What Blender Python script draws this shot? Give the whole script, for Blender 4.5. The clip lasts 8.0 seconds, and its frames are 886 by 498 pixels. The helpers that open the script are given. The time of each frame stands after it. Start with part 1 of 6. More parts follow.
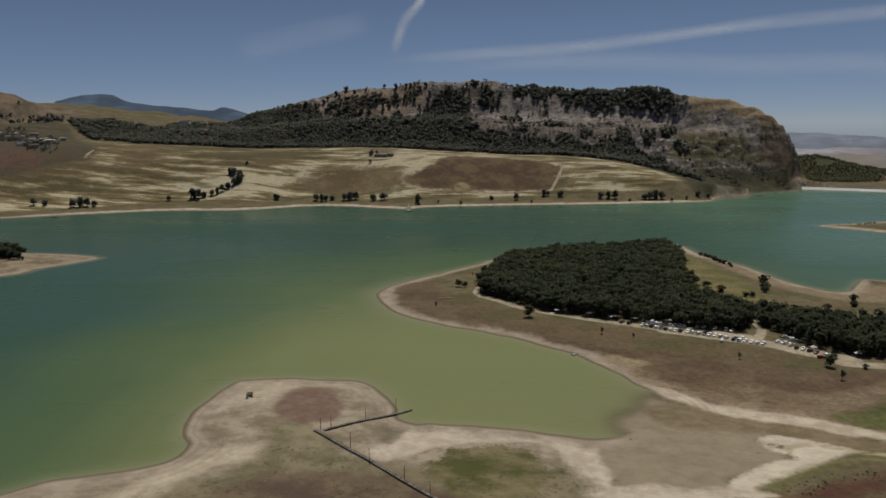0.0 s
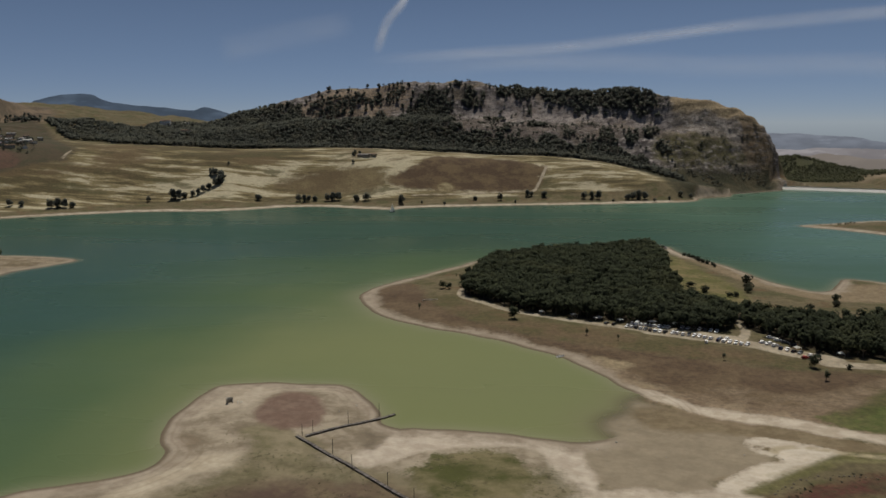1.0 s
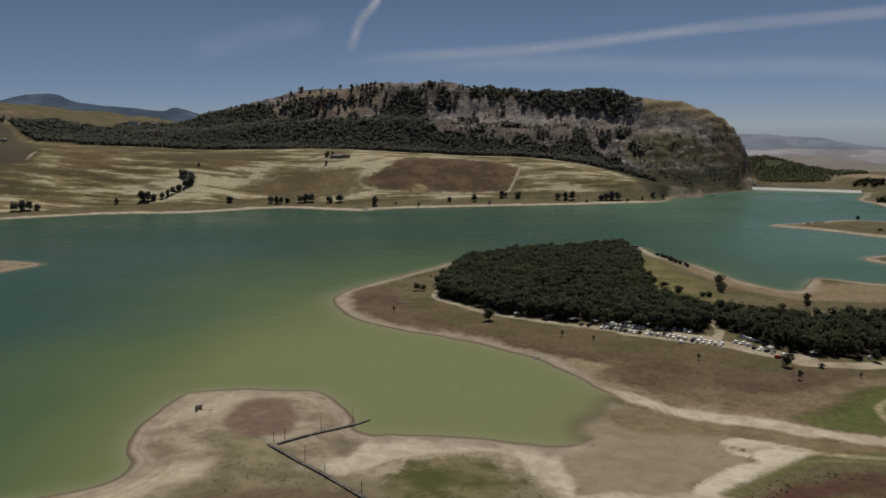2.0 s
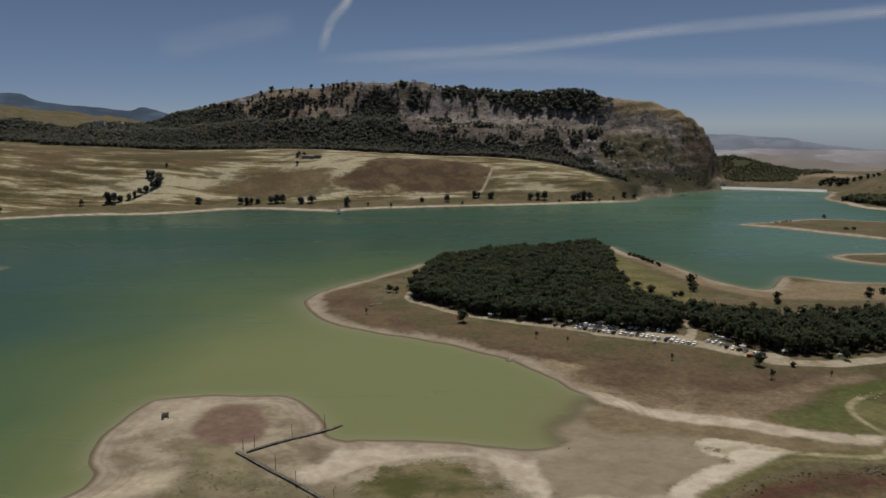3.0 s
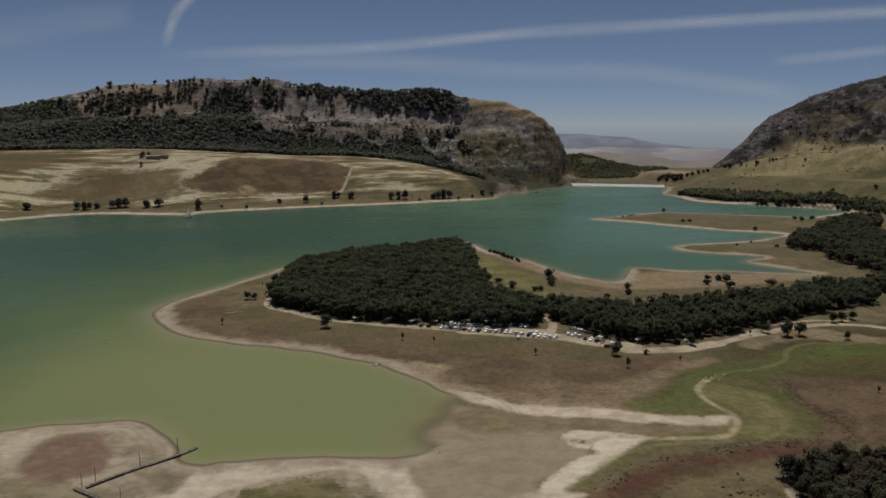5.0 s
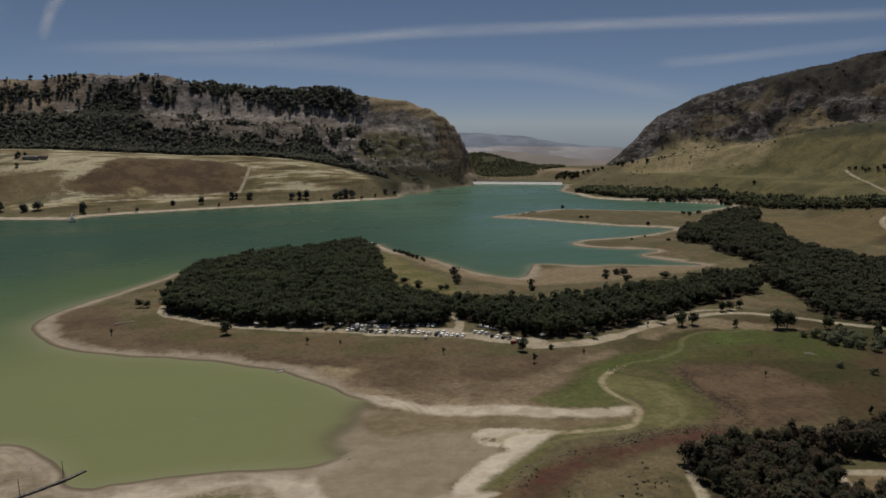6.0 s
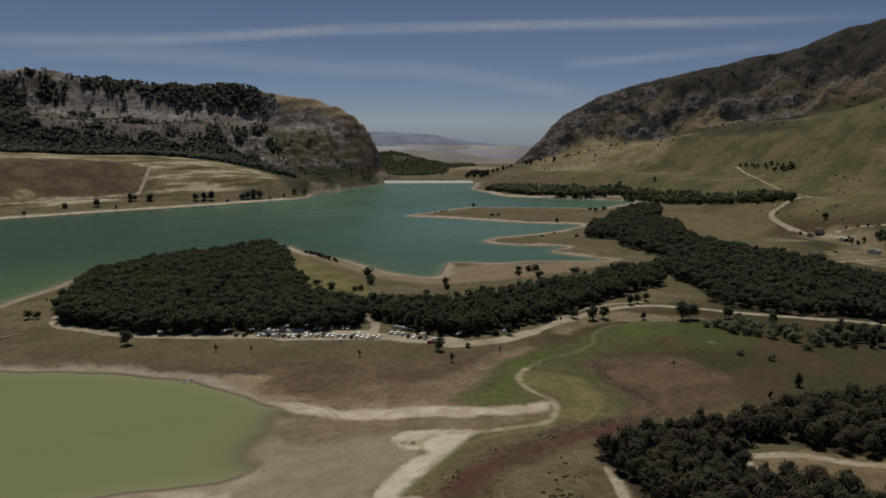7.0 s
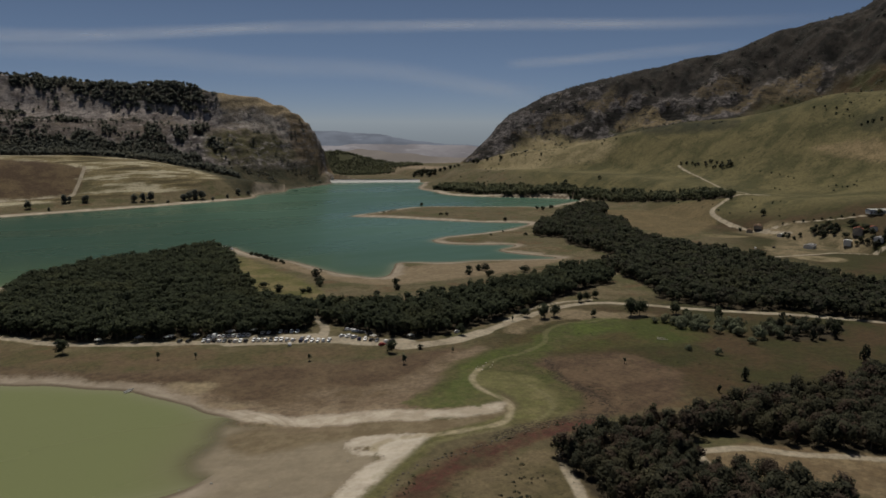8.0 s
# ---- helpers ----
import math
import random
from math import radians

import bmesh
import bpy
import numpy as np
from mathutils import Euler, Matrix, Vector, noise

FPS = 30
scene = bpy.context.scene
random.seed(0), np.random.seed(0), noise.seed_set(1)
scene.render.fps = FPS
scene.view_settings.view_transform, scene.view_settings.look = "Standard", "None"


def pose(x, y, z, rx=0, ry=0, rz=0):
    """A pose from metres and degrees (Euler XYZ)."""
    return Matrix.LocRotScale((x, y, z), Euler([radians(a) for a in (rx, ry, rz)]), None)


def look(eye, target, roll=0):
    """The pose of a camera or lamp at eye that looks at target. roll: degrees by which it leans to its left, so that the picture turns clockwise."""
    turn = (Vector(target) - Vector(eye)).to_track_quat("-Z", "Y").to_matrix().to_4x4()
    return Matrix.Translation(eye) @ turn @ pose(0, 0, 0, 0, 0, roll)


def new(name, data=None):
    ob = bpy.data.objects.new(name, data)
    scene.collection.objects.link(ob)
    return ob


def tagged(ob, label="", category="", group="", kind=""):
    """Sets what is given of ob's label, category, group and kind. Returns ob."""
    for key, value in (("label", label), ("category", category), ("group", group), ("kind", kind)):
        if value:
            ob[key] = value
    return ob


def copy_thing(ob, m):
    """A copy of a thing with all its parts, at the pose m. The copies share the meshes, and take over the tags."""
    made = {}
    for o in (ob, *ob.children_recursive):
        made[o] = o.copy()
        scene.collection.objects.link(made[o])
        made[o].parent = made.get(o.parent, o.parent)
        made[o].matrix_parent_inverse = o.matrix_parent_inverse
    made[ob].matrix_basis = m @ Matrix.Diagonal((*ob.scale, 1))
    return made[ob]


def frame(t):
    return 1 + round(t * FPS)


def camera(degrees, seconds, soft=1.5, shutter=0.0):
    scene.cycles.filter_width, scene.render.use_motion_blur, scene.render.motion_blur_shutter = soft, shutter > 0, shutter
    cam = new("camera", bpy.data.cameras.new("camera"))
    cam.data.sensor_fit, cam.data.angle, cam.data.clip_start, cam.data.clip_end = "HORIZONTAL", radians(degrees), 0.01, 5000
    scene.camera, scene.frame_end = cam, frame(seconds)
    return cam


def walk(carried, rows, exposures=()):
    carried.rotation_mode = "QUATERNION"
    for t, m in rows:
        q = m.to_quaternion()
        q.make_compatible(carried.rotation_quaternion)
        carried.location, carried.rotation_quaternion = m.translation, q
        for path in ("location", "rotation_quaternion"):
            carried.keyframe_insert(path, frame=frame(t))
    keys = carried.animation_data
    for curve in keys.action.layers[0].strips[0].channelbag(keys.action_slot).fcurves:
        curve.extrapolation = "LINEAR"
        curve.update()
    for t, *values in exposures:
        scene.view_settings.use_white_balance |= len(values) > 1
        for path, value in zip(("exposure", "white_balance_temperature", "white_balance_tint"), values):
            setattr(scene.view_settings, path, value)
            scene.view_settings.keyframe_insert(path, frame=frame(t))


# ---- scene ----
# The camera glides forward over the lake and turns to the right.
cam = camera(64.0, 8.0, soft=1.6)
PATH = [
    # seconds, east, north, up, yaw, pitch, roll
    (0.0, 0.00, 0.00, 120.00, 6.11, -10.00, -0.35),
    (0.5, -0.19, 2.13, 119.94, 5.45, -9.97, -0.34),
    (1.0, -0.35, 4.28, 119.87, 4.78, -9.98, -0.28),
    (1.5, -0.48, 6.46, 119.79, 4.04, -9.94, -0.25),
    (1.7, -0.52, 7.34, 119.75, 3.46, -9.93, -0.25),
    (2.8, -0.68, 12.26, 119.52, 0.95, -9.92, -0.22),
    (3.0, -0.69, 13.17, 119.47, 0.47, -9.92, -0.21),
    (3.5, -0.70, 15.46, 119.35, -0.19, -9.92, -0.21),
    (3.6, -0.70, 15.92, 119.32, -0.45, -9.93, -0.18),
    (3.7, -0.70, 16.38, 119.30, -1.20, -9.93, -0.15),
    (3.8, -0.70, 16.85, 119.27, -2.20, -9.94, -0.13),
    (3.9, -0.69, 17.31, 119.24, -3.15, -9.94, -0.10),
    (4.0, -0.69, 17.78, 119.21, -4.13, -9.95, -0.07),
    (4.1, -0.68, 18.25, 119.18, -5.03, -9.95, -0.07),
    (4.3, -0.66, 19.19, 119.12, -6.10, -9.96, -0.08),
    (4.5, -0.64, 20.13, 119.06, -6.82, -9.96, -0.08),
    (4.7, -0.61, 21.08, 119.00, -8.30, -9.97, -0.06),
    (5.8, -0.37, 26.36, 118.62, -17.28, -10.05, 0.08),
    (6.0, -0.31, 27.34, 118.54, -18.74, -10.06, 0.10),
    (6.5, -0.14, 29.80, 118.35, -22.36, -10.08, 0.15),
    (7.0, 0.06, 32.29, 118.14, -25.98, -10.13, 0.23),
    (7.5, 0.28, 34.80, 117.92, -29.30, -10.17, 0.26),
    (7.6, 0.33, 35.31, 117.87, -29.66, -10.17, 0.26),
    (7.7, 0.38, 35.81, 117.83, -30.03, -10.17, 0.27),
    (7.8, 0.43, 36.32, 117.78, -30.25, -10.16, 0.27),
    (8.0, 0.54, 37.34, 117.69, -30.31, -10.16, 0.28),
]
EXPOSURE = -0.59


def aim(yaw, pitch):
    a, b = radians(yaw), radians(pitch)
    return Vector((-math.sin(a) * math.cos(b), math.cos(a) * math.cos(b), math.sin(b)))


walk(cam, [(t, look((x, y, z), Vector((x, y, z)) + 50 * aim(yaw, pitch), roll)) for t, x, y, z, yaw, pitch, roll in PATH],
     exposures=[(0.0, EXPOSURE), (4.5, EXPOSURE - 0.05), (8.0, EXPOSURE - 0.2)])

# ---- light: high summer sun from ahead, clear sky ----
SUN_UP, SUN_EAST = 71.0, 12.0  # elevation, degrees east of the y axis
world = bpy.data.worlds.new("sky")
scene.world = world
world.use_nodes = True
wn = world.node_tree
sky = wn.nodes.new("ShaderNodeTexSky")
sky.sky_type, sky.sun_disc = "NISHITA", False
sky.sun_elevation, sky.sun_rotation = radians(SUN_UP), radians(SUN_EAST)
sky.altitude, sky.air_density, sky.dust_density, sky.ozone_density = 7000, 1.1, 0.5, 1.0
wn.nodes["Background"].inputs[1].default_value = 0.076
tint = wn.nodes.new("ShaderNodeMix")
tint.data_type, tint.blend_type = "RGBA", "MULTIPLY"
tint.inputs[0].default_value, tint.inputs[7].default_value = 1.0, (1.08, 1.0, 0.95, 1)
wn.links.new(sky.outputs[0], tint.inputs[6])
# summer haze: all round the horizon the sky is greyer and more lilac
where = wn.nodes.new("ShaderNodeTexCoord")
parts = wn.nodes.new("ShaderNodeSeparateXYZ")
low = wn.nodes.new("ShaderNodeMapRange")
low.interpolation_type = "SMOOTHSTEP"
low.inputs["From Min"].default_value, low.inputs["From Max"].default_value = -0.02, 0.16
haze = wn.nodes.new("ShaderNodeMix")
haze.data_type = "RGBA"
haze.inputs[6].default_value, haze.inputs[7].default_value = (0.73, 0.76, 0.90, 1), (1, 1, 1, 1)
dim = wn.nodes.new("ShaderNodeMix")
dim.data_type, dim.blend_type = "RGBA", "MULTIPLY"
dim.inputs[0].default_value = 1.0
wn.links.new(where.outputs["Generated"], parts.inputs[0])
wn.links.new(parts.outputs[2], low.inputs["Value"])
wn.links.new(low.outputs[0], haze.inputs[0])
wn.links.new(tint.outputs[2], dim.inputs[6])
wn.links.new(haze.outputs[2], dim.inputs[7])
wn.links.new(dim.outputs[2], wn.nodes["Background"].inputs[0])
sun = new("sun", bpy.data.lights.new("sun", "SUN"))
sun.data.energy, sun.data.angle, sun.data.color = 5.0, radians(0.53), (1.0, 0.94, 0.84)
sun_dir = Vector((math.sin(radians(SUN_EAST)) * math.cos(radians(SUN_UP)), math.cos(radians(SUN_EAST)) * math.cos(radians(SUN_UP)), math.sin(radians(SUN_UP))))
sun.matrix_world = look(sun_dir * 2000, (0, 0, 0))


# ---- numbers: noise, lines, areas ----
def lattice(ix, iy, seed):
    h = (ix.astype(np.int64) * 374761393 + iy.astype(np.int64) * 668265263 + seed * 1442695041) & 0x7FFFFFFF
    h = ((h ^ (h >> 13)) * 1274126177) & 0x7FFFFFFF
    return ((h ^ (h >> 16)) & 0xFFFF) / 65535.0


def vnoise(x, y, size, seed=0):
    """Smooth noise between -1 and 1."""
    u, v = x / size, y / size
    iu, iv = np.floor(u), np.floor(v)
    a, b = u - iu, v - iv
    a, b = a * a * (3 - 2 * a), b * b * (3 - 2 * b)
    n00, n10, n01, n11 = (lattice(iu + i, iv + j, seed) for i, j in ((0, 0), (1, 0), (0, 1), (1, 1)))
    return 2 * ((n00 * (1 - a) + n10 * a) * (1 - b) + (n01 * (1 - a) + n11 * a) * b) - 1


def fbm(x, y, size, octaves=4, seed=0, gain=0.5):
    total, amp = 0, 1.0
    for k in range(octaves):
        total = total + amp * vnoise(x + 37.1 * k, y - 17.3 * k, size / 2**k, seed + k)
        amp *= gain
    return total


def smooth(line, steps=4, closed=False):
    """A Catmull-Rom line through the given corners."""
    p = np.array(line, float)
    n = len(p)
    out = []
    for i in range(n if closed else n - 1):
        q = [p[(i + k) % n] if closed else p[min(max(i + k, 0), n - 1)] for k in (-1, 0, 1, 2)]
        for s in range(steps):
            t = s / steps
            out.append(0.5 * (2 * q[1] + (q[2] - q[0]) * t + (2 * q[0] - 5 * q[1] + 4 * q[2] - q[3]) * t**2 + (3 * q[1] - q[0] - 3 * q[2] + q[3]) * t**3))
    if not closed:
        out.append(p[-1])
    return np.array(out)


def line_dist(x, y, line, closed=False):
    """Distance to a line and, if it has heights, the height at its nearest point."""
    p = np.asarray(line, float)
    if closed:
        p = np.vstack([p, p[:1]])
    best = np.full(x.shape, 1e18)
    high = np.zeros(x.shape)
    for a, b in zip(p[:-1], p[1:]):
        d = b[:2] - a[:2]
        t = np.clip(((x - a[0]) * d[0] + (y - a[1]) * d[1]) / max(d @ d, 1e-9), 0, 1)
        dd = (x - a[0] - t * d[0]) ** 2 + (y - a[1] - t * d[1]) ** 2
        near = dd < best
        best = np.where(near, dd, best)
        if p.shape[1] > 2:
            high = np.where(near, a[2] + t * (b[2] - a[2]), high)
    return np.sqrt(best), high


def inside(x, y, area):
    p = np.asarray(area, float)
    hit = np.zeros(x.shape, bool)
    for a, b in zip(p, np.roll(p, -1, 0)):
        if a[1] == b[1]:
            continue
        hit ^= ((a[1] > y) != (b[1] > y)) & (x < (b[0] - a[0]) * (y - a[1]) / (b[1] - a[1]) + a[0])
    return hit


def area_dist(x, y, area):
    """Metres inside an area; outside they are negative."""
    d = line_dist(x, y, area, True)[0]
    return np.where(inside(x, y, area), d, -d)


def step(a, lo, hi):
    t = np.clip((a - lo) / (hi - lo), 0, 1)
    return t * t * (3 - 2 * t)


# ---- the plan: shores of the lake ----
NORTH = [(-1500, 640), (-900, 760), (-684, 866), (-626, 899), (-565, 934), (-497, 964), (-415, 969), (-365, 992), (-324, 1023), (-267, 1033), (-211, 1015), (-159, 1003), (-129, 1026), (-56, 1045), (28, 1064), (112, 1076), (198, 1096), (269, 1115), (300, 1133), (320, 1176), (372, 1206), (392, 1246), (440, 1276), (478, 1302)]
EAST = [(506, 1332), (516, 1352), (667, 1283), (640, 1215), (602, 1155), (599, 1098), (591, 1037), (610, 997), (661, 960), (715, 913), (738, 873), (684, 849), (627, 823), (606, 842), (549, 872), (479, 910), (429, 899), (387, 880), (353, 866), (351, 854), (390, 821), (427, 773), (467, 734), (506, 703)]
BAY = [(459, 677), (416, 668), (372, 666), (347, 651), (346, 632), (365, 611), (404, 590), (383, 579), (372, 568), (383, 543), (397, 517), (351, 533), (332, 541), (297, 549), (273, 565), (260, 561), (245, 535), (230, 520), (219, 526), (205, 550), (198, 581), (187, 620), (174, 642), (164, 679), (161, 708)]
POINT = [(140, 712), (100, 692), (34, 669), (-21, 625), (-37, 600), (-58, 570), (-78, 542), (-92, 519), (-100, 491), (-91, 464), (-78, 438), (-57, 420), (-39, 409), (-21, 402), (-11, 395), (2, 386), (14, 377), (26, 367), (31, 360), (42, 346), (50, 332), (55, 319), (62, 310), (67, 301), (67, 291), (59, 280), (46, 268)]
SOUTH = [(32, 262), (19, 264), (-3, 267), (-19, 269), (-33, 271), (-40, 268), (-48, 273), (-51, 284), (-59, 299), (-70, 312), (-84, 315), (-95, 315), (-112, 315), (-130, 311), (-134, 301), (-137, 282), (-135, 265), (-130, 250), (-123, 241), (-125, 228), (-141, 219), (-158, 212), (-164, 206), (-180, 190), (-260, 120), (-700, 160), (-1300, 300)]
ISLET = [(-384, 606), (-391, 579), (-409, 550), (-418, 522), (-520, 480), (-620, 560), (-560, 640), (-501, 634), (-472, 625), (-450, 624), (-417, 619)]
LAKE = smooth(NORTH + EAST + BAY + POINT + SOUTH, 3, True)
ISLE = smooth(ISLET, 3, True)

# ---- the plan: contour lines of the hills (east, north, height) ----
FIELD_TOP = [(-1400, 1050, 95), (-919, 1186, 95), (-781, 1221, 93), (-635, 1248, 86), (-491, 1290, 77), (-342, 1337, 75), (-235, 1350, 73), (-126, 1344, 68), (-19, 1330, 64), (83, 1307, 61), (179, 1277, 53), (249, 1235, 37), (312, 1190, 22), (398, 1238, 10)]
CLIFF_FOOT = [(-546, 1440, 105), (-422, 1471, 124), (-258, 1488, 126), (-80, 1488, 125), (91, 1457, 118), (248, 1408, 112), (330, 1372, 104)]
CREST = [(-679, 1613, 120), (-616, 1627, 137), (-541, 1612, 158), (-462, 1615, 180), (-382, 1615, 194), (-280, 1626, 204), (-152, 1633, 211), (-87, 1618, 213), (37, 1590, 196), (154, 1552, 182), (263, 1507, 177), (326, 1454, 171), (370, 1436, 166), (408, 1432, 159), (456, 1419, 140), (492, 1411, 111), (516, 1405, 69), (529, 1394, 22)]
WEST_BELT = [(-1176, 1363, 132), (-1069, 1385, 123), (-944, 1414, 131), (-867, 1462, 126), (-768, 1517, 121), (-734, 1556, 126), (-698, 1594, 115)]
WEST_HILL = [(-1441, 1527, 255), (-1332, 1558, 224), (-1216, 1588, 199), (-1180, 1614, 185), (-1143, 1641, 171), (-1087, 1619, 149)]
WEST_BACK = [(-1416, 2060, 188), (-1272, 2152, 175), (-1105, 2187, 155), (-931, 2212, 131)]
NORTH_BACK = [(-700, 2300, 70), (-300, 2300, 60), (100, 2100, 40), (400, 1800, 25), (530, 1500, 12), (540, 1390, 8)]
RISE_FOOT = [(700, 1290, 2), (635, 1206, 3), (630, 1100, 3), (640, 973, 4), (720, 880, 6), (720, 764, 8), (691, 661, 11), (670, 545, 16), (648, 435, 20), (640, 369, 22), (660, 200, 22), (700, 0, 25)]
RISE = [(759, 1214, 26), (797, 1065, 34), (827, 948, 35), (813, 808, 36), (796, 644, 30), (793, 562, 33), (771, 441, 39), (790, 200, 45)]
SCARP = [(786, 1256, 38), (825, 1193, 57), (899, 1111, 70), (963, 1026, 97), (1017, 941, 118), (1060, 857, 128), (1094, 776, 144), (1112, 712, 163), (1127, 645, 168), (1140, 552, 173), (1150, 300, 175)]
RIDGE = [(801, 1282, 33), (828, 1289, 65), (869, 1297, 99), (899, 1300, 130), (965, 1289, 162), (1025, 1267, 187), (1126, 1203, 222), (1220, 1134, 252), (1299, 1055, 270), (1369, 977, 307), (1422, 895, 334), (1453, 841, 356), (1496, 735, 381), (1530, 300, 400)]
RIDGE_BACK = [(810, 1400, 12), (1000, 1600, 20), (1500, 1700, 60), (2200, 1500, 150), (2400, 600, 200)]
HILLS_NORTH = [smooth([(x, y, 0) for x, y in NORTH], 1)] + [smooth(q, 3) for q in (FIELD_TOP, CLIFF_FOOT, CREST, WEST_BELT, WEST_HILL, WEST_BACK, NORTH_BACK)]
HILLS_EAST = [smooth(q, 3) for q in (RISE_FOOT, RISE, SCARP, RIDGE, RIDGE_BACK)]


def between(x, y, lines, power=2.2):
    """Height between contour lines."""
    top = low = 0
    for q in lines:
        d, h = line_dist(x, y, q)
        w = 1 / np.maximum(d, 0.5) ** power
        top, low = top + w * h, low + w
    return top / low


def lake_dist(x, y):
    """Metres from the waterline, on land positive."""
    wx = x + 1.3 * vnoise(x, y, 15, 5) + 0.25 * vnoise(x, y, 6, 6)
    wy = y + 1.3 * vnoise(x, y, 15, 7) + 0.25 * vnoise(x, y, 6, 8)
    d = -area_dist(wx, wy, LAKE)
    return np.maximum(d, area_dist(wx, wy, ISLE))


def ground_z(x, y, sd=None):
    x, y = np.asarray(x, float), np.asarray(y, float)
    sd = lake_dist(x, y) if sd is None else sd
    flat = 1 - 0.72 * (1 - step(x - 0.6 * (y - 250), 60, 130)) * (1 - step(y, 330, 380))
    land = 0.04 * np.clip(sd, 0, 3) + 4.4 * flat * (1 - np.exp(-np.maximum(sd, 0) / 50)) + 0.25 * fbm(x, y, 18, 3, 11) * step(sd, 2, 20)
    far = np.hypot(x, y)
    land = land + step(far, 1500, 4200) * 14 * fbm(x, y, 900, 3, 21)
    # the valley falls away beyond the dam
    land = land - 95 * step(y + 0.15 * np.abs(x - 700), 1720, 2150) * step(x, 380, 560)
    # hills beyond the north shore
    shore_y = np.interp(x, [p[0] for p in NORTH], [p[1] for p in NORTH])
    m = (y > shore_y - 5) & (x < 660) & (y < 3300)
    h = np.zeros(x.shape)
    if m.any():
        a, b = x[m], y[m]
        rough = (4.5 * fbm(a, b, 60, 5, 31, 0.62) - 5 * np.abs(vnoise(a, b, 30, 35)) + 1.5) * (1 - 0.75 * step(a, 280, 330) * (1 - step(line_dist(a, b, HILLS_NORTH[3])[0], 8, 40)))
        v = between(a, b, HILLS_NORTH)
        ledge = step(a, 40, 300) * step(v, 18, 50) * (1 - 0.6 * step(v, 130, 190))
        v = v + ledge * 3.4 * np.sin(2 * np.pi * (v + 6 * vnoise(a, b, 70, 37)) / 17) * (0.6 + 0.4 * vnoise(a, b, 40, 38))
        v = v + rough * step(v + 60 * step(a, 180, 320) * step(b, 1230, 1290), 70, 130) + 1.2 * fbm(a, b, 80, 3, 33) * step(v, 4, 30)
        h[m] = v * (1 - step(a, 532, 585)) * (1 - step(b, 2600, 3300))
    # hills to the east
    foot_x = np.interp(y, [p[1] for p in RISE_FOOT][::-1], [p[0] for p in RISE_FOOT][::-1])
    m = (x > foot_x) & (y < 2000)
    if m.any():
        a, b = x[m], y[m]
        v = between(a, b, HILLS_EAST)
        above = step(v - line_dist(a, b, HILLS_EAST[2])[1], 0, 25)
        calm = 0.22 + 0.88 * step(line_dist(a, b, HILLS_EAST[3])[0], 10, 90)
        v = v + above * calm * (15 * fbm(a, b, 90, 5, 41, 0.62) - 12 * np.abs(vnoise(a, b, 52, 47)) - 8 * np.abs(vnoise(a, b, 25, 48)) + 1) + 1.5 * fbm(a, b, 70, 3, 45)
        h[m] = np.maximum(h[m], v * step(a - foot_x[m], -20, 30) * (1 - step(b, 1450, 1850)))
    # a low green hill below the dam
    h = np.maximum(h, 44 * np.exp(-(((x - 640) / 85) ** 2) - ((y - 1650) / 80) ** 2) + 16 * np.exp(-(((x - 735) / 70) ** 2) - ((y - 1580) / 60) ** 2))
    under = -np.minimum(0.06 * np.maximum(-sd, 0), 6)
    return np.where(sd > 0, np.maximum(land, np.where(h > 0.05, h, -200)), under)


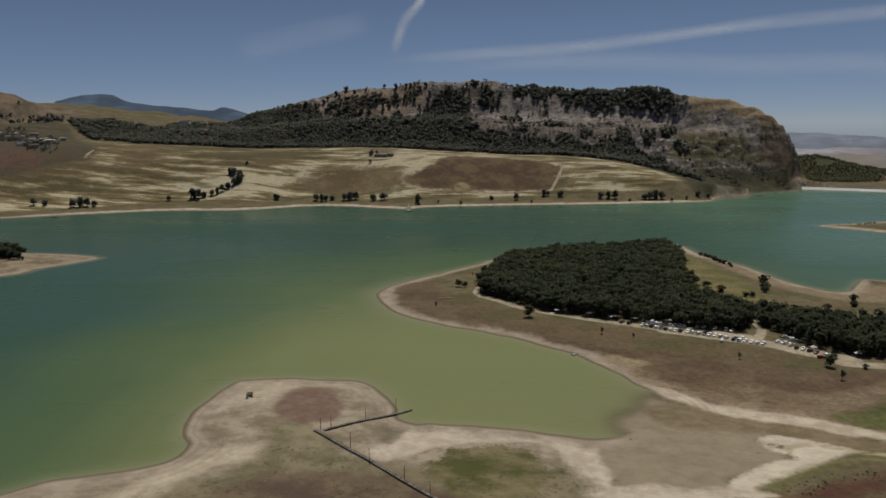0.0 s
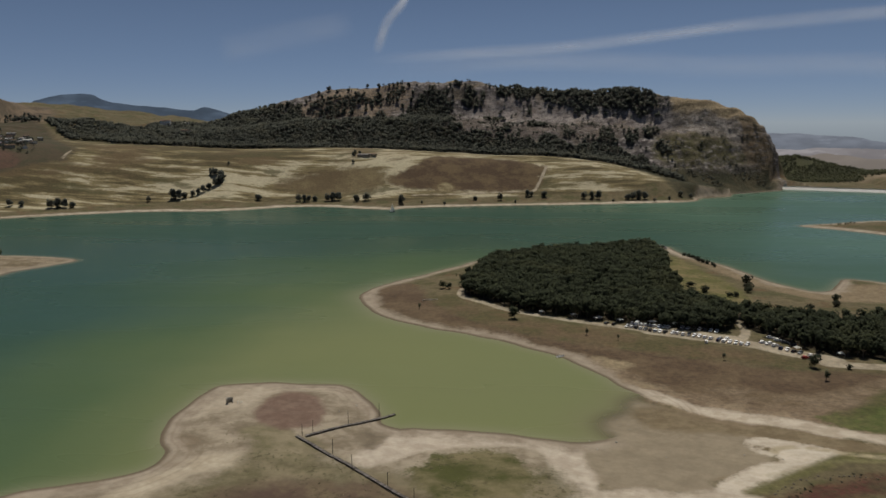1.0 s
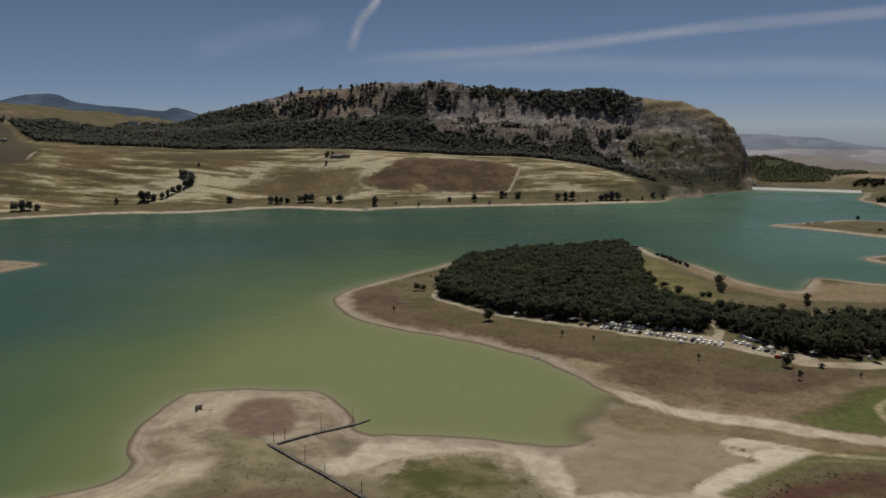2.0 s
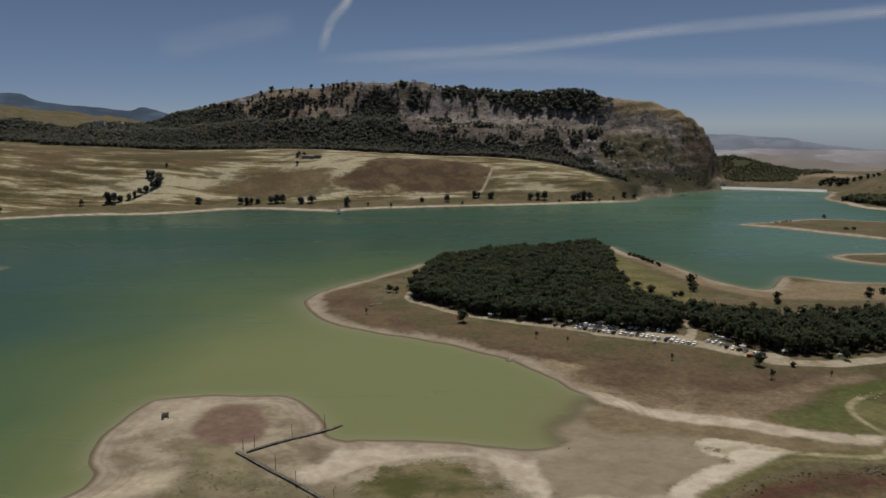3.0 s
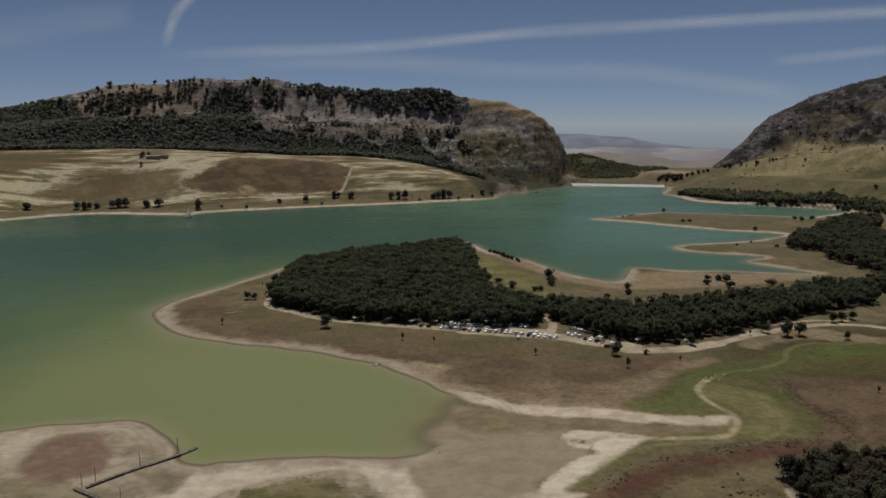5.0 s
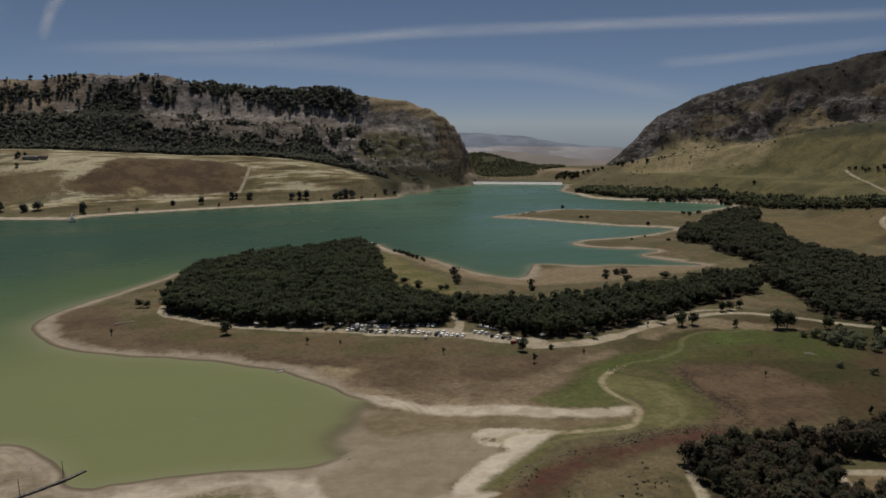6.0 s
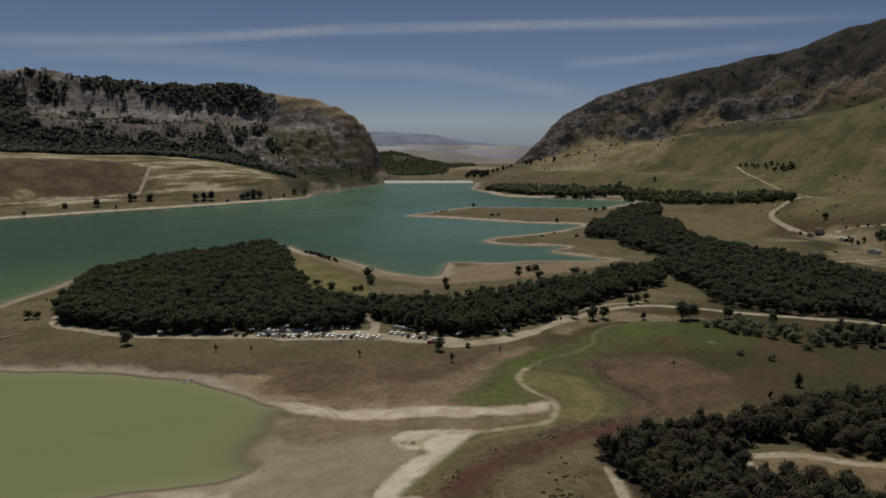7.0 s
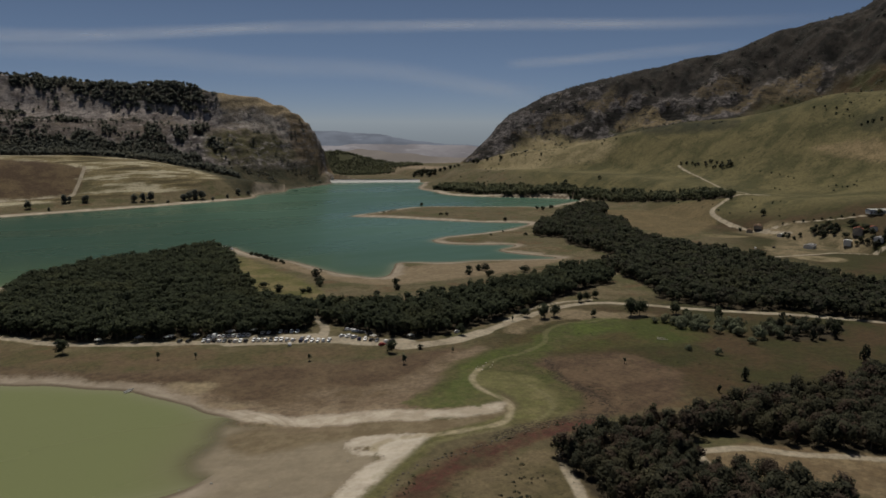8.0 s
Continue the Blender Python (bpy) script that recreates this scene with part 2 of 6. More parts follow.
# ---- materials ----
class Nodes:
    """Short words for shader nodes."""

    def __init__(self, name, rough=0.9):
        self.mat = bpy.data.materials.new(name)
        self.mat.use_nodes = True
        self.tree = self.mat.node_tree
        self.bsdf = self.tree.nodes["Principled BSDF"]
        self.bsdf.inputs["Roughness"].default_value = rough
        self.bsdf.inputs["Specular IOR Level"].default_value = 0.25
        self.geo = self.tree.nodes.new("ShaderNodeNewGeometry")

    def put(self, socket, value):
        if isinstance(value, bpy.types.NodeSocket):
            self.tree.links.new(value, socket)
        elif isinstance(value, tuple) and len(value) == 3 and socket.type == "RGBA":
            socket.default_value = (*value, 1)
        else:
            socket.default_value = value

    def math(self, op, a, b=0.0, clamp=False):
        n = self.tree.nodes.new("ShaderNodeMath")
        n.operation, n.use_clamp = op, clamp
        self.put(n.inputs[0], a), self.put(n.inputs[1], b)
        return n.outputs[0]

    def ramp(self, a, lo, hi, out=(0.0, 1.0)):
        n = self.tree.nodes.new("ShaderNodeMapRange")
        n.interpolation_type = "SMOOTHSTEP"
        for i, v in enumerate((a, lo, hi, *out)):
            self.put(n.inputs[i], v)
        return n.outputs[0]

    def noise(self, size, detail=4.0, stretch=(1, 1, 1), seed=0.0, rough=0.55, turn=0.0):
        m = self.tree.nodes.new("ShaderNodeMapping")
        m.inputs["Location"].default_value = (seed * 13.7, seed * 7.3, seed)
        m.inputs["Scale"].default_value = tuple(s / size for s in stretch)
        place = self.geo.outputs["Position"]
        if turn:
            t = self.tree.nodes.new("ShaderNodeMapping")
            t.inputs["Rotation"].default_value = (0, 0, radians(turn))
            self.tree.links.new(place, t.inputs[0])
            place = t.outputs[0]
        self.tree.links.new(place, m.inputs[0])
        n = self.tree.nodes.new("ShaderNodeTexNoise")
        n.inputs["Scale"].default_value, n.inputs["Detail"].default_value, n.inputs["Roughness"].default_value = 1.0, detail, rough
        self.tree.links.new(m.outputs[0], n.inputs["Vector"])
        return n.outputs[0]

    def attr(self, name):
        n = self.tree.nodes.new("ShaderNodeAttribute")
        n.attribute_name = name
        return n.outputs["Fac"]

    def mix(self, f, a, b, how="MIX"):
        n = self.tree.nodes.new("ShaderNodeMix")
        n.data_type, n.blend_type = "RGBA", how
        self.put(n.inputs[0], f), self.put(n.inputs[6], a), self.put(n.inputs[7], b)
        return n.outputs[2]

    def rand(self):
        return self.tree.nodes.new("ShaderNodeObjectInfo").outputs["Random"]

    def island(self):
        return self.geo.outputs["Random Per Island"]

    def bump(self, height, strength, metres):
        n = self.tree.nodes.new("ShaderNodeBump")
        n.inputs["Strength"].default_value, n.inputs["Distance"].default_value = strength, metres
        self.put(n.inputs["Height"], height)
        self.tree.links.new(n.outputs[0], self.bsdf.inputs["Normal"])

    def done(self, colour, rough=None):
        self.put(self.bsdf.inputs["Base Color"], colour)
        if rough is not None:
            self.put(self.bsdf.inputs["Roughness"], rough)
        return self.mat


def plain(name, a, b, size=1.0, rough=0.8, metal=0.0):
    """A surface of two close colours in worn patches at two scales."""
    n = Nodes(name, rough)
    n.bsdf.inputs["Metallic"].default_value = metal
    f = n.math("ADD", n.math("MULTIPLY", n.noise(size, 3), 0.6), n.math("MULTIPLY", n.noise(size / 7, 2), 0.4))
    return n.done(n.mix(n.ramp(f, 0.35, 0.65), a, b))


def hue(r, g, b, share=0.78):
    """A base colour from 8-bit values."""
    return tuple(share * (v / 255 / 12.92 if v < 11 else ((v / 255 + 0.055) / 1.055) ** 2.4) for v in (r, g, b))


# plan areas that differ in colour: name, outline, inner colour, second colour, blur in metres, noise in metres
ZONES = []


def zone(*about):
    ZONES.append(about)


zone("meadow", [(200, 330), (260, 352), (330, 360), (420, 330), (520, 300), (560, 420), (640, 560), (700, 700), (1200, 900), (1300, 300), (700, -100), (250, 60), (240, 180), (230, 260)], hue(62, 61, 32), hue(80, 65, 44), 22, 24)
zone("pink_slope", [(-450, 1548), (-433, 1562), (-390, 1588), (-295, 1604), (-208, 1598), (-216, 1553), (-309, 1537), (-404, 1535)], hue(152, 134, 114), hue(124, 109, 94), 12, 16)
zone("pale_face", [(-47, 1556), (1, 1552), (83, 1527), (140, 1506), (249, 1460), (319, 1424), (318, 1406), (193, 1455), (82, 1492), (-47, 1514)], hue(174, 164, 157), hue(106, 96, 92), 9, 13)
zone("mid_face", [(-160, 1532), (-34, 1502), (137, 1460), (297, 1408), (293, 1350), (180, 1359), (22, 1396), (-120, 1421)], hue(104, 93, 86), hue(76, 70, 64), 14, 14)
zone("grey_ledge", [(325, 1421), (360, 1404), (413, 1397), (452, 1386), (451, 1372), (394, 1362), (339, 1362), (312, 1408)], hue(162, 154, 146), hue(98, 91, 84), 7, 9)
zone("green_foot", [(225, 1232), (262, 1212), (285, 1150), (330, 1180), (372, 1212), (404, 1256), (440, 1280), (480, 1304), (500, 1330), (503, 1364), (441, 1337), (356, 1296), (299, 1269), (250, 1262)], hue(58, 58, 40), hue(78, 72, 52), 9, 12)
zone("olive_end", [(280, 1338), (347, 1350), (405, 1366), (425, 1359), (444, 1348), (383, 1319), (311, 1281), (270, 1295)], hue(96, 91, 60), hue(76, 73, 50), 10, 14)
zone("tan_end", [(331, 1454), (370, 1442), (408, 1440), (456, 1428), (494, 1414), (481, 1397), (444, 1393), (403, 1401), (350, 1408), (325, 1421)], hue(160, 143, 114), hue(138, 122, 98), 6, 8)
zone("brown_end", [(444, 1393), (480, 1397), (500, 1385), (512, 1385), (500, 1360), (460, 1346), (442, 1362)], hue(116, 99, 76), hue(94, 82, 64), 7, 10)
zone("hill_mottle", [(740, 460), (700, 640), (760, 760), (720, 920), (780, 1150), (900, 1090), (980, 960), (1080, 760), (1100, 600), (1000, 420)], hue(112, 104, 70), hue(80, 78, 48), 30, 24)
zone("plough", [(-184, 1135), (-141, 1121), (-52, 1129), (52, 1143), (62, 1178), (70, 1204), (-18, 1232), (-115, 1226), (-140, 1190)], hue(82, 66, 49), hue(106, 90, 66), 6, 14)
zone("old_plough", [(-300, 1168), (-215, 1175), (-186, 1140), (-205, 1112), (-322, 1106), (-363, 1121)], hue(98, 84, 60), hue(120, 107, 78), 14, 24)
zone("straw_knoll", [(-102, 1138), (-89, 1147), (-76, 1132), (-96, 1120)], hue(150, 138, 106), hue(110, 96, 70), 3, 5)
zone("west_mud", [(-250, 60), (-170, 190), (-140, 260), (-140, 305), (-110, 322), (-70, 318), (-40, 275), (30, 270), (34, 250), (36, 232), (20, 226), (20, 120)], hue(166, 154, 134), hue(128, 116, 97), 6, 9)
zone("bright_mud", [(-130, 196), (-126, 218), (-119, 227), (-112, 237), (-98, 243), (-93, 239), (-94, 232), (-107, 226), (-114, 216), (-116, 203)], hue(192, 180, 158), hue(176, 163, 141), 4, 4)
zone("pale_ring", [(-136, 272), (-136, 287), (-130, 308), (-112, 315), (-71, 312), (-61, 302), (-52, 287), (-61, 292), (-74, 303), (-96, 309), (-105, 296), (-109, 284), (-119, 280), (-126, 270)], hue(184, 172, 152), hue(164, 151, 131), 3, 4)
zone("bright_rise", [(-54, 240), (-46, 256), (-35, 271), (-18, 269), (12, 268), (30, 264), (32, 256), (30, 246), (34, 232), (33, 224), (47, 228), (59, 225), (70, 228), (77, 224), (82, 218), (28, 214), (20, 221), (18, 235), (16, 251), (4, 256), (-10, 254), (-27, 249), (-36, 243), (-48, 233)], hue(198, 186, 168), hue(180, 167, 149), 1.8, 4)
zone("wet_gully", [(-51, 283), (-41, 271), (-44, 261), (-48, 248), (-54, 256), (-53, 275)], hue(116, 105, 88), hue(132, 120, 101), 3, 5)
zone("scrub", [(-150, 165), (-104, 215), (-88, 246), (-78, 252), (-66, 243), (-50, 232), (-40, 232), (-25, 226), (10, 236), (22, 224), (30, 130), (-100, 120)], hue(104, 98, 72), hue(138, 127, 102), 8, 12)
zone("heath", [(-97, 200), (-91, 214), (-73, 222), (-53, 222), (-41, 222), (-28, 216), (-2, 210), (30, 200), (40, 150), (-90, 130)], hue(92, 75, 64), hue(116, 102, 80), 6, 10)
zone("flats", [(-98, 488), (-70, 440), (-30, 408), (10, 384), (34, 362), (52, 334), (66, 306), (100, 291), (140, 290), (168, 318), (190, 330), (165, 338), (112, 354), (56, 376), (-6, 412), (-42, 455), (-58, 500), (-78, 525)], hue(90, 74, 57), hue(108, 92, 71), 5, 12)
zone("back_flats", [(160, 700), (190, 590), (215, 520), (270, 540), (340, 520), (400, 510), (330, 480), (240, 480), (195, 510), (170, 600)], hue(126, 111, 88), hue(138, 123, 98), 6, 6)
zone("back_green", [(146, 450), (163, 470), (170, 520), (160, 600), (152, 650), (138, 600), (128, 560), (125, 500), (138, 455)], hue(92, 92, 50), hue(124, 112, 78), 6, 14)
zone("west_hill", [(-1500, 1400), (-1200, 1380), (-1000, 1300), (-925, 1400), (-1000, 1480), (-1060, 1640), (-1200, 1750), (-1500, 1750)], hue(122, 106, 88), hue(92, 82, 68), 14, 20)
zone("west_brown", [(-1500, 880), (-900, 950), (-778, 1000), (-747, 1030), (-720, 1058), (-694, 1077), (-693, 1100), (-705, 1135), (-760, 1180), (-851, 1296), (-934, 1380), (-1060, 1420), (-1500, 1450)], hue(84, 74, 58), hue(74, 72, 52), 8, 16)
zone("red_patch", [(-840, 1085), (-781, 1082), (-744, 1047), (-771, 1022), (-830, 1000), (-900, 1040)], hue(96, 74, 62), hue(84, 70, 56), 6, 8)
zone("islet_sand", [(-384, 606), (-391, 579), (-409, 550), (-418, 522), (-520, 480), (-620, 560), (-560, 640), (-501, 634), (-472, 625), (-450, 624), (-417, 619)], hue(150, 137, 116), hue(112, 100, 78), 5, 10)
zone("meadow_green", [(205, 318), (240, 332), (300, 332), (318, 308), (300, 280), (262, 292), (236, 300)], hue(72, 79, 36), hue(82, 74, 44), 8, 16)
zone("silt", [(60, 306), (45, 335), (0, 312), (-14, 274), (10, 267), (30, 264), (31, 258), (32, 246), (34, 230), (33, 224), (47, 227), (59, 224), (70, 227), (73, 233), (88, 240), (98, 249), (93, 262), (102, 267), (98, 272), (90, 282), (75, 294)], hue(150, 138, 117), hue(140, 128, 108), 3.0, 4)
zone("north_bank", [(48, 362), (66, 351), (56, 341), (62, 330), (74, 320), (85, 307), (91, 296), (101, 283), (98, 281), (77, 289), (73, 297), (67, 310), (57, 322), (52, 332), (49, 343), (46, 352)], hue(150, 135, 108), hue(140, 126, 100), 2.5, 4)
zone("upper_bank", [(94, 317), (100, 322), (111, 320), (124, 312), (147, 313), (161, 321), (181, 328), (195, 328), (187, 319), (169, 312), (147, 296), (131, 292), (114, 301), (101, 309)], hue(128, 112, 92), hue(106, 91, 70), 4, 7)
zone("track_bank", [(227, 352), (257, 364), (279, 364), (294, 351), (303, 341), (319, 327), (294, 332), (276, 340), (262, 349), (243, 346), (223, 338)], hue(132, 118, 94), hue(110, 98, 74), 3, 8)
zone("stream_bed", [(56, 296), (72, 297), (85, 288), (91, 285), (103, 280), (119, 273), (126, 265), (140, 259), (155, 257), (161, 260), (162, 264), (162, 271), (164, 272), (165, 264), (163, 258), (156, 253), (146, 253), (136, 252), (123, 255), (109, 262), (97, 268), (81, 273), (60, 276)], hue(118, 104, 80), hue(134, 120, 95), 3.2, 4)
zone("wash", [(30, 372), (52, 352), (64, 330), (80, 316), (100, 304), (125, 296), (150, 284), (160, 268), (140, 262), (112, 276), (87, 284), (68, 303), (50, 334), (36, 356)], hue(140, 124, 102), hue(116, 99, 80), 6, 14)
zone("pale_bank", [(60, 322), (73, 312), (82, 301), (97, 294), (115, 286), (129, 276), (140, 268), (155, 266), (161, 264), (160, 260), (154, 257), (141, 260), (127, 266), (112, 277), (95, 284), (80, 293), (70, 304), (57, 319)], hue(200, 188, 169), hue(176, 163, 143), 2.4, 4)
zone("pale_bar", [(93, 265), (100, 267), (109, 262), (123, 253), (118, 249), (109, 243), (96, 235), (82, 225), (72, 224), (74, 232), (84, 239), (94, 245), (99, 247), (94, 254), (91, 260), (99, 254), (99, 258), (93, 261)], hue(206, 195, 177), hue(192, 180, 161), 1.5, 4)
zone("under_bank", [(92, 214), (120, 222), (160, 224), (184, 226), (168, 205), (140, 180), (90, 170)], hue(92, 84, 58), hue(116, 103, 78), 5, 12)
zone("red_flat", [(88, 216), (105, 228), (120, 234), (132, 236), (139, 233), (150, 235), (163, 237), (176, 236), (186, 231), (176, 227), (155, 228), (142, 227), (127, 223), (117, 221), (106, 218), (97, 208)], hue(88, 54, 46), hue(84, 72, 52), 4.0, 8)
zone("brown_flat", [(187, 300), (202, 306), (215, 298), (233, 291), (250, 283), (252, 250), (222, 228), (195, 230), (182, 236), (183, 242), (192, 253), (196, 273), (192, 289)], hue(86, 70, 54), hue(106, 88, 68), 5, 10)
zone("green_edge", [(177, 299), (190, 292), (197, 273), (193, 255), (186, 245), (174, 241), (165, 241), (149, 244), (133, 245), (116, 243), (99, 232), (85, 223), (81, 226), (109, 244), (122, 252), (145, 251), (156, 248), (170, 245), (180, 252), (188, 266), (187, 280), (181, 292)], hue(96, 94, 58), hue(112, 106, 72), 2.5, 4)
zone("green_marsh", [(131, 285), (150, 296), (165, 312), (186, 320), (222, 324), (256, 340), (290, 334), (279, 316), (237, 312), (212, 302), (202, 292), (199, 272), (192, 250), (184, 244), (190, 268), (188, 284), (176, 300), (166, 296), (161, 283), (162, 268), (154, 267), (141, 272)], hue(78, 81, 43), hue(94, 88, 58), 4, 10)
zone("bright_green", [(127, 282), (141, 287), (152, 293), (169, 306), (180, 313), (167, 294), (162, 283), (162, 270), (154, 268), (140, 270)], hue(84, 92, 48), hue(100, 97, 62), 3, 14)
zone("lush_green", [(169, 306), (183, 316), (199, 319), (217, 318), (234, 330), (251, 337), (274, 338), (292, 333), (278, 318), (255, 318), (241, 325), (227, 316), (212, 308), (196, 310), (182, 307)], hue(82, 92, 42), hue(76, 78, 44), 4, 10)
zone("pale_swirl", [(171, 299), (182, 294), (190, 281), (186, 263), (179, 250), (167, 243), (155, 247), (144, 250), (154, 252), (164, 255), (168, 262), (168, 272), (164, 283), (164, 290)], hue(104, 102, 64), hue(118, 112, 76), 2, 3)
zone("grass_jetty", [(-100, 266), (-80, 262), (-70, 249), (-72, 238), (-83, 240), (-95, 251)], hue(112, 106, 78), hue(146, 135, 110), 4, 12)
zone("green_patch", [(-30, 226), (-25, 243), (-14, 250), (1, 250), (11, 238), (12, 224), (5, 214), (-11, 210), (-22, 214)], hue(78, 80, 42), hue(128, 118, 88), 3, 15)
zone("brown_mound", [(-103, 277), (-102, 294), (-95, 304), (-82, 298), (-75, 287), (-73, 271), (-81, 264), (-92, 266)], hue(116, 95, 82), hue(128, 108, 94), 2.5, 6)
zone("near_field", [(190, 186), (215, 188), (250, 160), (300, 120), (230, 110), (215, 150)], hue(110, 94, 70), hue(127, 111, 85), 3, 4)
zone("far_land", [(520, 1560), (640, 1480), (760, 1420), (800, 1330), (900, 1420), (1100, 1640), (1480, 1480), (1490, 1495), (300, 1495)], hue(150, 133, 112), hue(128, 116, 92), 30, 20)
zone("pale_yard", [(590, 451), (589, 431), (580, 405), (596, 387), (591, 371), (568, 378), (562, 404), (571, 429)], hue(150, 137, 108), hue(98, 90, 62), 3, 10)
zone("pale_strip", [(601, 529), (619, 512), (629, 493), (605, 501), (590, 517)], hue(136, 123, 94), hue(98, 90, 62), 3, 8)
zone("damp_mud", [(-131, 254), (-127, 256), (-117, 252), (-116, 242), (-122, 232), (-127, 226), (-141, 221), (-153, 215), (-162, 210), (-167, 207), (-165, 213), (-154, 219), (-139, 224), (-127, 231), (-126, 241)], hue(112, 98, 78), hue(138, 124, 104), 3, 4)
zone("dam_green", [(540, 1480), (620, 1450), (720, 1500), (760, 1560), (720, 1640), (640, 1740), (560, 1700)], hue(72, 73, 48), hue(62, 62, 42), 12, 10)
zone("green_verge", [(205, 346), (165, 351), (125, 368), (70, 396), (10, 428), (-20, 455), (-36, 480), (-44, 465), (-6, 416), (56, 380), (112, 358), (165, 343), (195, 338)], hue(88, 82, 54), hue(106, 90, 68), 6, 14)
zone("hill_tan", [(953, 641), (963, 549), (930, 529), (941, 585)], hue(146, 128, 96), hue(126, 112, 82), 8, 12)
zone("slope_tan", [(745, 1110), (787, 1238), (850, 1235), (916, 1222), (965, 1098), (909, 990), (849, 1045)], hue(150, 137, 104), hue(118, 109, 78), 16, 22)
zone("foot_scrub", [(1013, 1112), (1046, 1066), (1018, 960), (1004, 905), (1020, 831), (995, 800), (975, 857), (950, 944), (985, 1040)], hue(56, 57, 38), hue(82, 77, 52), 8, 18)
zone("slope_shrub", [(994, 610), (1010, 589), (1006, 560), (980, 556), (978, 590)], hue(62, 63, 40), hue(84, 80, 54), 7, 16)
zone("crag_tan", [(1018, 1190), (1037, 1176), (1069, 1172), (1080, 1160), (1051, 1150), (1020, 1158)], hue(118, 104, 80), hue(98, 88, 68), 5, 12)
zone("crag_step", [(938, 1232), (966, 1225), (998, 1194), (998, 1172), (964, 1190), (940, 1212)], hue(122, 108, 84), hue(100, 90, 70), 5, 12)
zone("crag_ledge", [(1030, 1116), (1053, 1108), (1092, 1066), (1090, 1000), (1060, 1000), (1048, 1041), (1026, 1068)], hue(130, 115, 86), hue(104, 94, 70), 5, 12)
zone("crag_terrace", [(1110, 1008), (1144, 953), (1195, 926), (1178, 906), (1132, 948)], hue(116, 102, 78), hue(94, 84, 64), 5, 12)
zone("crag_shelf", [(1150, 1034), (1177, 998), (1224, 966), (1218, 944), (1172, 970), (1150, 1000)], hue(112, 98, 76), hue(92, 82, 64), 5, 12)
zone("crag_slope", [(1194, 926), (1214, 922), (1250, 888), (1284, 864), (1273, 840), (1230, 844), (1204, 886)], hue(120, 105, 80), hue(96, 86, 66), 5, 12)
zone("ridge_scrub", [(1040, 1275), (1126, 1215), (1230, 1150), (1310, 1060), (1380, 980), (1430, 900), (1470, 840), (1540, 700), (1540, 300), (1280, 300), (1290, 760), (1290, 860), (1220, 930), (1230, 980), (1170, 1030), (1110, 1090), (1060, 1180)], hue(40, 38, 34), hue(66, 60, 54), 14, 12)
zone("brown_field", [(654, 738), (746, 640), (708, 607), (676, 575), (562, 528), (592, 629)], hue(104, 92, 64), hue(116, 101, 72), 6, 8)
zone("village_earth", [(640, 520), (676, 505), (668, 440), (650, 385), (610, 402), (560, 418), (600, 445), (640, 470)], hue(135, 121, 94), hue(92, 85, 60), 9, 9)
# woods
GROVE = [(-27, 484), (-13, 470), (5, 452), (30, 437), (49, 427), (71, 419), (91, 411), (112, 402), (126, 402), (134, 412), (144, 440), (135, 456), (122, 482), (125, 546), (142, 640), (140, 690), (100, 678), (40, 652), (-10, 612), (-20, 560), (-29, 520)]
BAND = [(141, 424), (142, 402), (148, 388), (154, 377), (168, 363), (190, 356), (212, 362), (236, 368), (265, 378), (290, 386), (330, 400), (358, 407), (388, 455), (342, 452), (286, 432), (258, 430), (209, 420), (174, 430), (146, 444)]
EAST_WOOD = [(446, 612), (475, 645), (500, 672), (561, 718), (632, 764), (674, 784), (690, 770), (640, 715), (601, 683), (580, 621), (536, 568), (526, 539), (518, 506), (512, 457), (520, 435), (530, 414), (516, 387), (516, 355), (506, 321), (515, 301), (520, 190), (470, 170), (440, 230), (424, 252), (409, 272), (399, 294), (370, 312), (357, 327), (354, 343), (349, 357), (366, 372), (374, 398), (386, 430), (388, 455), (412, 458), (435, 479), (440, 499), (443, 529), (443, 558), (460, 585)]
NEAR_WOOD = [(152, 220), (147, 205), (142, 188), (150, 168), (175, 148), (205, 136), (209, 147), (202, 162), (193, 178), (190, 188), (197, 203), (213, 197), (224, 182), (246, 161), (300, 121), (340, 190), (322, 202), (276, 210), (235, 212), (198, 213), (164, 221)]
SHORE_STRIP = [(610, 1112), (625, 1022), (662, 961), (730, 905), (727, 833), (740, 768), (736, 703), (739, 650), (750, 612), (762, 618), (758, 723), (762, 793), (760, 863), (750, 925), (690, 1000), (668, 1090), (652, 1150)]
MEADOW_WOOD = [(355, 284), (337, 265), (343, 254), (366, 244), (396, 258), (384, 266), (366, 276)]
# tracks and roads: corners, half width
TRACKS = []


def track(line, half):
    TRACKS.append((line, half))


track([(-27, 500), (-27, 479), (-13, 464), (5, 446), (30, 430), (49, 420), (71, 409), (103, 393), (125, 384), (144, 366), (164, 355), (185, 343), (206, 348), (232, 358), (265, 368), (293, 371), (312, 365), (326, 354), (339, 339), (356, 319), (374, 303), (392, 287), (419, 256), (470, 200)], 2.7)
track([(85, 402), (110, 390), (130, 380), (150, 366), (165, 357)], 5.5)
track([(126, 380), (134, 394), (138, 406), (140, 424), (144, 446)], 2.4)
track([(160, 352), (185, 345), (210, 350)], 4.5)
track([(84, 408), (108, 397), (126, 390)], 5.0)
track([(300, 110), (246, 156), (236, 164), (222, 175), (213, 185), (202, 190), (194, 192), (189, 183)], 1.9)
track([(154, 216), (147, 206), (143, 196), (138, 186), (135, 170)], 1.7)
track([(779, 582), (765, 612), (726, 613), (699, 599), (683, 574), (670, 545), (661, 516), (661, 496), (661, 471)], 2.6)
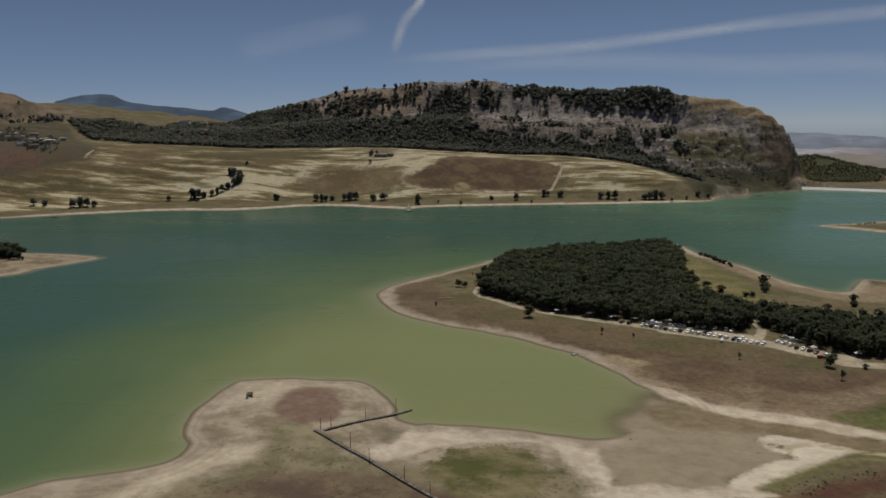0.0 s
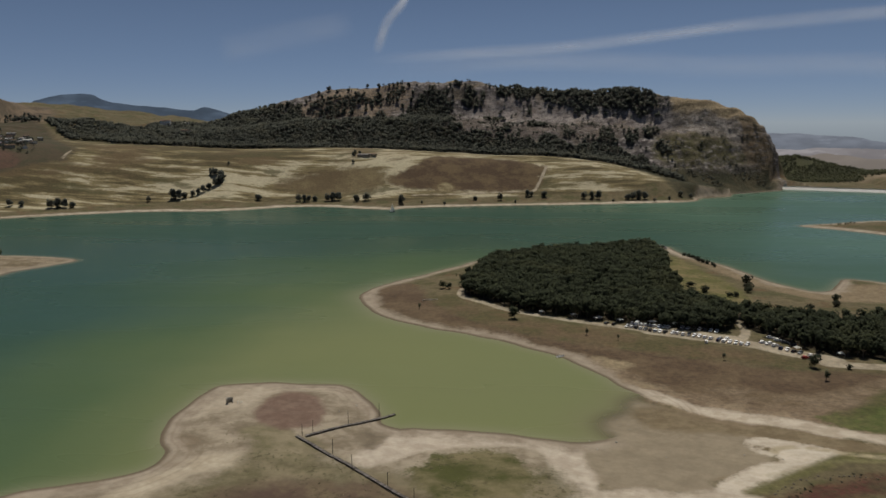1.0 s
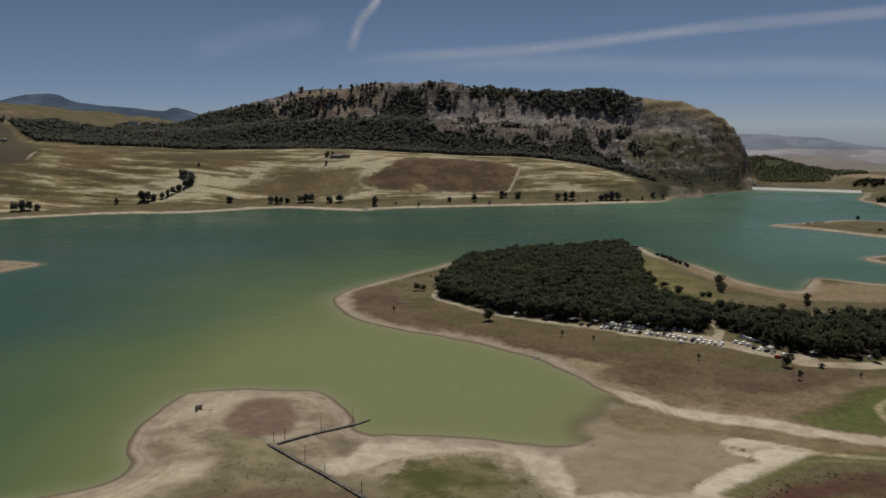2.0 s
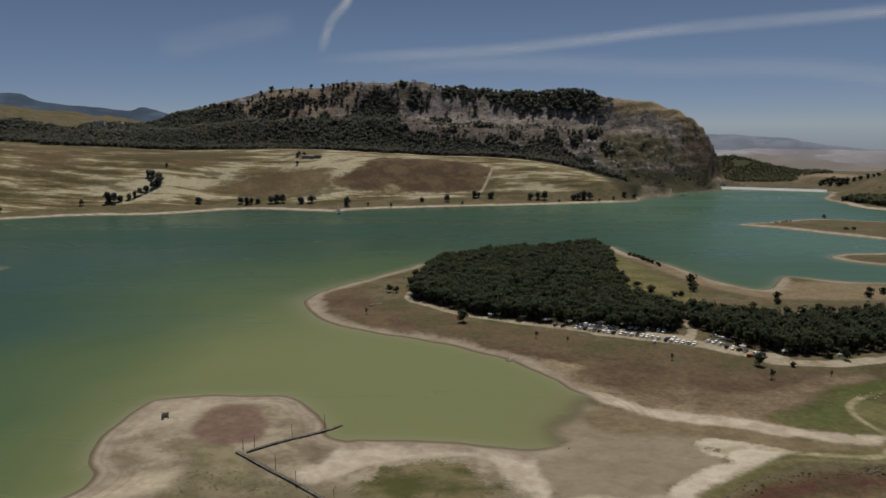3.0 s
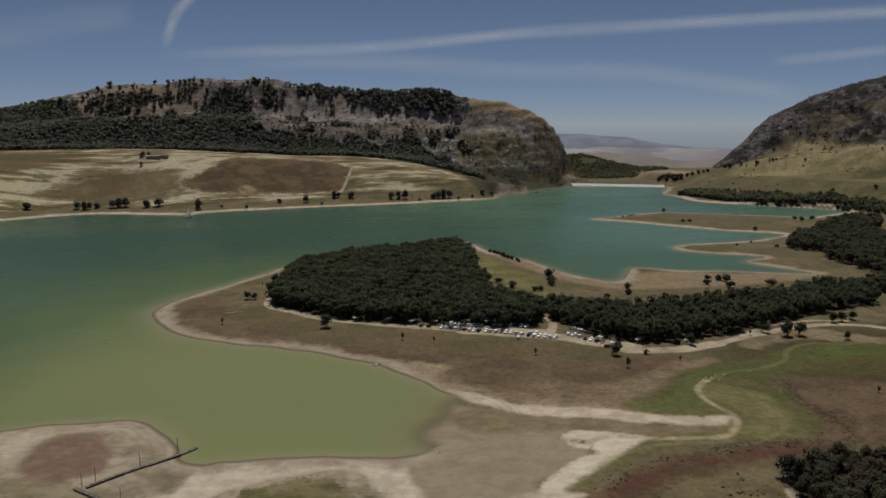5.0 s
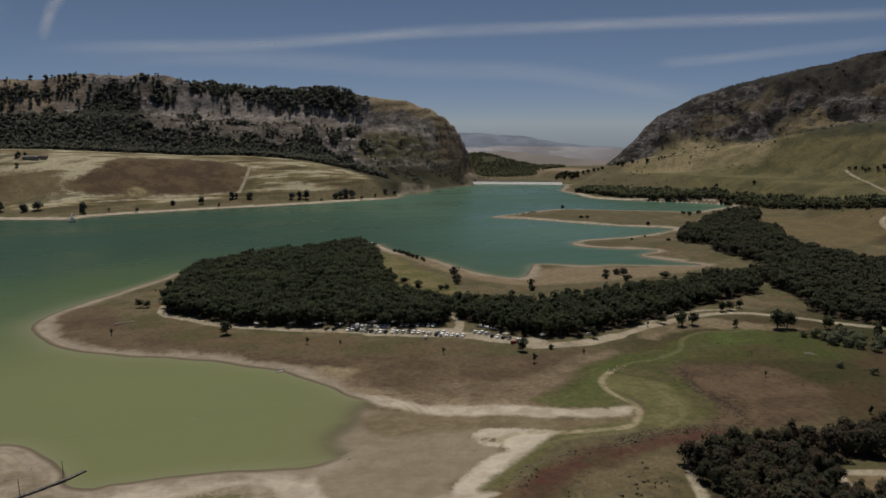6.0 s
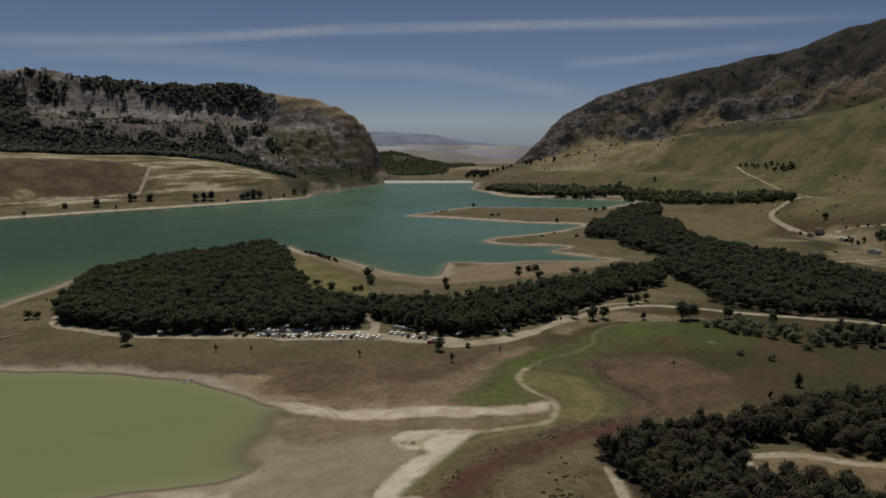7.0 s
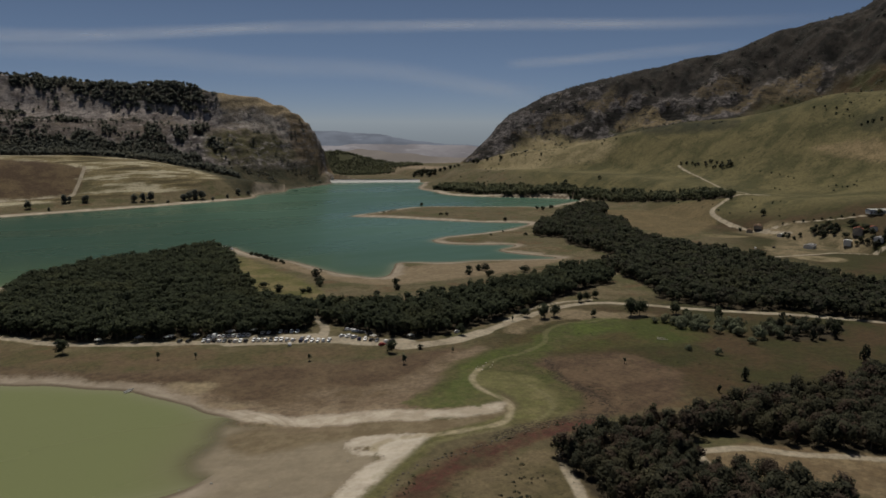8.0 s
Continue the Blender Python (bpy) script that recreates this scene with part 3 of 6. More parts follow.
track([(661, 508), (677, 483), (683, 462), (698, 437), (715, 410), (740, 370)], 2.0)
track([(540, 415), (557, 411), (580, 405), (615, 396), (646, 370), (670, 340)], 1.8)
track([(901, 833), (887, 804), (866, 758), (833, 706), (802, 658), (777, 609)], 1.8)
track([(74, 1208), (65, 1178), (56, 1153), (49, 1139), (20, 1136), (-51, 1121), (-139, 1101)], 2.2)
track([(-706, 1132), (-699, 1101), (-697, 1083)], 2.5)
track([(232, 362), (262, 376), (290, 380), (310, 376)], 1.5)
RILLS = [[(112, 257), (119, 254), (129, 250), (141, 248), (150, 247), (157, 252), (162, 258), (164, 264), (163, 272), (162, 280), (163, 287), (166, 294), (175, 302), (181, 305)], [(99, 254), (101, 257), (107, 258)]]
FAINT = [[(181, 305), (192, 310), (203, 310), (222, 316), (231, 323), (238, 332), (248, 338), (261, 341), (276, 336), (295, 337)], [(156, 240), (166, 243), (176, 249), (181, 258), (183, 268), (181, 277)], [(91, 236), (110, 244), (126, 246), (150, 243)]]
FURROWS = [(211, 297), (205, 284), (199, 271), (200, 262), (200, 253), (198, 242), (193, 233), (184, 234), (174, 238), (160, 240), (140, 238)]

g = Nodes("ground", 0.95)
fine, mid, broad = g.noise(1.2, 5, seed=1), g.noise(9, 5, seed=2), g.noise(70, 4, seed=3)
wob = g.math("SUBTRACT", g.math("ADD", g.math("MULTIPLY", mid, 0.7), g.math("MULTIPLY", fine, 0.3)), 0.5)
colour = g.mix(g.ramp(broad, 0.35, 0.65), hue(98, 90, 66), hue(112, 101, 76))
colour = g.mix(g.ramp(g.noise(34, 6, (1, 1.3, 1), 41, 0.65), 0.48, 0.6), colour, hue(86, 84, 54))
colour = g.mix(g.ramp(g.noise(26, 6, (1, 1.4, 1), 42, 0.65), 0.54, 0.64), colour, hue(104, 86, 62))
colour = g.mix(g.ramp(mid, 0.52, 0.68, (0.0, 0.6)), colour, hue(76, 72, 44))
# straw fields in long wind-drawn streaks
streak = g.math("ADD", g.noise(15, 6, (0.14, 1.0, 1.0), 4, 0.66, -8), g.math("MULTIPLY", g.math("SUBTRACT", g.noise(130, 5, (0.4, 1.0, 1.0), 44, 0.6, -22), 0.5), 0.8))
straw = g.mix(g.ramp(streak, 0.41, 0.49), hue(86, 77, 52), hue(126, 114, 82))
straw = g.mix(g.ramp(streak, 0.51, 0.59), straw, hue(182, 173, 146))
straw = g.mix(g.ramp(g.noise(150, 6, (0.5, 1, 1), 5, 0.65, -20), 0.54, 0.61, (0.0, 0.75)), straw, hue(102, 86, 62))
straw = g.mix(g.ramp(g.noise(40, 5, (0.5, 1.2, 1), 6, 0.6, -15), 0.56, 0.66, (0.0, 0.8)), straw, hue(88, 83, 55))
colour = g.mix(g.ramp(g.math("ADD", g.attr("field"), g.math("MULTIPLY", wob, 0.8)), 0.3, 0.7), colour, straw)
# limestone faces with scrub and dry grass
stone = g.mix(g.ramp(g.noise(14, 6, (1, 1, 2.2), 7, 0.7), 0.42, 0.68), hue(98, 91, 90), hue(186, 178, 172))
stone = g.mix(g.ramp(g.noise(4.5, 6, (1, 1, 0.5), 8, 0.7), 0.5, 0.68), stone, hue(78, 74, 74))
stone = g.mix(g.ramp(g.noise(48, 5, (1, 1, 1.3), 9), 0.50, 0.62), stone, hue(123, 112, 98))
stone = g.mix(g.ramp(g.noise(30, 6, (1, 1, 1.2), 10, 0.65), 0.52, 0.62, (0.0, 0.8)), stone, hue(70, 67, 63))
crag = g.mix(g.ramp(g.noise(11, 6, (1, 1, 1.6), 17, 0.7), 0.35, 0.7), hue(52, 49, 50), hue(142, 135, 132))
crag = g.mix(g.ramp(g.noise(4, 6, (1, 1, 0.5), 18, 0.7), 0.5, 0.68), crag, hue(40, 38, 36))
crag = g.mix(g.ramp(g.noise(42, 5, (1, 1, 1.3), 19), 0.60, 0.67, (0.0, 0.7)), crag, hue(112, 95, 70))
crag = g.mix(g.ramp(g.noise(38, 6, (1, 1, 1.1), 20, 0.62), 0.47, 0.54), crag, hue(38, 36, 33))
colour = g.mix(g.ramp(g.math("ADD", g.attr("crag"), g.math("MULTIPLY", wob, 0.9)), 0.35, 0.65), colour, crag)
colour = g.mix(g.ramp(g.math("ADD", g.attr("rock"), g.math("MULTIPLY", wob, 0.9)), 0.35, 0.65), colour, stone)
colour = g.mix(g.ramp(g.math("ADD", g.attr("dry_top"), g.math("MULTIPLY", wob, 0.9)), 0.35, 0.65), colour, g.mix(g.ramp(mid, 0.4, 0.65), hue(150, 134, 102), hue(126, 112, 82)))
colour = g.mix(g.ramp(g.math("ADD", g.attr("cover"), g.math("MULTIPLY", wob, 0.5)), 0.25, 0.6, (0.0, 0.85)), colour, g.mix(g.ramp(mid, 0.4, 0.6), hue(50, 50, 40), hue(66, 60, 50)))
bare = rank = 0.0
# areas broken by bare rock
BROKEN = ("pale_face", "mid_face", "pink_slope", "grey_ledge", "olive_end", "brown_end", "crag_tan", "crag_step", "crag_ledge", "crag_terrace", "crag_shelf", "crag_slope")
strata = g.ramp(g.noise(5, 4, (0.12, 0.12, 1.3), 62, 0.6), 0.48, 0.62, (0.0, 0.5))
colour = g.mix(g.math("MULTIPLY", strata, g.math("MAXIMUM", g.attr("rock"), g.attr("crag"))), colour, hue(74, 67, 62))
rocky = g.ramp(g.noise(13, 7, (1, 1, 2.6), 61, 0.72), 0.40, 0.54, (0.08, 0.95))
mottle, sway = {}, {}
for k in (4, 8, 14, 24):  # mottling and wavering edges at a few sizes, shared by all areas
    mottle[k] = g.ramp(g.noise(k * 2.2, 6, (1, 1.2, 1), 3 + k, 0.66), 0.40, 0.62)
    sway[k] = g.math("MULTIPLY", wob, 2.2 * k)
for name, outline, one, two, blur, wave in ZONES:
    k = min(mottle, key=lambda v: abs(v - wave))
    f = g.ramp(g.math("ADD", g.attr(name), sway[k]), -blur, blur)
    if name in BROKEN:
        f = g.math("MULTIPLY", f, rocky)
    colour = g.mix(f, colour, one)
    colour = g.mix(g.math("MULTIPLY", f, mottle[k]), colour, two)
    if name in ("west_mud", "bright_mud", "bright_rise", "wet_gully", "silt", "pale_bank", "pale_bar", "brown_mound", "pale_ring", "stream_bed"):
        bare = g.math("MAXIMUM", bare, f)
    if name in ("scrub", "heath", "under_bank", "red_flat", "green_patch", "brown_flat", "meadow", "hill_mottle"):
        rank = g.math("MAXIMUM", rank, f)
# tufts where weeds grow on the former lake bed
tuft = g.math("MULTIPLY", g.ramp(g.noise(1.6, 3, seed=24), 0.55, 0.64, (0.0, 0.6)), g.ramp(g.noise(15, 3, seed=25), 0.42, 0.6))
colour = g.mix(g.math("MULTIPLY", tuft, rank), colour, hue(66, 62, 42))
clump = g.math("MULTIPLY", g.ramp(g.noise(7, 5, seed=51, rough=0.65), 0.52, 0.6, (0.0, 0.55)), g.ramp(g.noise(60, 4, seed=52), 0.4, 0.6, (0.25, 1.0)))
colour = g.mix(g.math("MULTIPLY", clump, g.ramp(g.attr("hill_mottle"), -25, 10)), colour, hue(62, 62, 38))
# bare beach, silty lines of former water levels, and the wet rim
sd = g.attr("shore")
beach_w = g.math("ADD", g.math("MULTIPLY", g.noise(30, 4, seed=12), 24), g.ramp(g.attr("far_shore"), 0.0, 1.0, (-3.0, 5.0)))
f = g.math("MULTIPLY", g.ramp(g.math("SUBTRACT", sd, g.math("ADD", beach_w, g.math("MULTIPLY", wob, 18))), -5.0, 3.5, (1.0, 0.0)), g.math("MULTIPLY", g.ramp(sd, 60, 90, (1.0, 0.0)), g.attr("open_shore")))
bare = g.math("MAXIMUM", bare, f)
colour = g.mix(f, colour, g.mix(g.ramp(mid, 0.35, 0.7), g.mix(g.attr("far_shore"), hue(168, 156, 138), hue(196, 185, 166)), hue(146, 133, 115)))
lines = g.ramp(g.math("SINE", g.math("ADD", g.math("MULTIPLY", sd, 1.7), g.math("MULTIPLY", wob, 6))), 0.2, 0.9)
colour = g.mix(g.math("MULTIPLY", g.math("MULTIPLY", lines, g.ramp(broad, 0.4, 0.62, (0.02, 0.26))), g.ramp(sd, 10, 22, (1.0, 0.0))), colour, hue(122, 107, 86))
rill = g.math("ADD", g.attr("rill"), g.math("MULTIPLY", wob, 2.5))
colour = g.mix(g.math("MULTIPLY", g.ramp(rill, 0.4, 2.4, (0.85, 0.0)), g.ramp(g.noise(12, 3, seed=63), 0.35, 0.55, (0.45, 1.0))), colour, hue(170, 158, 130))
faint = g.math("ADD", g.attr("faint"), g.math("MULTIPLY", wob, 4.5))
colour = g.mix(g.ramp(faint, 0.4, 2.2, (0.34, 0.0)), colour, hue(136, 128, 96))
fr = g.math("ADD", g.attr("furrow"), g.math("MULTIPLY", wob, 4))
colour = g.mix(g.math("MULTIPLY", g.ramp(fr, 1, 4, (0.8, 0.0)), g.ramp(fine, 0.45, 0.55)), colour, hue(56, 48, 38))
wet = g.math("MULTIPLY", g.ramp(sd, -4.0, -1.0), g.math("MULTIPLY", g.ramp(g.math("ADD", sd, g.math("MULTIPLY", wob, 2.5)), 0.4, 3.2, (0.85, 0.0)), g.attr("open_shore")))
colour = g.mix(wet, colour, hue(98, 86, 68))
tr = g.math("ADD", g.attr("track"), g.math("MULTIPLY", wob, 2.0))
colour = g.mix(g.ramp(tr, -0.6, 0.9, (0.95, 0.0)), colour, g.mix(g.ramp(mid, 0.35, 0.7), hue(174, 163, 143), hue(152, 141, 121)))
colour = g.mix(g.ramp(g.math("ADD", g.attr("litter"), g.math("MULTIPLY", wob, 6)), -2, 3), colour, hue(66, 58, 42))
# grain, tufts and small stones
rough_f = g.ramp(bare, 0.0, 1.0, (0.55, 0.15))
flow = g.ramp(g.noise(7, 6, (0.22, 1.2, 1), 33, 0.62, 24), 0.36, 0.64)
colour = g.mix(g.math("MULTIPLY", bare, 0.18), colour, g.mix(flow, (0.36, 0.355, 0.35), (0.62, 0.62, 0.62)), "OVERLAY")
colour = g.mix(rough_f, colour, g.mix(g.ramp(g.noise(2.6, 6, seed=14, rough=0.7), 0.3, 0.7), (0.28, 0.28, 0.28), (0.73, 0.72, 0.70)), "OVERLAY")
craggy = g.math("MULTIPLY", g.math("MAXIMUM", g.attr("rock"), g.attr("crag")), g.math("MULTIPLY", g.noise(26, 8, (1, 1, 0.7), 16, 0.68), 9.0))
g.bump(g.math("ADD", craggy, g.math("MULTIPLY", g.math("ADD", g.noise(6, 6, seed=15, rough=0.7), g.math("MULTIPLY", fine, 0.15)), rough_f)), 0.5, 1.4)
GROUND = g.done(colour)

w = Nodes("lake_water", 0.12)
far_f = w.attr("deep")
shal = w.attr("shallow")
wn1 = w.math("ADD", w.math("MULTIPLY", w.noise(90, 4, (1, 0.6, 1), 1), 0.5), w.math("MULTIPLY", w.noise(260, 3, (0.35, 1.3, 1), 8, 0.5, -14), 0.5))
mixed = w.math("ADD", far_f, w.math("MULTIPLY", w.math("SUBTRACT", wn1, 0.5), 0.75))
body = w.mix(w.ramp(mixed, 0.0, 0.5), (0.164, 0.180, 0.080), (0.074, 0.112, 0.050))
body = w.mix(w.ramp(mixed, 0.35, 1.0), body, (0.036, 0.075, 0.053))
body = w.mix(w.attr("turq"), body, (0.084, 0.150, 0.106))
body = w.mix(w.ramp(w.math("ADD", shal, w.math("MULTIPLY", w.math("SUBTRACT", wn1, 0.5), 0.3)), 0.25, 1.0, (0.0, 0.7)), body, (0.230, 0.222, 0.145))
body = w.mix(w.attr("silty"), body, hue(131, 122, 98))
w.bsdf.inputs["Specular IOR Level"].default_value = 0.10
w.bsdf.inputs["IOR"].default_value = 1.33
w.put(w.bsdf.inputs["Alpha"], w.ramp(w.attr("silty"), 0.25, 0.95, (1.0, 0.04)))
w.bump(w.math("ADD", w.noise(2.2, 3, (1, 1.8, 1), 2), w.math("MULTIPLY", w.noise(14, 3, (1, 1.5, 1), 3), 1.5)), 0.12, 0.4)
WATER = w.done(body, w.ramp(w.noise(160, 4, (0.4, 1.4, 1), 5), 0.35, 0.65, (0.22, 0.38)))


def leaf_material(name, dark, light, odd=None):
    """Leaf clumps: matt, shaded as the rounded mass they form, letting a little sun through."""
    n = Nodes(name, 0.8)
    n.bsdf.inputs["Specular IOR Level"].default_value = 0.08
    c = n.mix(n.ramp(n.noise(2.2, 3, seed=2), 0.35, 0.65), dark, light)
    c = n.mix(n.ramp(n.noise(9, 3, seed=3), 0.4, 0.7, (0.0, 0.45)), c, tuple(0.7 * v for v in dark))
    c = n.mix(n.ramp(n.noise(30, 3, seed=5), 0.48, 0.66, (0.0, 0.5)), c, tuple(v * k for v, k in zip(light, (1.12, 1.02, 0.9))))
    if odd:
        c = n.mix(n.ramp(n.noise(7.5, 1, seed=9), 0.54, 0.60, (0.0, 0.75)), c, odd)
    mass = n.tree.nodes.new("ShaderNodeAttribute")
    mass.attribute_name = "mass"
    turn = n.tree.nodes.new("ShaderNodeVectorTransform")
    turn.vector_type, turn.convert_from, turn.convert_to = "NORMAL", "OBJECT", "WORLD"
    n.tree.links.new(mass.outputs["Vector"], turn.inputs[0])
    n.tree.links.new(turn.outputs[0], n.bsdf.inputs["Normal"])
    through_leaf = n.tree.nodes.new("ShaderNodeBsdfTranslucent")
    n.put(through_leaf.inputs["Color"], c)
    both = n.tree.nodes.new("ShaderNodeMixShader")
    both.inputs[0].default_value = 0.42
    n.tree.links.new(n.bsdf.outputs[0], both.inputs[1])
    n.tree.links.new(through_leaf.outputs[0], both.inputs[2])
    n.tree.links.new(both.outputs[0], n.tree.nodes["Material Output"].inputs[0])
    return n.done(c)


LEAF_GROVE = leaf_material("grove_leaves", (0.042, 0.051, 0.031), (0.060, 0.069, 0.040))
LEAF_WOOD = leaf_material("wood_leaves", (0.042, 0.049, 0.031), (0.061, 0.066, 0.041), (0.054, 0.051, 0.038))
LEAF_NEAR = leaf_material("near_wood_leaves", (0.050, 0.053, 0.036), (0.080, 0.078, 0.050), (0.092, 0.066, 0.050))
# paler and greyer than the nearer leaves: distance haze put into the colour
LEAF_HILL = leaf_material("hazed_hill_needles", (0.090, 0.096, 0.082), (0.112, 0.118, 0.096))
LEAF_DAM = leaf_material("valley_leaves", (0.070, 0.078, 0.046), (0.105, 0.112, 0.066))
LEAF_WEED = leaf_material("weed_leaves", (0.15, 0.145, 0.085), (0.22, 0.205, 0.13))
LEAF_BUSH = leaf_material("willow_leaves", (0.095, 0.108, 0.068), (0.150, 0.160, 0.104))
BARK = plain("bark", (0.075, 0.058, 0.042), (0.13, 0.105, 0.08), 0.8)


# ---- meshes from arrays ----
def raw_mesh(name, verts, faces, material, smooth_faces=False):
    """One mesh from arrays: vertices, and faces that all have as many corners."""
    me = bpy.data.meshes.new(name)
    verts, faces = np.asarray(verts, np.float32), np.asarray(faces, np.int32)
    k = faces.shape[1]
    me.vertices.add(len(verts))
    me.vertices.foreach_set("co", verts.ravel())
    me.loops.add(faces.size)
    me.loops.foreach_set("vertex_index", faces.ravel())
    me.polygons.add(len(faces))
    me.polygons.foreach_set("loop_start", np.arange(0, faces.size, k, dtype=np.int32))
    if smooth_faces:
        me.polygons.foreach_set("use_smooth", np.ones(len(faces), bool))
    me.update(calc_edges=True)
    me.materials.append(material)
    return me


def part(name, bm, material, parent, label=""):
    """Links a bmesh, or a finished mesh, as one mesh object under a thing or a part."""
    if isinstance(bm, bpy.types.Mesh):
        me = bm
    else:
        me = bpy.data.meshes.new(name)
        bmesh.ops.recalc_face_normals(bm, faces=bm.faces)
        bm.to_mesh(me)
        bm.free()
        me.materials.append(material)
    ob = new(name, me)
    ob.parent = parent
    return tagged(ob, label) if label else ob


def thing(name, label, category, group="", at=(0, 0, 0), turn=0.0):
    ob = new(name)
    ob.empty_display_size = 0.5
    ob.matrix_basis = pose(*at, 0, 0, turn)
    return tagged(ob, label, category, group)


def box(bm, size, at=(0, 0, 0), turn=0.0, bevel=0.0):
    made = bmesh.ops.create_cube(bm, size=1.0, matrix=Matrix.Translation(at) @ Matrix.Rotation(turn, 4, "Z") @ Matrix.Diagonal((*size, 1)))
    if bevel:
        edges = list({e for v in made["verts"] for e in v.link_edges})
        bmesh.ops.bevel(bm, geom=edges, offset=bevel, segments=1, affect="EDGES")
    return bm


def rod(bm, a, b, r1, r2=None, sides=8):
    a, b = Vector(a), Vector(b)
    m = Matrix.Translation((a + b) / 2) @ (b - a).to_track_quat("Z", "Y").to_matrix().to_4x4()
    bmesh.ops.create_cone(bm, cap_ends=True, segments=sides, radius1=r1, radius2=r1 if r2 is None else r2, depth=(b - a).length, matrix=m)
    return bm


# ---- ground ----
def spaced(stretches):
    out = [stretches[0][0]]
    for a, b, s in stretches:
        out += list(np.linspace(a, b, max(int((b - a) / s), 1) + 1)[1:])
    return np.array(out)


gx = spaced([(-4800, -1600, 160), (-1600, -700, 12), (-700, -180, 5), (-180, 340, 2.5), (340, 520, 3.5), (520, 780, 5), (780, 1400, 4), (1400, 1560, 8), (1560, 4800, 150)])
gy = spaced([(-2600, -300, 150), (-300, 140, 20), (140, 440, 2.2), (440, 740, 3.6), (740, 1250, 5), (1250, 1640, 3.6), (1640, 1680, 8), (1680, 2400, 24), (2400, 4800, 120)])
X, Y = np.meshgrid(gx, gy)
X, Y = X.ravel(), Y.ravel()
SD = lake_dist(X, Y)
Z = ground_z(X, Y, SD)
nx, ny = len(gx), len(gy)
corner = (np.arange(ny - 1)[:, None] * nx + np.arange(nx - 1)).ravel()
quads = np.stack([corner, corner + 1, corner + nx + 1, corner + nx], 1)
me = raw_mesh("ground", np.stack([X, Y, Z], 1), quads, GROUND, True)
ground = tagged(new("ground", me), "dry grassland, bare lake mud and limestone hills round a reservoir", "ground", kind="structure")


def field(mesh, name, values):
    mesh.attributes.new(name, "FLOAT", "POINT").data.foreach_set("value", np.asarray(values, np.float32))


field(me, "shore", np.clip(SD, -100, 200))
near = (np.abs(X) < 1500) & (Y < 1800) & (Y > -300)
for name, outline, *_ in ZONES:
    v = np.full(X.shape, -200.0)
    v[near] = area_dist(X[near], Y[near], smooth(outline, 3, True))
    if name == "far_land":  # all the dry country down the valley
        v = np.maximum(v, np.where((Y > 1650 + 0.2 * np.abs(X - 700)) & (X > 400), 60.0, -200.0))
    field(me, name, np.clip(v, -60, 60))
v = np.full(X.shape, 100.0)
for line, half in TRACKS:
    v[near] = np.minimum(v[near], line_dist(X[near], Y[near], smooth(line, 4))[0] - half)
field(me, "track", np.clip(v, -10, 60))
for name, lines in (("rill", RILLS), ("faint", FAINT), ("furrow", [FURROWS])):
    v = np.full(X.shape, 100.0)
    for line in lines:
        v[near] = np.minimum(v[near], line_dist(X[near], Y[near], smooth(line, 4))[0])
    field(me, name, np.clip(v, 0, 60))
v = np.full(X.shape, -100.0)
for outline in (GROVE, BAND, EAST_WOOD, NEAR_WOOD, SHORE_STRIP, MEADOW_WOOD):
    v[near] = np.maximum(v[near], area_dist(X[near], Y[near], outline))
INLET = [(56, 276), (67, 286), (69, 296)]
field(me, "open_shore", step(line_dist(X, Y, INLET)[0], 10, 26) * (1 - 0.85 * step(X, 370, 400) * (1 - step(X, 530, 560)) * step(Y, 1200, 1240)))
field(me, "far_shore", step(Y, 560, 760) * (0.45 + 0.55 * step(Y, 880, 960)) * (1 - step(X, 250, 300) * step(Y, 1080, 1130)))
field(me, "litter", np.clip(v, -40, 40))
shore_y = np.interp(X, [p[0] for p in NORTH], [p[1] for p in NORTH])
top_y = np.interp(X, [p[0] for p in FIELD_TOP], [p[1] for p in FIELD_TOP])
north_side = (Y > shore_y) & (X < 520)
field(me, "field", np.where(north_side & (X < 420), step(Y - shore_y, 40, 80) * (1 - step(Y - top_y, -10, 8)) * (1 - step(X, 200, 330)), 0) + np.where(north_side & (Y > 1700) & (X > -700), 0.8, 0))


BELT_TOP = [(-700, 1600), (-562, 1592), (-496, 1570), (-458, 1545), (-395, 1512), (-332, 1494), (-249, 1506), (-212, 1530), (-153, 1528), (-100, 1440), (-44, 1422), (22, 1391), (107, 1373), (190, 1357), (226, 1317), (278, 1268), (300, 1250)]
RIM_LOW = [(-60, 1572), (-42, 1566), (25, 1554), (84, 1526), (135, 1505), (196, 1482), (250, 1462), (320, 1424)]
# groups of trees on the rock face: east, north, half width, half height
FACE_WEST = [(-353, 1552, 28, 15), (-320, 1571, 18, 10), (-278, 1570, 13, 13), (-243, 1568, 9, 13), (-225, 1583, 10, 13), (-405, 1544, 13, 13), (-454, 1547, 15, 13), (-367, 1534, 17, 10), (-71, 1561, 15, 17), (-53, 1546, 15, 12), (-261, 1538, 17, 10), (-96, 1588, 8, 5), (-22, 1509, 24, 10), (0, 1419, 22, 9)]
FACE_EAST = [(53, 1527, 6, 17), (100, 1523, 10, 14), (152, 1505, 17, 14), (180, 1497, 12, 17), (218, 1479, 14, 12), (271, 1454, 16, 9), (311, 1434, 12, 12), (6, 1565, 15, 10), (67, 1447, 21, 11), (129, 1382, 15, 11), (193, 1375, 11, 15), (235, 1340, 11, 13), (288, 1316, 15, 15), (273, 1349, 13, 9), (86, 1384, 15, 7)]
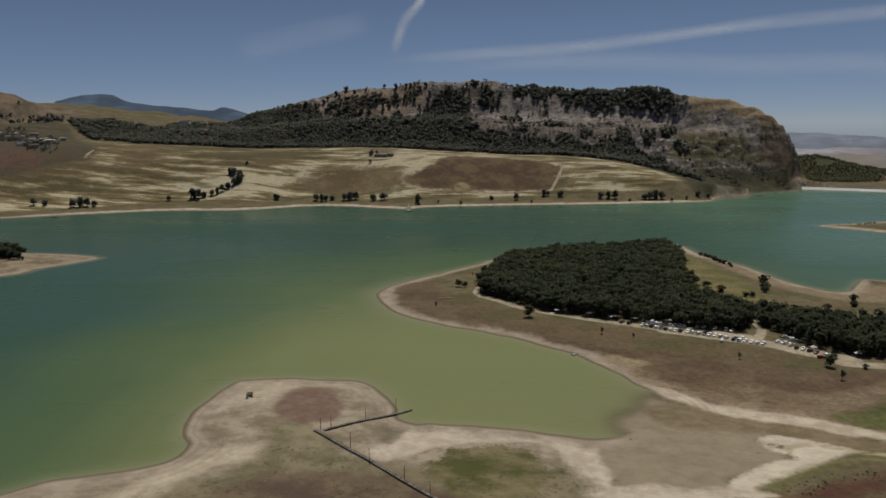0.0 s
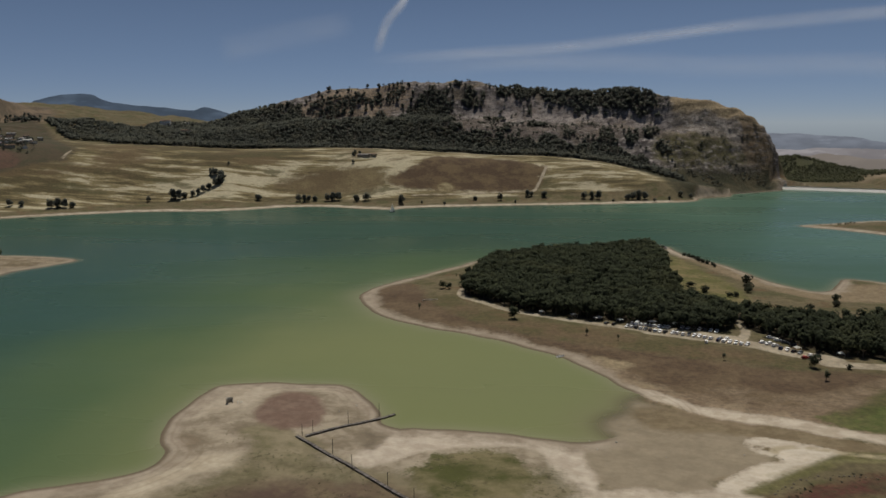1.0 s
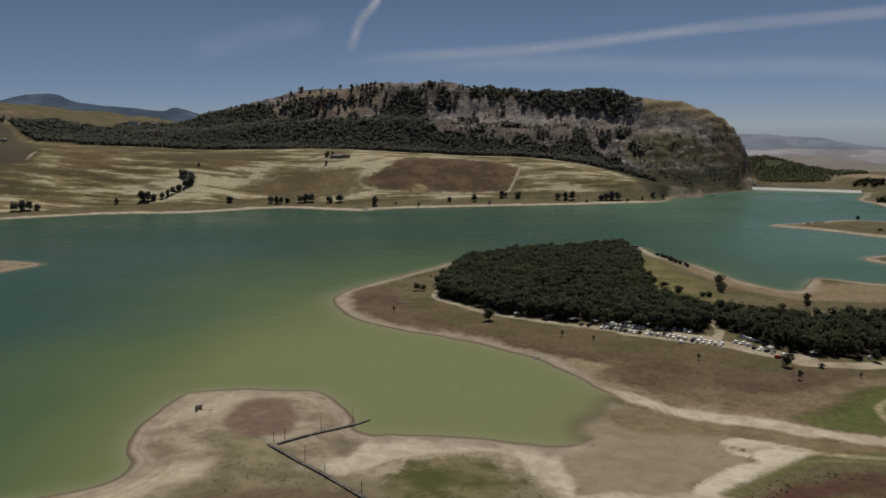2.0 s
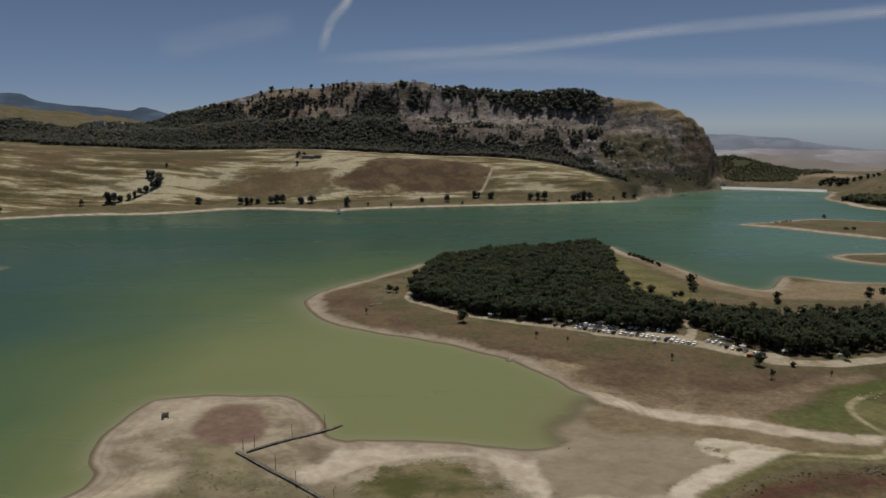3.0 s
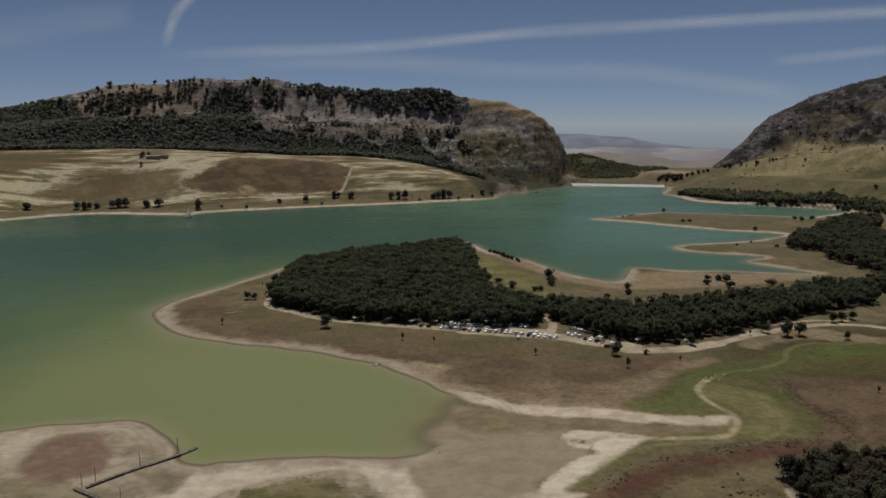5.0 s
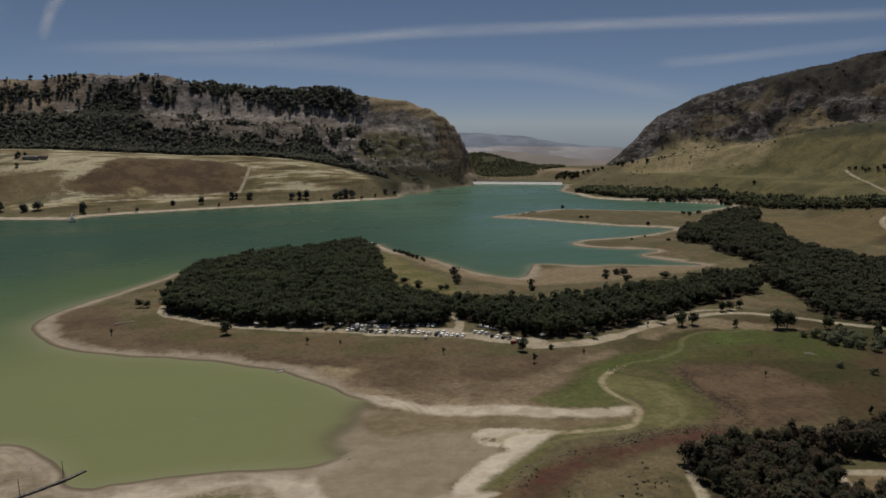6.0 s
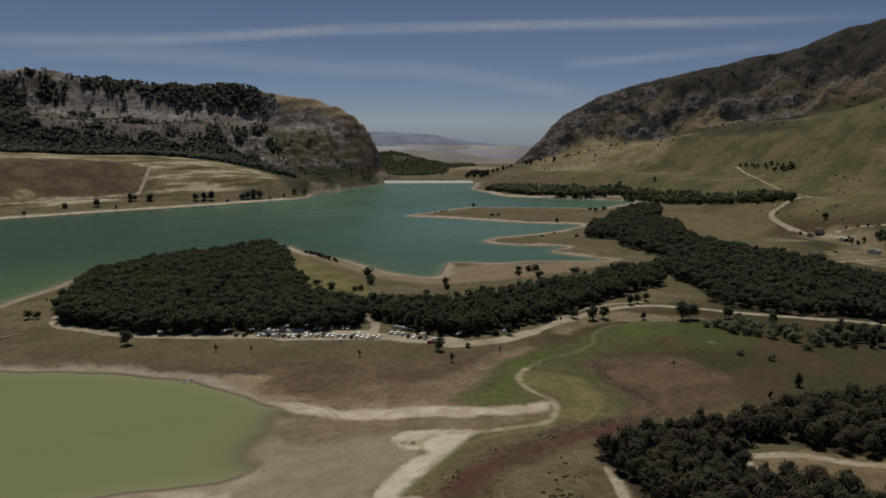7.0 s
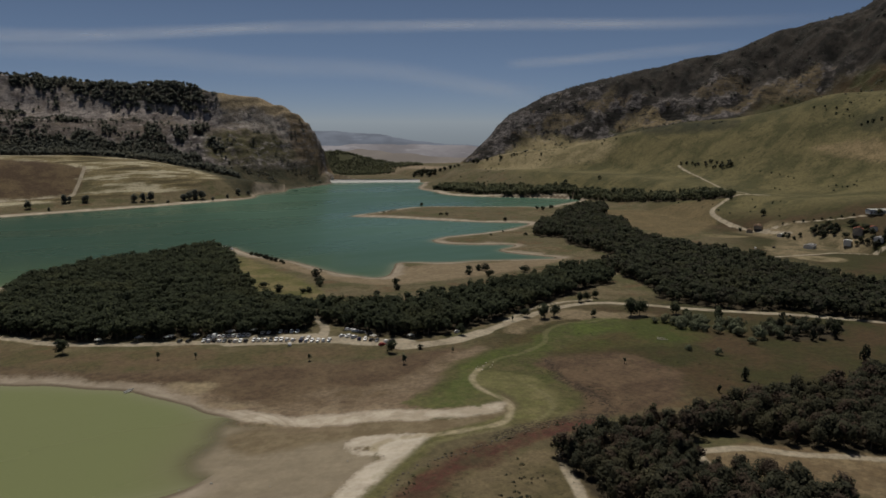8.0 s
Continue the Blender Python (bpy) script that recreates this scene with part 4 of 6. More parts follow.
FACE_END = [(319, 1319, 11, 9), (371, 1360, 9, 7), (359, 1332, 9, 9), (423, 1330, 18, 13), (363, 1282, 21, 11), (471, 1329, 16, 7), (325, 1276, 15, 8), (445, 1376, 9, 6), (471, 1391, 5, 12), (404, 1363, 7, 7), (398, 1340, 9, 7), (373, 1394, 9, 6), (425, 1383, 7, 5), (341, 1394, 8, 6), (340, 1230, 16, 12), (300, 1222, 14, 10), (375, 1250, 12, 8)]
MID_SCRUB = [(-160, 1532), (-34, 1502), (137, 1460), (297, 1408), (293, 1350), (180, 1359), (22, 1396), (-120, 1421)]


def hill_cover(x, y):
    """How densely trees stand on the hill across the lake: 0 to 1, and how far up it."""
    def along(line):
        return np.interp(x, [p[0] for p in line], [p[1] for p in line])

    ty, cy = along(FIELD_TOP), along(CREST)
    up = (y - ty) / np.maximum(cy - ty, 20)
    wave = fbm(x, y, 34, 4, 71, 0.6)
    belt = step(y - ty, -2, 3) * (1 - step(y - along(BELT_TOP) + 16 * wave, -9, 9)) * step(x, -720, -690) * (1 - step(x, 285, 305))
    group = 1 - step(np.hypot((x + 152 + 14 * wave) / 56, (y - 1510) / 84), 0.85, 1.1)
    rim = step(y - along(RIM_LOW) + 9 * wave, -8, 4) * step(x, -60, -20) * (1 - step(x, 322, 330)) * (0.35 + 0.6 * step(wave + 0.006 * (x - 60), -0.35, 0.1))
    clumps = np.zeros(x.shape)
    for east, north, wide, tall in FACE_WEST + FACE_EAST + FACE_END:
        clumps = np.maximum(clumps, 1 - step(np.hypot((x - east) / wide, (y - north) / (1.15 * tall)) + 0.45 * wave, 0.75, 1.15))
    scrub = 0.30 * inside(x, y, MID_SCRUB) * step(wave, -0.2, 0.5)
    loose = 0.07 * step(up, 0.05, 0.2) * (1 - step(x, -330, -420)) + 0.14 * step(x, 250, 330) * step(wave, 0.1, 0.5) * (1 - step(up, 0.5, 0.8))
    all_of = np.maximum.reduce([belt, group, rim, 0.95 * clumps, scrub, loose]) * (up > 0) * (up < 1.0)
    return np.clip(all_of, 0, 1), up


crest_y = np.interp(X, [p[0] for p in CREST], [p[1] for p in CREST])
rock = np.where(north_side & (X > -640), step(Y - top_y, 5, 30), 0)
ridge_d, ridge_h = line_dist(X, Y, HILLS_EAST[3])
scarp_d, scarp_h = line_dist(X, Y, HILLS_EAST[2])
east_face = (X > 780) & (Y < 2000) & (Z > scarp_h - 2) & (Y > -200) & (line_dist(X, Y, HILLS_EAST[1])[0] > scarp_d)
field(me, "rock", rock)
v = np.zeros(X.shape)
on_hill = north_side & (X > -1000) & (Y > 1150) & (Y < 1720)
v[on_hill] = hill_cover(X[on_hill], Y[on_hill])[0] * (1 - step(X[on_hill], 270, 310))
field(me, "cover", v)
field(me, "crag", np.where(east_face, 1.0, 0))
dry = np.where(north_side & (X > -560), step(Y - crest_y, -14, 4) * step(Z, 120, 150), 0)
field(me, "dry_top", np.clip(dry, 0, 1))

# ---- water ----
wx = spaced([(-1500, -300, 12), (-300, 120, 4), (120, 760, 7)])
wy = spaced([(60, 180, 10), (180, 520, 3.5), (520, 1400, 8)])
WX, WY = np.meshgrid(wx, wy)
WX, WY = WX.ravel(), WY.ravel()
WSD = -lake_dist(WX, WY)
n1, n2 = len(wx), len(wy)
corner = (np.arange(n2 - 1)[:, None] * n1 + np.arange(n1 - 1)).ravel()
quads = np.stack([corner, corner + 1, corner + n1 + 1, corner + n1], 1)
keep = (WSD[quads] > -14).any(1)
quads = quads[keep]
used, quads = np.unique(quads, return_inverse=True)
me = raw_mesh("water", np.stack([WX, WY, np.zeros_like(WX)], 1)[used], quads.reshape(-1, 4), WATER, True)
wx, wy, wd = WX[used], WY[used], WSD[used]
water = tagged(new("water", me), "calm olive-green to turquoise reservoir water", "water", kind="structure")
field(me, "deep", step(np.hypot(wx + 20, wy - 300) + 0.85 * np.abs(wx + 70) * (wx < -70) * (1 - step(wy, 380, 620)), 40, 560))
field(me, "shallow", np.exp(-np.maximum(wd, 0) / (11 + 24 * np.exp(-np.hypot(wx + 105, wy - 500) / 60))) * 0.72 * step(line_dist(wx, wy, INLET)[0], 6, 24))
field(me, "silty", np.clip(1.5 * np.exp(-np.maximum(line_dist(wx, wy, INLET)[0] - 5, 0) / 14) - 0.1, 0, 1))
field(me, "turq", 0.85 * step(wx + 0.3 * (wy - 600), 120, 420) * step(wy, 420, 560) * (0.75 + 0.25 * vnoise(wx, wy, 120, 3)))


# ---- trees ----
def crown_cards(count, lobes, wide, low, high, size, seed, outward=0.72, point=0.0, lift=0.55):
    """A crown of many small leaf clumps on uneven lobes: corners of separate quads, and the way the mass faces there."""
    r = np.random.default_rng(seed)
    c = r.normal(size=(lobes, 3))
    c /= np.linalg.norm(c, axis=1)[:, None]
    c *= r.uniform(0.25, 0.72, (lobes, 1))
    c[0] = (0, 0, 0.1)
    rad = r.uniform(0.34, 0.55, lobes)
    pick = r.integers(0, lobes, count)
    d = r.normal(size=(count, 3))
    d /= np.linalg.norm(d, axis=1)[:, None]
    p = c[pick] + d * rad[pick, None] * r.uniform(0.75, 1.08, (count, 1))
    rise = np.clip((p[:, 2] + 0.95) / 1.9, 0, 1.04)
    p[:, :2] *= wide * (1 + point * (0.45 - rise))[:, None]
    p[:, 2] = low + (high - low) * rise
    n = d * outward + r.normal(size=(count, 3)) * (1 - outward) + (0, 0, 0.15)
    n /= np.linalg.norm(n, axis=1)[:, None]
    u = np.cross(n, r.normal(size=(count, 3)))
    u /= np.linalg.norm(u, axis=1)[:, None]
    v = np.cross(n, u)
    s = size * r.uniform(0.6, 1.25, (count, 1))
    k = r.uniform(0.55, 1.0, (count, 1))
    quad = np.stack([p - u * s - v * s * k, p + u * s - v * s * k * 0.7, p + u * s * 0.8 + v * s * k, p - u * s * 0.7 + v * s * k], 1)
    mass = 0.55 * d + 0.55 * (p - (0, 0, (low + high) / 2)) / (wide, wide, (high - low) / 2) + 0.22 * n + (0, 0, lift)
    mass /= np.linalg.norm(mass, axis=1)[:, None]
    return quad.reshape(-1, 3), np.repeat(mass, 4, axis=0)


def trunk_quads(radius, height, sides=5, lean=0.0):
    a = np.arange(sides) * 2 * np.pi / sides
    rings = []
    for h, r, o in ((-0.4, 1.25, 0), (height * 0.45, 0.8, lean * 0.3), (height, 0.35, lean)):
        rings.append(np.stack([np.cos(a) * radius * r + o, np.sin(a) * radius * r, np.full(sides, h)], 1))
    v = np.vstack(rings)
    f = [(k * sides + i, k * sides + (i + 1) % sides, (k + 1) * sides + (i + 1) % sides, (k + 1) * sides + i) for k in range(2) for i in range(sides)]
    return v, np.array(f)


def mass_field(mesh, n):
    mesh.attributes.new("mass", "FLOAT_VECTOR", "POINT").data.foreach_set("vector", np.asarray(n, np.float32).ravel())


def bulk_trees(name, label, xs, ys, heights, shape, leaves, trunk=True):
    """A wood that nobody could count, as one mesh of crowns and trunks."""
    zs = ground_z(xs, ys)
    r = np.random.default_rng(len(xs))
    all_v, all_f, all_m, all_n, base = [], [], [], [], 0
    variants = [crown_cards(seed=50 + k, **shape) for k in range(5)]
    which = r.integers(0, 5, len(xs))
    turn, fat = r.uniform(0, 2 * np.pi, len(xs)), r.uniform(0.85, 1.25, len(xs))
    for k, (v, face) in enumerate(variants):
        m = which == k
        if not m.any():
            continue
        c, s, h, w = np.cos(turn[m])[:, None], np.sin(turn[m])[:, None], heights[m][:, None], (heights[m] * fat[m])[:, None]
        q = np.stack([(v[:, 0] * c - v[:, 1] * s) * w + xs[m][:, None], (v[:, 0] * s + v[:, 1] * c) * w + ys[m][:, None], v[:, 2] * h + zs[m][:, None]], -1).reshape(-1, 3)
        all_n.append(np.stack([face[:, 0] * c - face[:, 1] * s, face[:, 0] * s + face[:, 1] * c, np.broadcast_to(face[:, 2], (m.sum(), len(face)))], -1).reshape(-1, 3))
        all_v.append(q)
        all_f.append(np.arange(len(q)).reshape(-1, 4) + base)
        all_m.append(np.zeros(len(q) // 4, np.int32))
        base += len(q)
    if trunk:
        tv, tf = trunk_quads(0.026, 0.62, 4)
        q = (tv[None] * heights[:, None, None] + np.stack([xs, ys, zs], 1)[:, None]).reshape(-1, 3)
        all_v.append(q)
        all_f.append((tf[None] + (np.arange(len(xs)) * len(tv))[:, None, None]).reshape(-1, 4) + base)
        all_m.append(np.ones(len(xs) * len(tf), np.int32))
        all_n.append(np.zeros_like(q))
    me = raw_mesh(name, np.vstack(all_v), np.vstack(all_f), leaves)
    me.materials.append(BARK)
    mass_field(me, np.vstack(all_n))
    me.polygons.foreach_set("material_index", np.concatenate(all_m))
    return tagged(new(name, me), label, "trees", kind="stuff")


def scatter(area, gap, jitter=0.42, seed=1):
    """Points in an area, spread like planted trees that have grown uneven."""
    p = np.array(area, float)
    r = np.random.default_rng(seed)
    a, b = np.meshgrid(np.arange(p[:, 0].min(), p[:, 0].max(), gap), np.arange(p[:, 1].min(), p[:, 1].max(), gap))
    a, b = a.ravel() + r.uniform(-jitter, jitter, a.size) * gap, b.ravel() + r.uniform(-jitter, jitter, b.size) * gap
    k = inside(a + 2 * vnoise(a, b, 9, 3), b + 2 * vnoise(a, b, 9, 4), area)
    return a[k], b[k]


DENSE = dict(count=165, lobes=9, wide=0.42, low=0.16, high=1.0, size=0.060, point=0.4)
FULL = dict(count=420, lobes=12, wide=0.42, low=0.12, high=1.0, size=0.052, point=0.5)
FAR = dict(count=50, lobes=6, wide=0.36, low=0.1, high=1.0, size=0.12, lift=0.9)
TINY = dict(count=30, lobes=5, wide=0.34, low=0.0, high=1.0, size=0.14, point=0.6, lift=1.3)


def wood(name, label, area, gap, tall, shape, leaves, seed):
    a, b = scatter(area, gap, seed=seed)
    h = tall * (1 + 0.14 * vnoise(a, b, 24, seed) + np.random.default_rng(seed).uniform(-0.2, 0.16, a.size))
    return bulk_trees(name, label, a, b, h, shape, leaves)


wood("pine_grove", "dense dark green pine grove on the lake point", GROVE, 4.5, 10.4, dict(DENSE, wide=0.45), LEAF_GROVE, 3)
wood("pine_belt", "dark green belt of pines behind a dirt car park", BAND, 4.7, 9.6, dict(DENSE, wide=0.42, point=0.5, count=150), LEAF_GROVE, 4)
wood("pine_wood", "broad dark pine wood on gently rising ground", EAST_WOOD, 5.2, 9.6, dict(DENSE, count=105, size=0.074, wide=0.46, point=0.45), LEAF_WOOD, 5)
wood("meadow_wood", "dark trees at the edge of a meadow", MEADOW_WOOD, 6.0, 7.0, DENSE, LEAF_WOOD, 15)
wood("shore_wood", "narrow dark wood along a distant lake shore", SHORE_STRIP, 5.6, 9.5, dict(FAR, count=50, low=0.0, wide=0.40), LEAF_DAM, 6)

# woods on the hill across the lake: a belt above the fields, ragged groups on the rock face, a line on the crest
WEST_WOOD = [(-928, 1396), (-857, 1324), (-793, 1262), (-700, 1258), (-652, 1280), (-577, 1285), (-531, 1266), (-515, 1300), (-573, 1368), (-603, 1384), (-650, 1442), (-693, 1497), (-757, 1528), (-722, 1412), (-769, 1407), (-842, 1427), (-918, 1425)]
a, b = scatter([(-960, 1190), (500, 1190), (500, 1650), (-960, 1650)], 5.6, seed=11)
dense, up = hill_cover(a, b)
dense = np.maximum(dense, 1.0 * inside(a, b, WEST_WOOD))
keep = np.random.default_rng(13).uniform(size=a.size) < 0.92 * dense
a, b, up, dense = a[keep], b[keep], up[keep], dense[keep]
h = np.random.default_rng(14).uniform(6.5, 10.5, a.size) * np.where(dense < 0.4, 0.6, 1.0)
end = a > 300
bulk_trees("hill_wood", "ragged dark pines and scrub on a limestone hillside", a[~end], b[~end], h[~end], dict(TINY, wide=0.48, count=30, size=0.16, point=0.3), LEAF_HILL, False)
bulk_trees("hill_scrub", "low dark scrub on the rocky end of a hill", a[end], b[end], 0.26 * h[end], dict(TINY, wide=1.1, count=30, size=0.3, point=0.0), LEAF_HILL, False)

# scrub on the crags to the east and below the dam
a = np.random.default_rng(21).uniform(780, 1520, 26000)
b = np.random.default_rng(22).uniform(300, 1320, 26000)
z = ground_z(a, b)
sd_, sh_ = line_dist(a, b, HILLS_EAST[2])
face = (z > sh_ + 4) & (fbm(a, b, 70, 3, 81) > -0.05)
foot = (np.abs(z - sh_) < 9) & (fbm(a, b, 50, 2, 82) > 0.35)
keep = (face | foot) & (np.random.default_rng(23).uniform(size=a.size) < 0.15)
bulk_trees("crag_scrub", "low dark scrub clinging to grey crags", a[keep], b[keep], np.random.default_rng(24).uniform(1.2, 3.0, keep.sum()), dict(FAR, low=0.0, wide=1.0, count=30, size=0.26, lift=1.3), LEAF_HILL, False)
a, b = scatter([(545, 1480), (600, 1450), (660, 1440), (740, 1470), (800, 1500), (820, 1540), (760, 1600), (700, 1680), (600, 1720), (550, 1660)], 7, seed=8)
k = fbm(a, b, 50, 3, 86) > -0.6
bulk_trees("dam_wood", "dark green bushes and trees on a low hill below the dam", a[k], b[k], np.random.default_rng(2).uniform(4, 8, k.sum()), dict(FAR, low=0.0, wide=0.62), LEAF_DAM)
# rows of trees on the western hill, and shrubs on the eastern slopes
a, b = scatter([(-1350, 1380), (-925, 1380), (-925, 1600), (-1350, 1600)], 7, seed=31)
rows_ = inside(a, b, [(-1340, 1440), (-1124, 1467), (-998, 1388), (-929, 1383), (-965, 1440), (-1034, 1545), (-1097, 1538), (-1128, 1480)])
clump = inside(a, b, [(-1340, 1500), (-1174, 1531), (-1131, 1528), (-1126, 1578), (-1180, 1560), (-1340, 1540)])
keep = ((rows_ & (fbm(a, b, 40, 3, 83) > -0.1)) | (clump & (fbm(a, b, 40, 3, 85) > 0.0))) & (np.random.default_rng(33).uniform(size=a.size) < 0.75)
near_homes = np.random.default_rng(55)
c, d = near_homes.uniform(-1000, -740, 420), near_homes.uniform(1080, 1320, 420)
home = np.abs(d - (1095 - 0.86 * (c + 760))) < 42
c, d = c[home], d[home]
bulk_trees("hamlet_trees", "small dark trees between the houses of a hamlet", c, d, near_homes.uniform(4, 8, c.size), dict(TINY, wide=0.5), LEAF_HILL, False)
bulk_trees("west_hill_wood", "rows of dark trees on a dry western hill", a[keep], b[keep], np.random.default_rng(34).uniform(6, 10, keep.sum()), TINY, LEAF_HILL, False)
a = np.random.default_rng(35).uniform(690, 1120, 7000)
b = np.random.default_rng(36).uniform(380, 1200, 7000)
keep = (a > np.interp(b, [p[1] for p in RISE_FOOT][::-1], [p[0] for p in RISE_FOOT][::-1]) + 20) & (fbm(a, b, 80, 4, 84) > 0.25) & (np.random.default_rng(37).uniform(size=a.size) < 0.16)
bulk_trees("slope_shrubs", "low shrubs dotted over a dry grassy slope", a[keep], b[keep], np.random.default_rng(38).uniform(0.8, 2.6, keep.sum()), dict(TINY, wide=0.8, count=16, size=0.3), LEAF_WOOD, False)


# ---- single trees and bushes ----
def tree(name, label, group, at, tall, shape, leaves, seed, lean=0.0, category="tree"):
    """A tree with a tapered trunk, limbs and a crown of leaf clumps."""
    root = thing(name, label, category, group, at)
    r = random.Random(seed)
    bm = bmesh.new()
    top = tall * max(shape["low"] + 0.30, 0.35)
    rod(bm, (0, 0, -0.5), (lean * 0.4, 0, top * 0.55), tall * 0.030, tall * 0.021, 7)
    rod(bm, (lean * 0.4, 0, top * 0.52), (lean, 0, top), tall * 0.021, tall * 0.011, 7)
    for k in range(5):
        a, h = 2 * math.pi * (k + r.random() * 0.5) / 5, top * r.uniform(0.55, 0.8)
        out = tall * shape["wide"] * r.uniform(0.35, 0.65)
        rod(bm, (lean * 0.5, 0, h), (lean + math.cos(a) * out, math.sin(a) * out, min(h + tall * r.uniform(0.14, 0.3), tall * 0.85)), tall * 0.012, tall * 0.004, 5)
    part("trunk", bm, BARK, root)
    v, face = crown_cards(seed=seed, **shape)
    v = v * tall + (lean, 0, 0)
    crown = raw_mesh("crown", v, np.arange(len(v)).reshape(-1, 4), leaves)
    mass_field(crown, face)
    part("crown", crown, leaves, root)
    return root


def plant(kinds, spots, seed=1, spread=0.14):
    """Several trees of a few kinds, each spot: east, north, height."""
    r = random.Random(seed)
    made = []
    zs = ground_z([s[0] for s in spots], [s[1] for s in spots])
    for k, ((x, y, h), z) in enumerate(zip(spots, zs)):
        if k < len(kinds):
            made.append((tree(at=(x, y, z), tall=h, **kinds[k]), h))
            continue
        proto, tall = made[k % len(kinds)]
        s = h / tall
        w = s * r.uniform(1 - spread, 1 + spread)
        copy_thing(proto, pose(x, y, z, 0, 0, r.uniform(0, 360)) @ Matrix.Diagonal((w, w, s, 1)))


ROUND = dict(count=620, lobes=12, wide=0.48, low=0.10, high=1.0, size=0.044)
TALL = dict(count=460, lobes=12, wide=0.26, low=0.06, high=1.0, size=0.045)
LOW = dict(count=420, lobes=10, wide=0.72, low=0.0, high=1.0, size=0.075)
THIN = dict(count=150, lobes=8, wide=0.26, low=0.2, high=1.0, size=0.05)

# pines nearest the camera
a, b = scatter(NEAR_WOOD, 5.9, seed=9)
order = np.argsort(np.hypot(a - 150, b - 190))
first, rest = order[:200], order[200:]
h = 9.4 * (1 + 0.16 * vnoise(a, b, 20, 5) + np.random.default_rng(5).uniform(-0.22, 0.14, a.size))
plant([dict(name="pine_tree", label="dark green full-crowned pine in a dense wood", group="pines of the near wood", shape=dict(FULL, count=900, size=0.036, wide=0.47, point=0.35), leaves=LEAF_NEAR, seed=100 + k) for k in range(6)],
      [(a[i], b[i], h[i]) for i in first], 4)
bulk_trees("near_pine_wood", "rest of a dense dark pine wood beside a dirt track", a[rest], b[rest], h[rest], dict(DENSE, count=420, size=0.048, wide=0.47, point=0.35), LEAF_NEAR)

plant([dict(name="lone_tree", label="broad dark tree alone on a dry grassy bank", group="", shape=ROUND, leaves=LEAF_GROVE, seed=201)], [(8, 427, 8.5)])
plant([dict(name="young_tree", label="thin young tree in bare brown lake mud", group="young trees on the flats", shape=THIN, leaves=LEAF_BUSH, seed=210 + k) for k in range(3)],
      [(-53, 448, 4.5), (48, 395, 4.5), (64, 386, 3.6), (112, 357, 4.2), (149, 328, 5.5), (239, 273, 3.5), (-35, 545, 3.5), (177, 329, 3), (236, 360, 3.5)], 5)
plant([dict(name="track_tree", label="dark rounded tree beside a dirt track", group="trees along the dirt track", shape=ROUND, leaves=LEAF_GROVE, seed=220 + k) for k in range(3)],
      [(195, 350, 6.5), (151, 346, 7), (-42, 502, 6.5), (-38, 500, 5), (255, 355, 9.5), (262, 354, 9), (282, 343, 5), (299, 374, 7), (306, 375, 7), (316, 378, 6), (303, 333, 12), (308, 331, 11), (329, 322, 8.5), (326, 312, 7), (248, 364, 6), (338, 300, 9)], 6)
plant([dict(name="meadow_tree", label="slender dark tree in a green meadow", group="trees in the meadow", shape=TALL, leaves=LEAF_WOOD, seed=230 + k) for k in range(3)],
      [(331, 288, 6), (341, 217, 9.5), (364, 258, 9), (366, 246, 11), (270, 230, 6.5), (248, 226, 4), (335, 268, 8), (352, 250, 8)], 7)
plant([dict(name="willow_bush", label="rounded grey-green willow bush in the meadow", group="bushes in the meadow", category="bush", shape=LOW, leaves=LEAF_BUSH, seed=240 + k) for k in range(4)],
      [(310, 314, 5.5), (312, 308, 6), (309, 301, 6.5), (313, 295, 5.5), (318, 297, 6), (324, 298, 6.5), (321, 305, 6.5), (328, 304, 6), (316, 304, 5.5), (320, 263, 4), (330, 266, 6), (329, 281, 6.5), (335, 283, 7), (326, 276, 6), (320, 284, 5.5), (316, 290, 5), (341, 262, 6), (347, 271, 6.5), (289, 260, 3.5), (282, 272, 3.2), (305, 316, 3.5), (336, 272, 6.5), (331, 292, 6), (338, 290, 6)], 8)
plant([dict(name="shore_bush", label="low dark bush on a dry lake bank", group="bushes on the banks", category="bush", shape=LOW, leaves=LEAF_WOOD, seed=250 + k) for k in range(3)],
      [(166, 343, 2.5), (172, 503, 5), (154, 487, 4), (215, 467, 4), (295, 470, 6), (284, 483, 5), (301, 495, 4.5), (304, 489, 5), (130, 532, 5), (128, 545, 5), (327, 471, 6), (236, 442, 5), (141, 498, 5), (136, 515, 5), (166, 658, 3.5), (169, 652, 3.5), (171, 645, 4), (172, 639, 3), (172, 633, 4), (173, 627, 3.5), (173, 621, 4), (175, 615, 3.5), (177, 607, 3.5), (177, 600, 3), (183, 540, 6), (175, 513, 6), (159, 489, 4), (222, 483, 5), (293, 497, 5), (309, 498, 5), (194, 455, 4)], 9)
plant([dict(name="spit_bush", label="dark bush on a low grassy spit", group="bushes on the spits", category="bush", shape=LOW, leaves=LEAF_WOOD, seed=260 + k) for k in range(3)],
      [(483, 925, 5), (445, 803, 4), (451, 800, 4), (492, 730, 4.5), (403, 868, 2.2), (407, 871, 2.0), (394, 866, 1.8), (398, 869, 1.8), (588, 793, 5), (587, 780, 5), (614, 795, 5.5), (387, 868, 1.6), (412, 874, 2.4), (418, 878, 2.2), (372, 862, 1.4), (410, 640, 2.5), (440, 620, 3.5), (436, 655, 2.5)], 10)
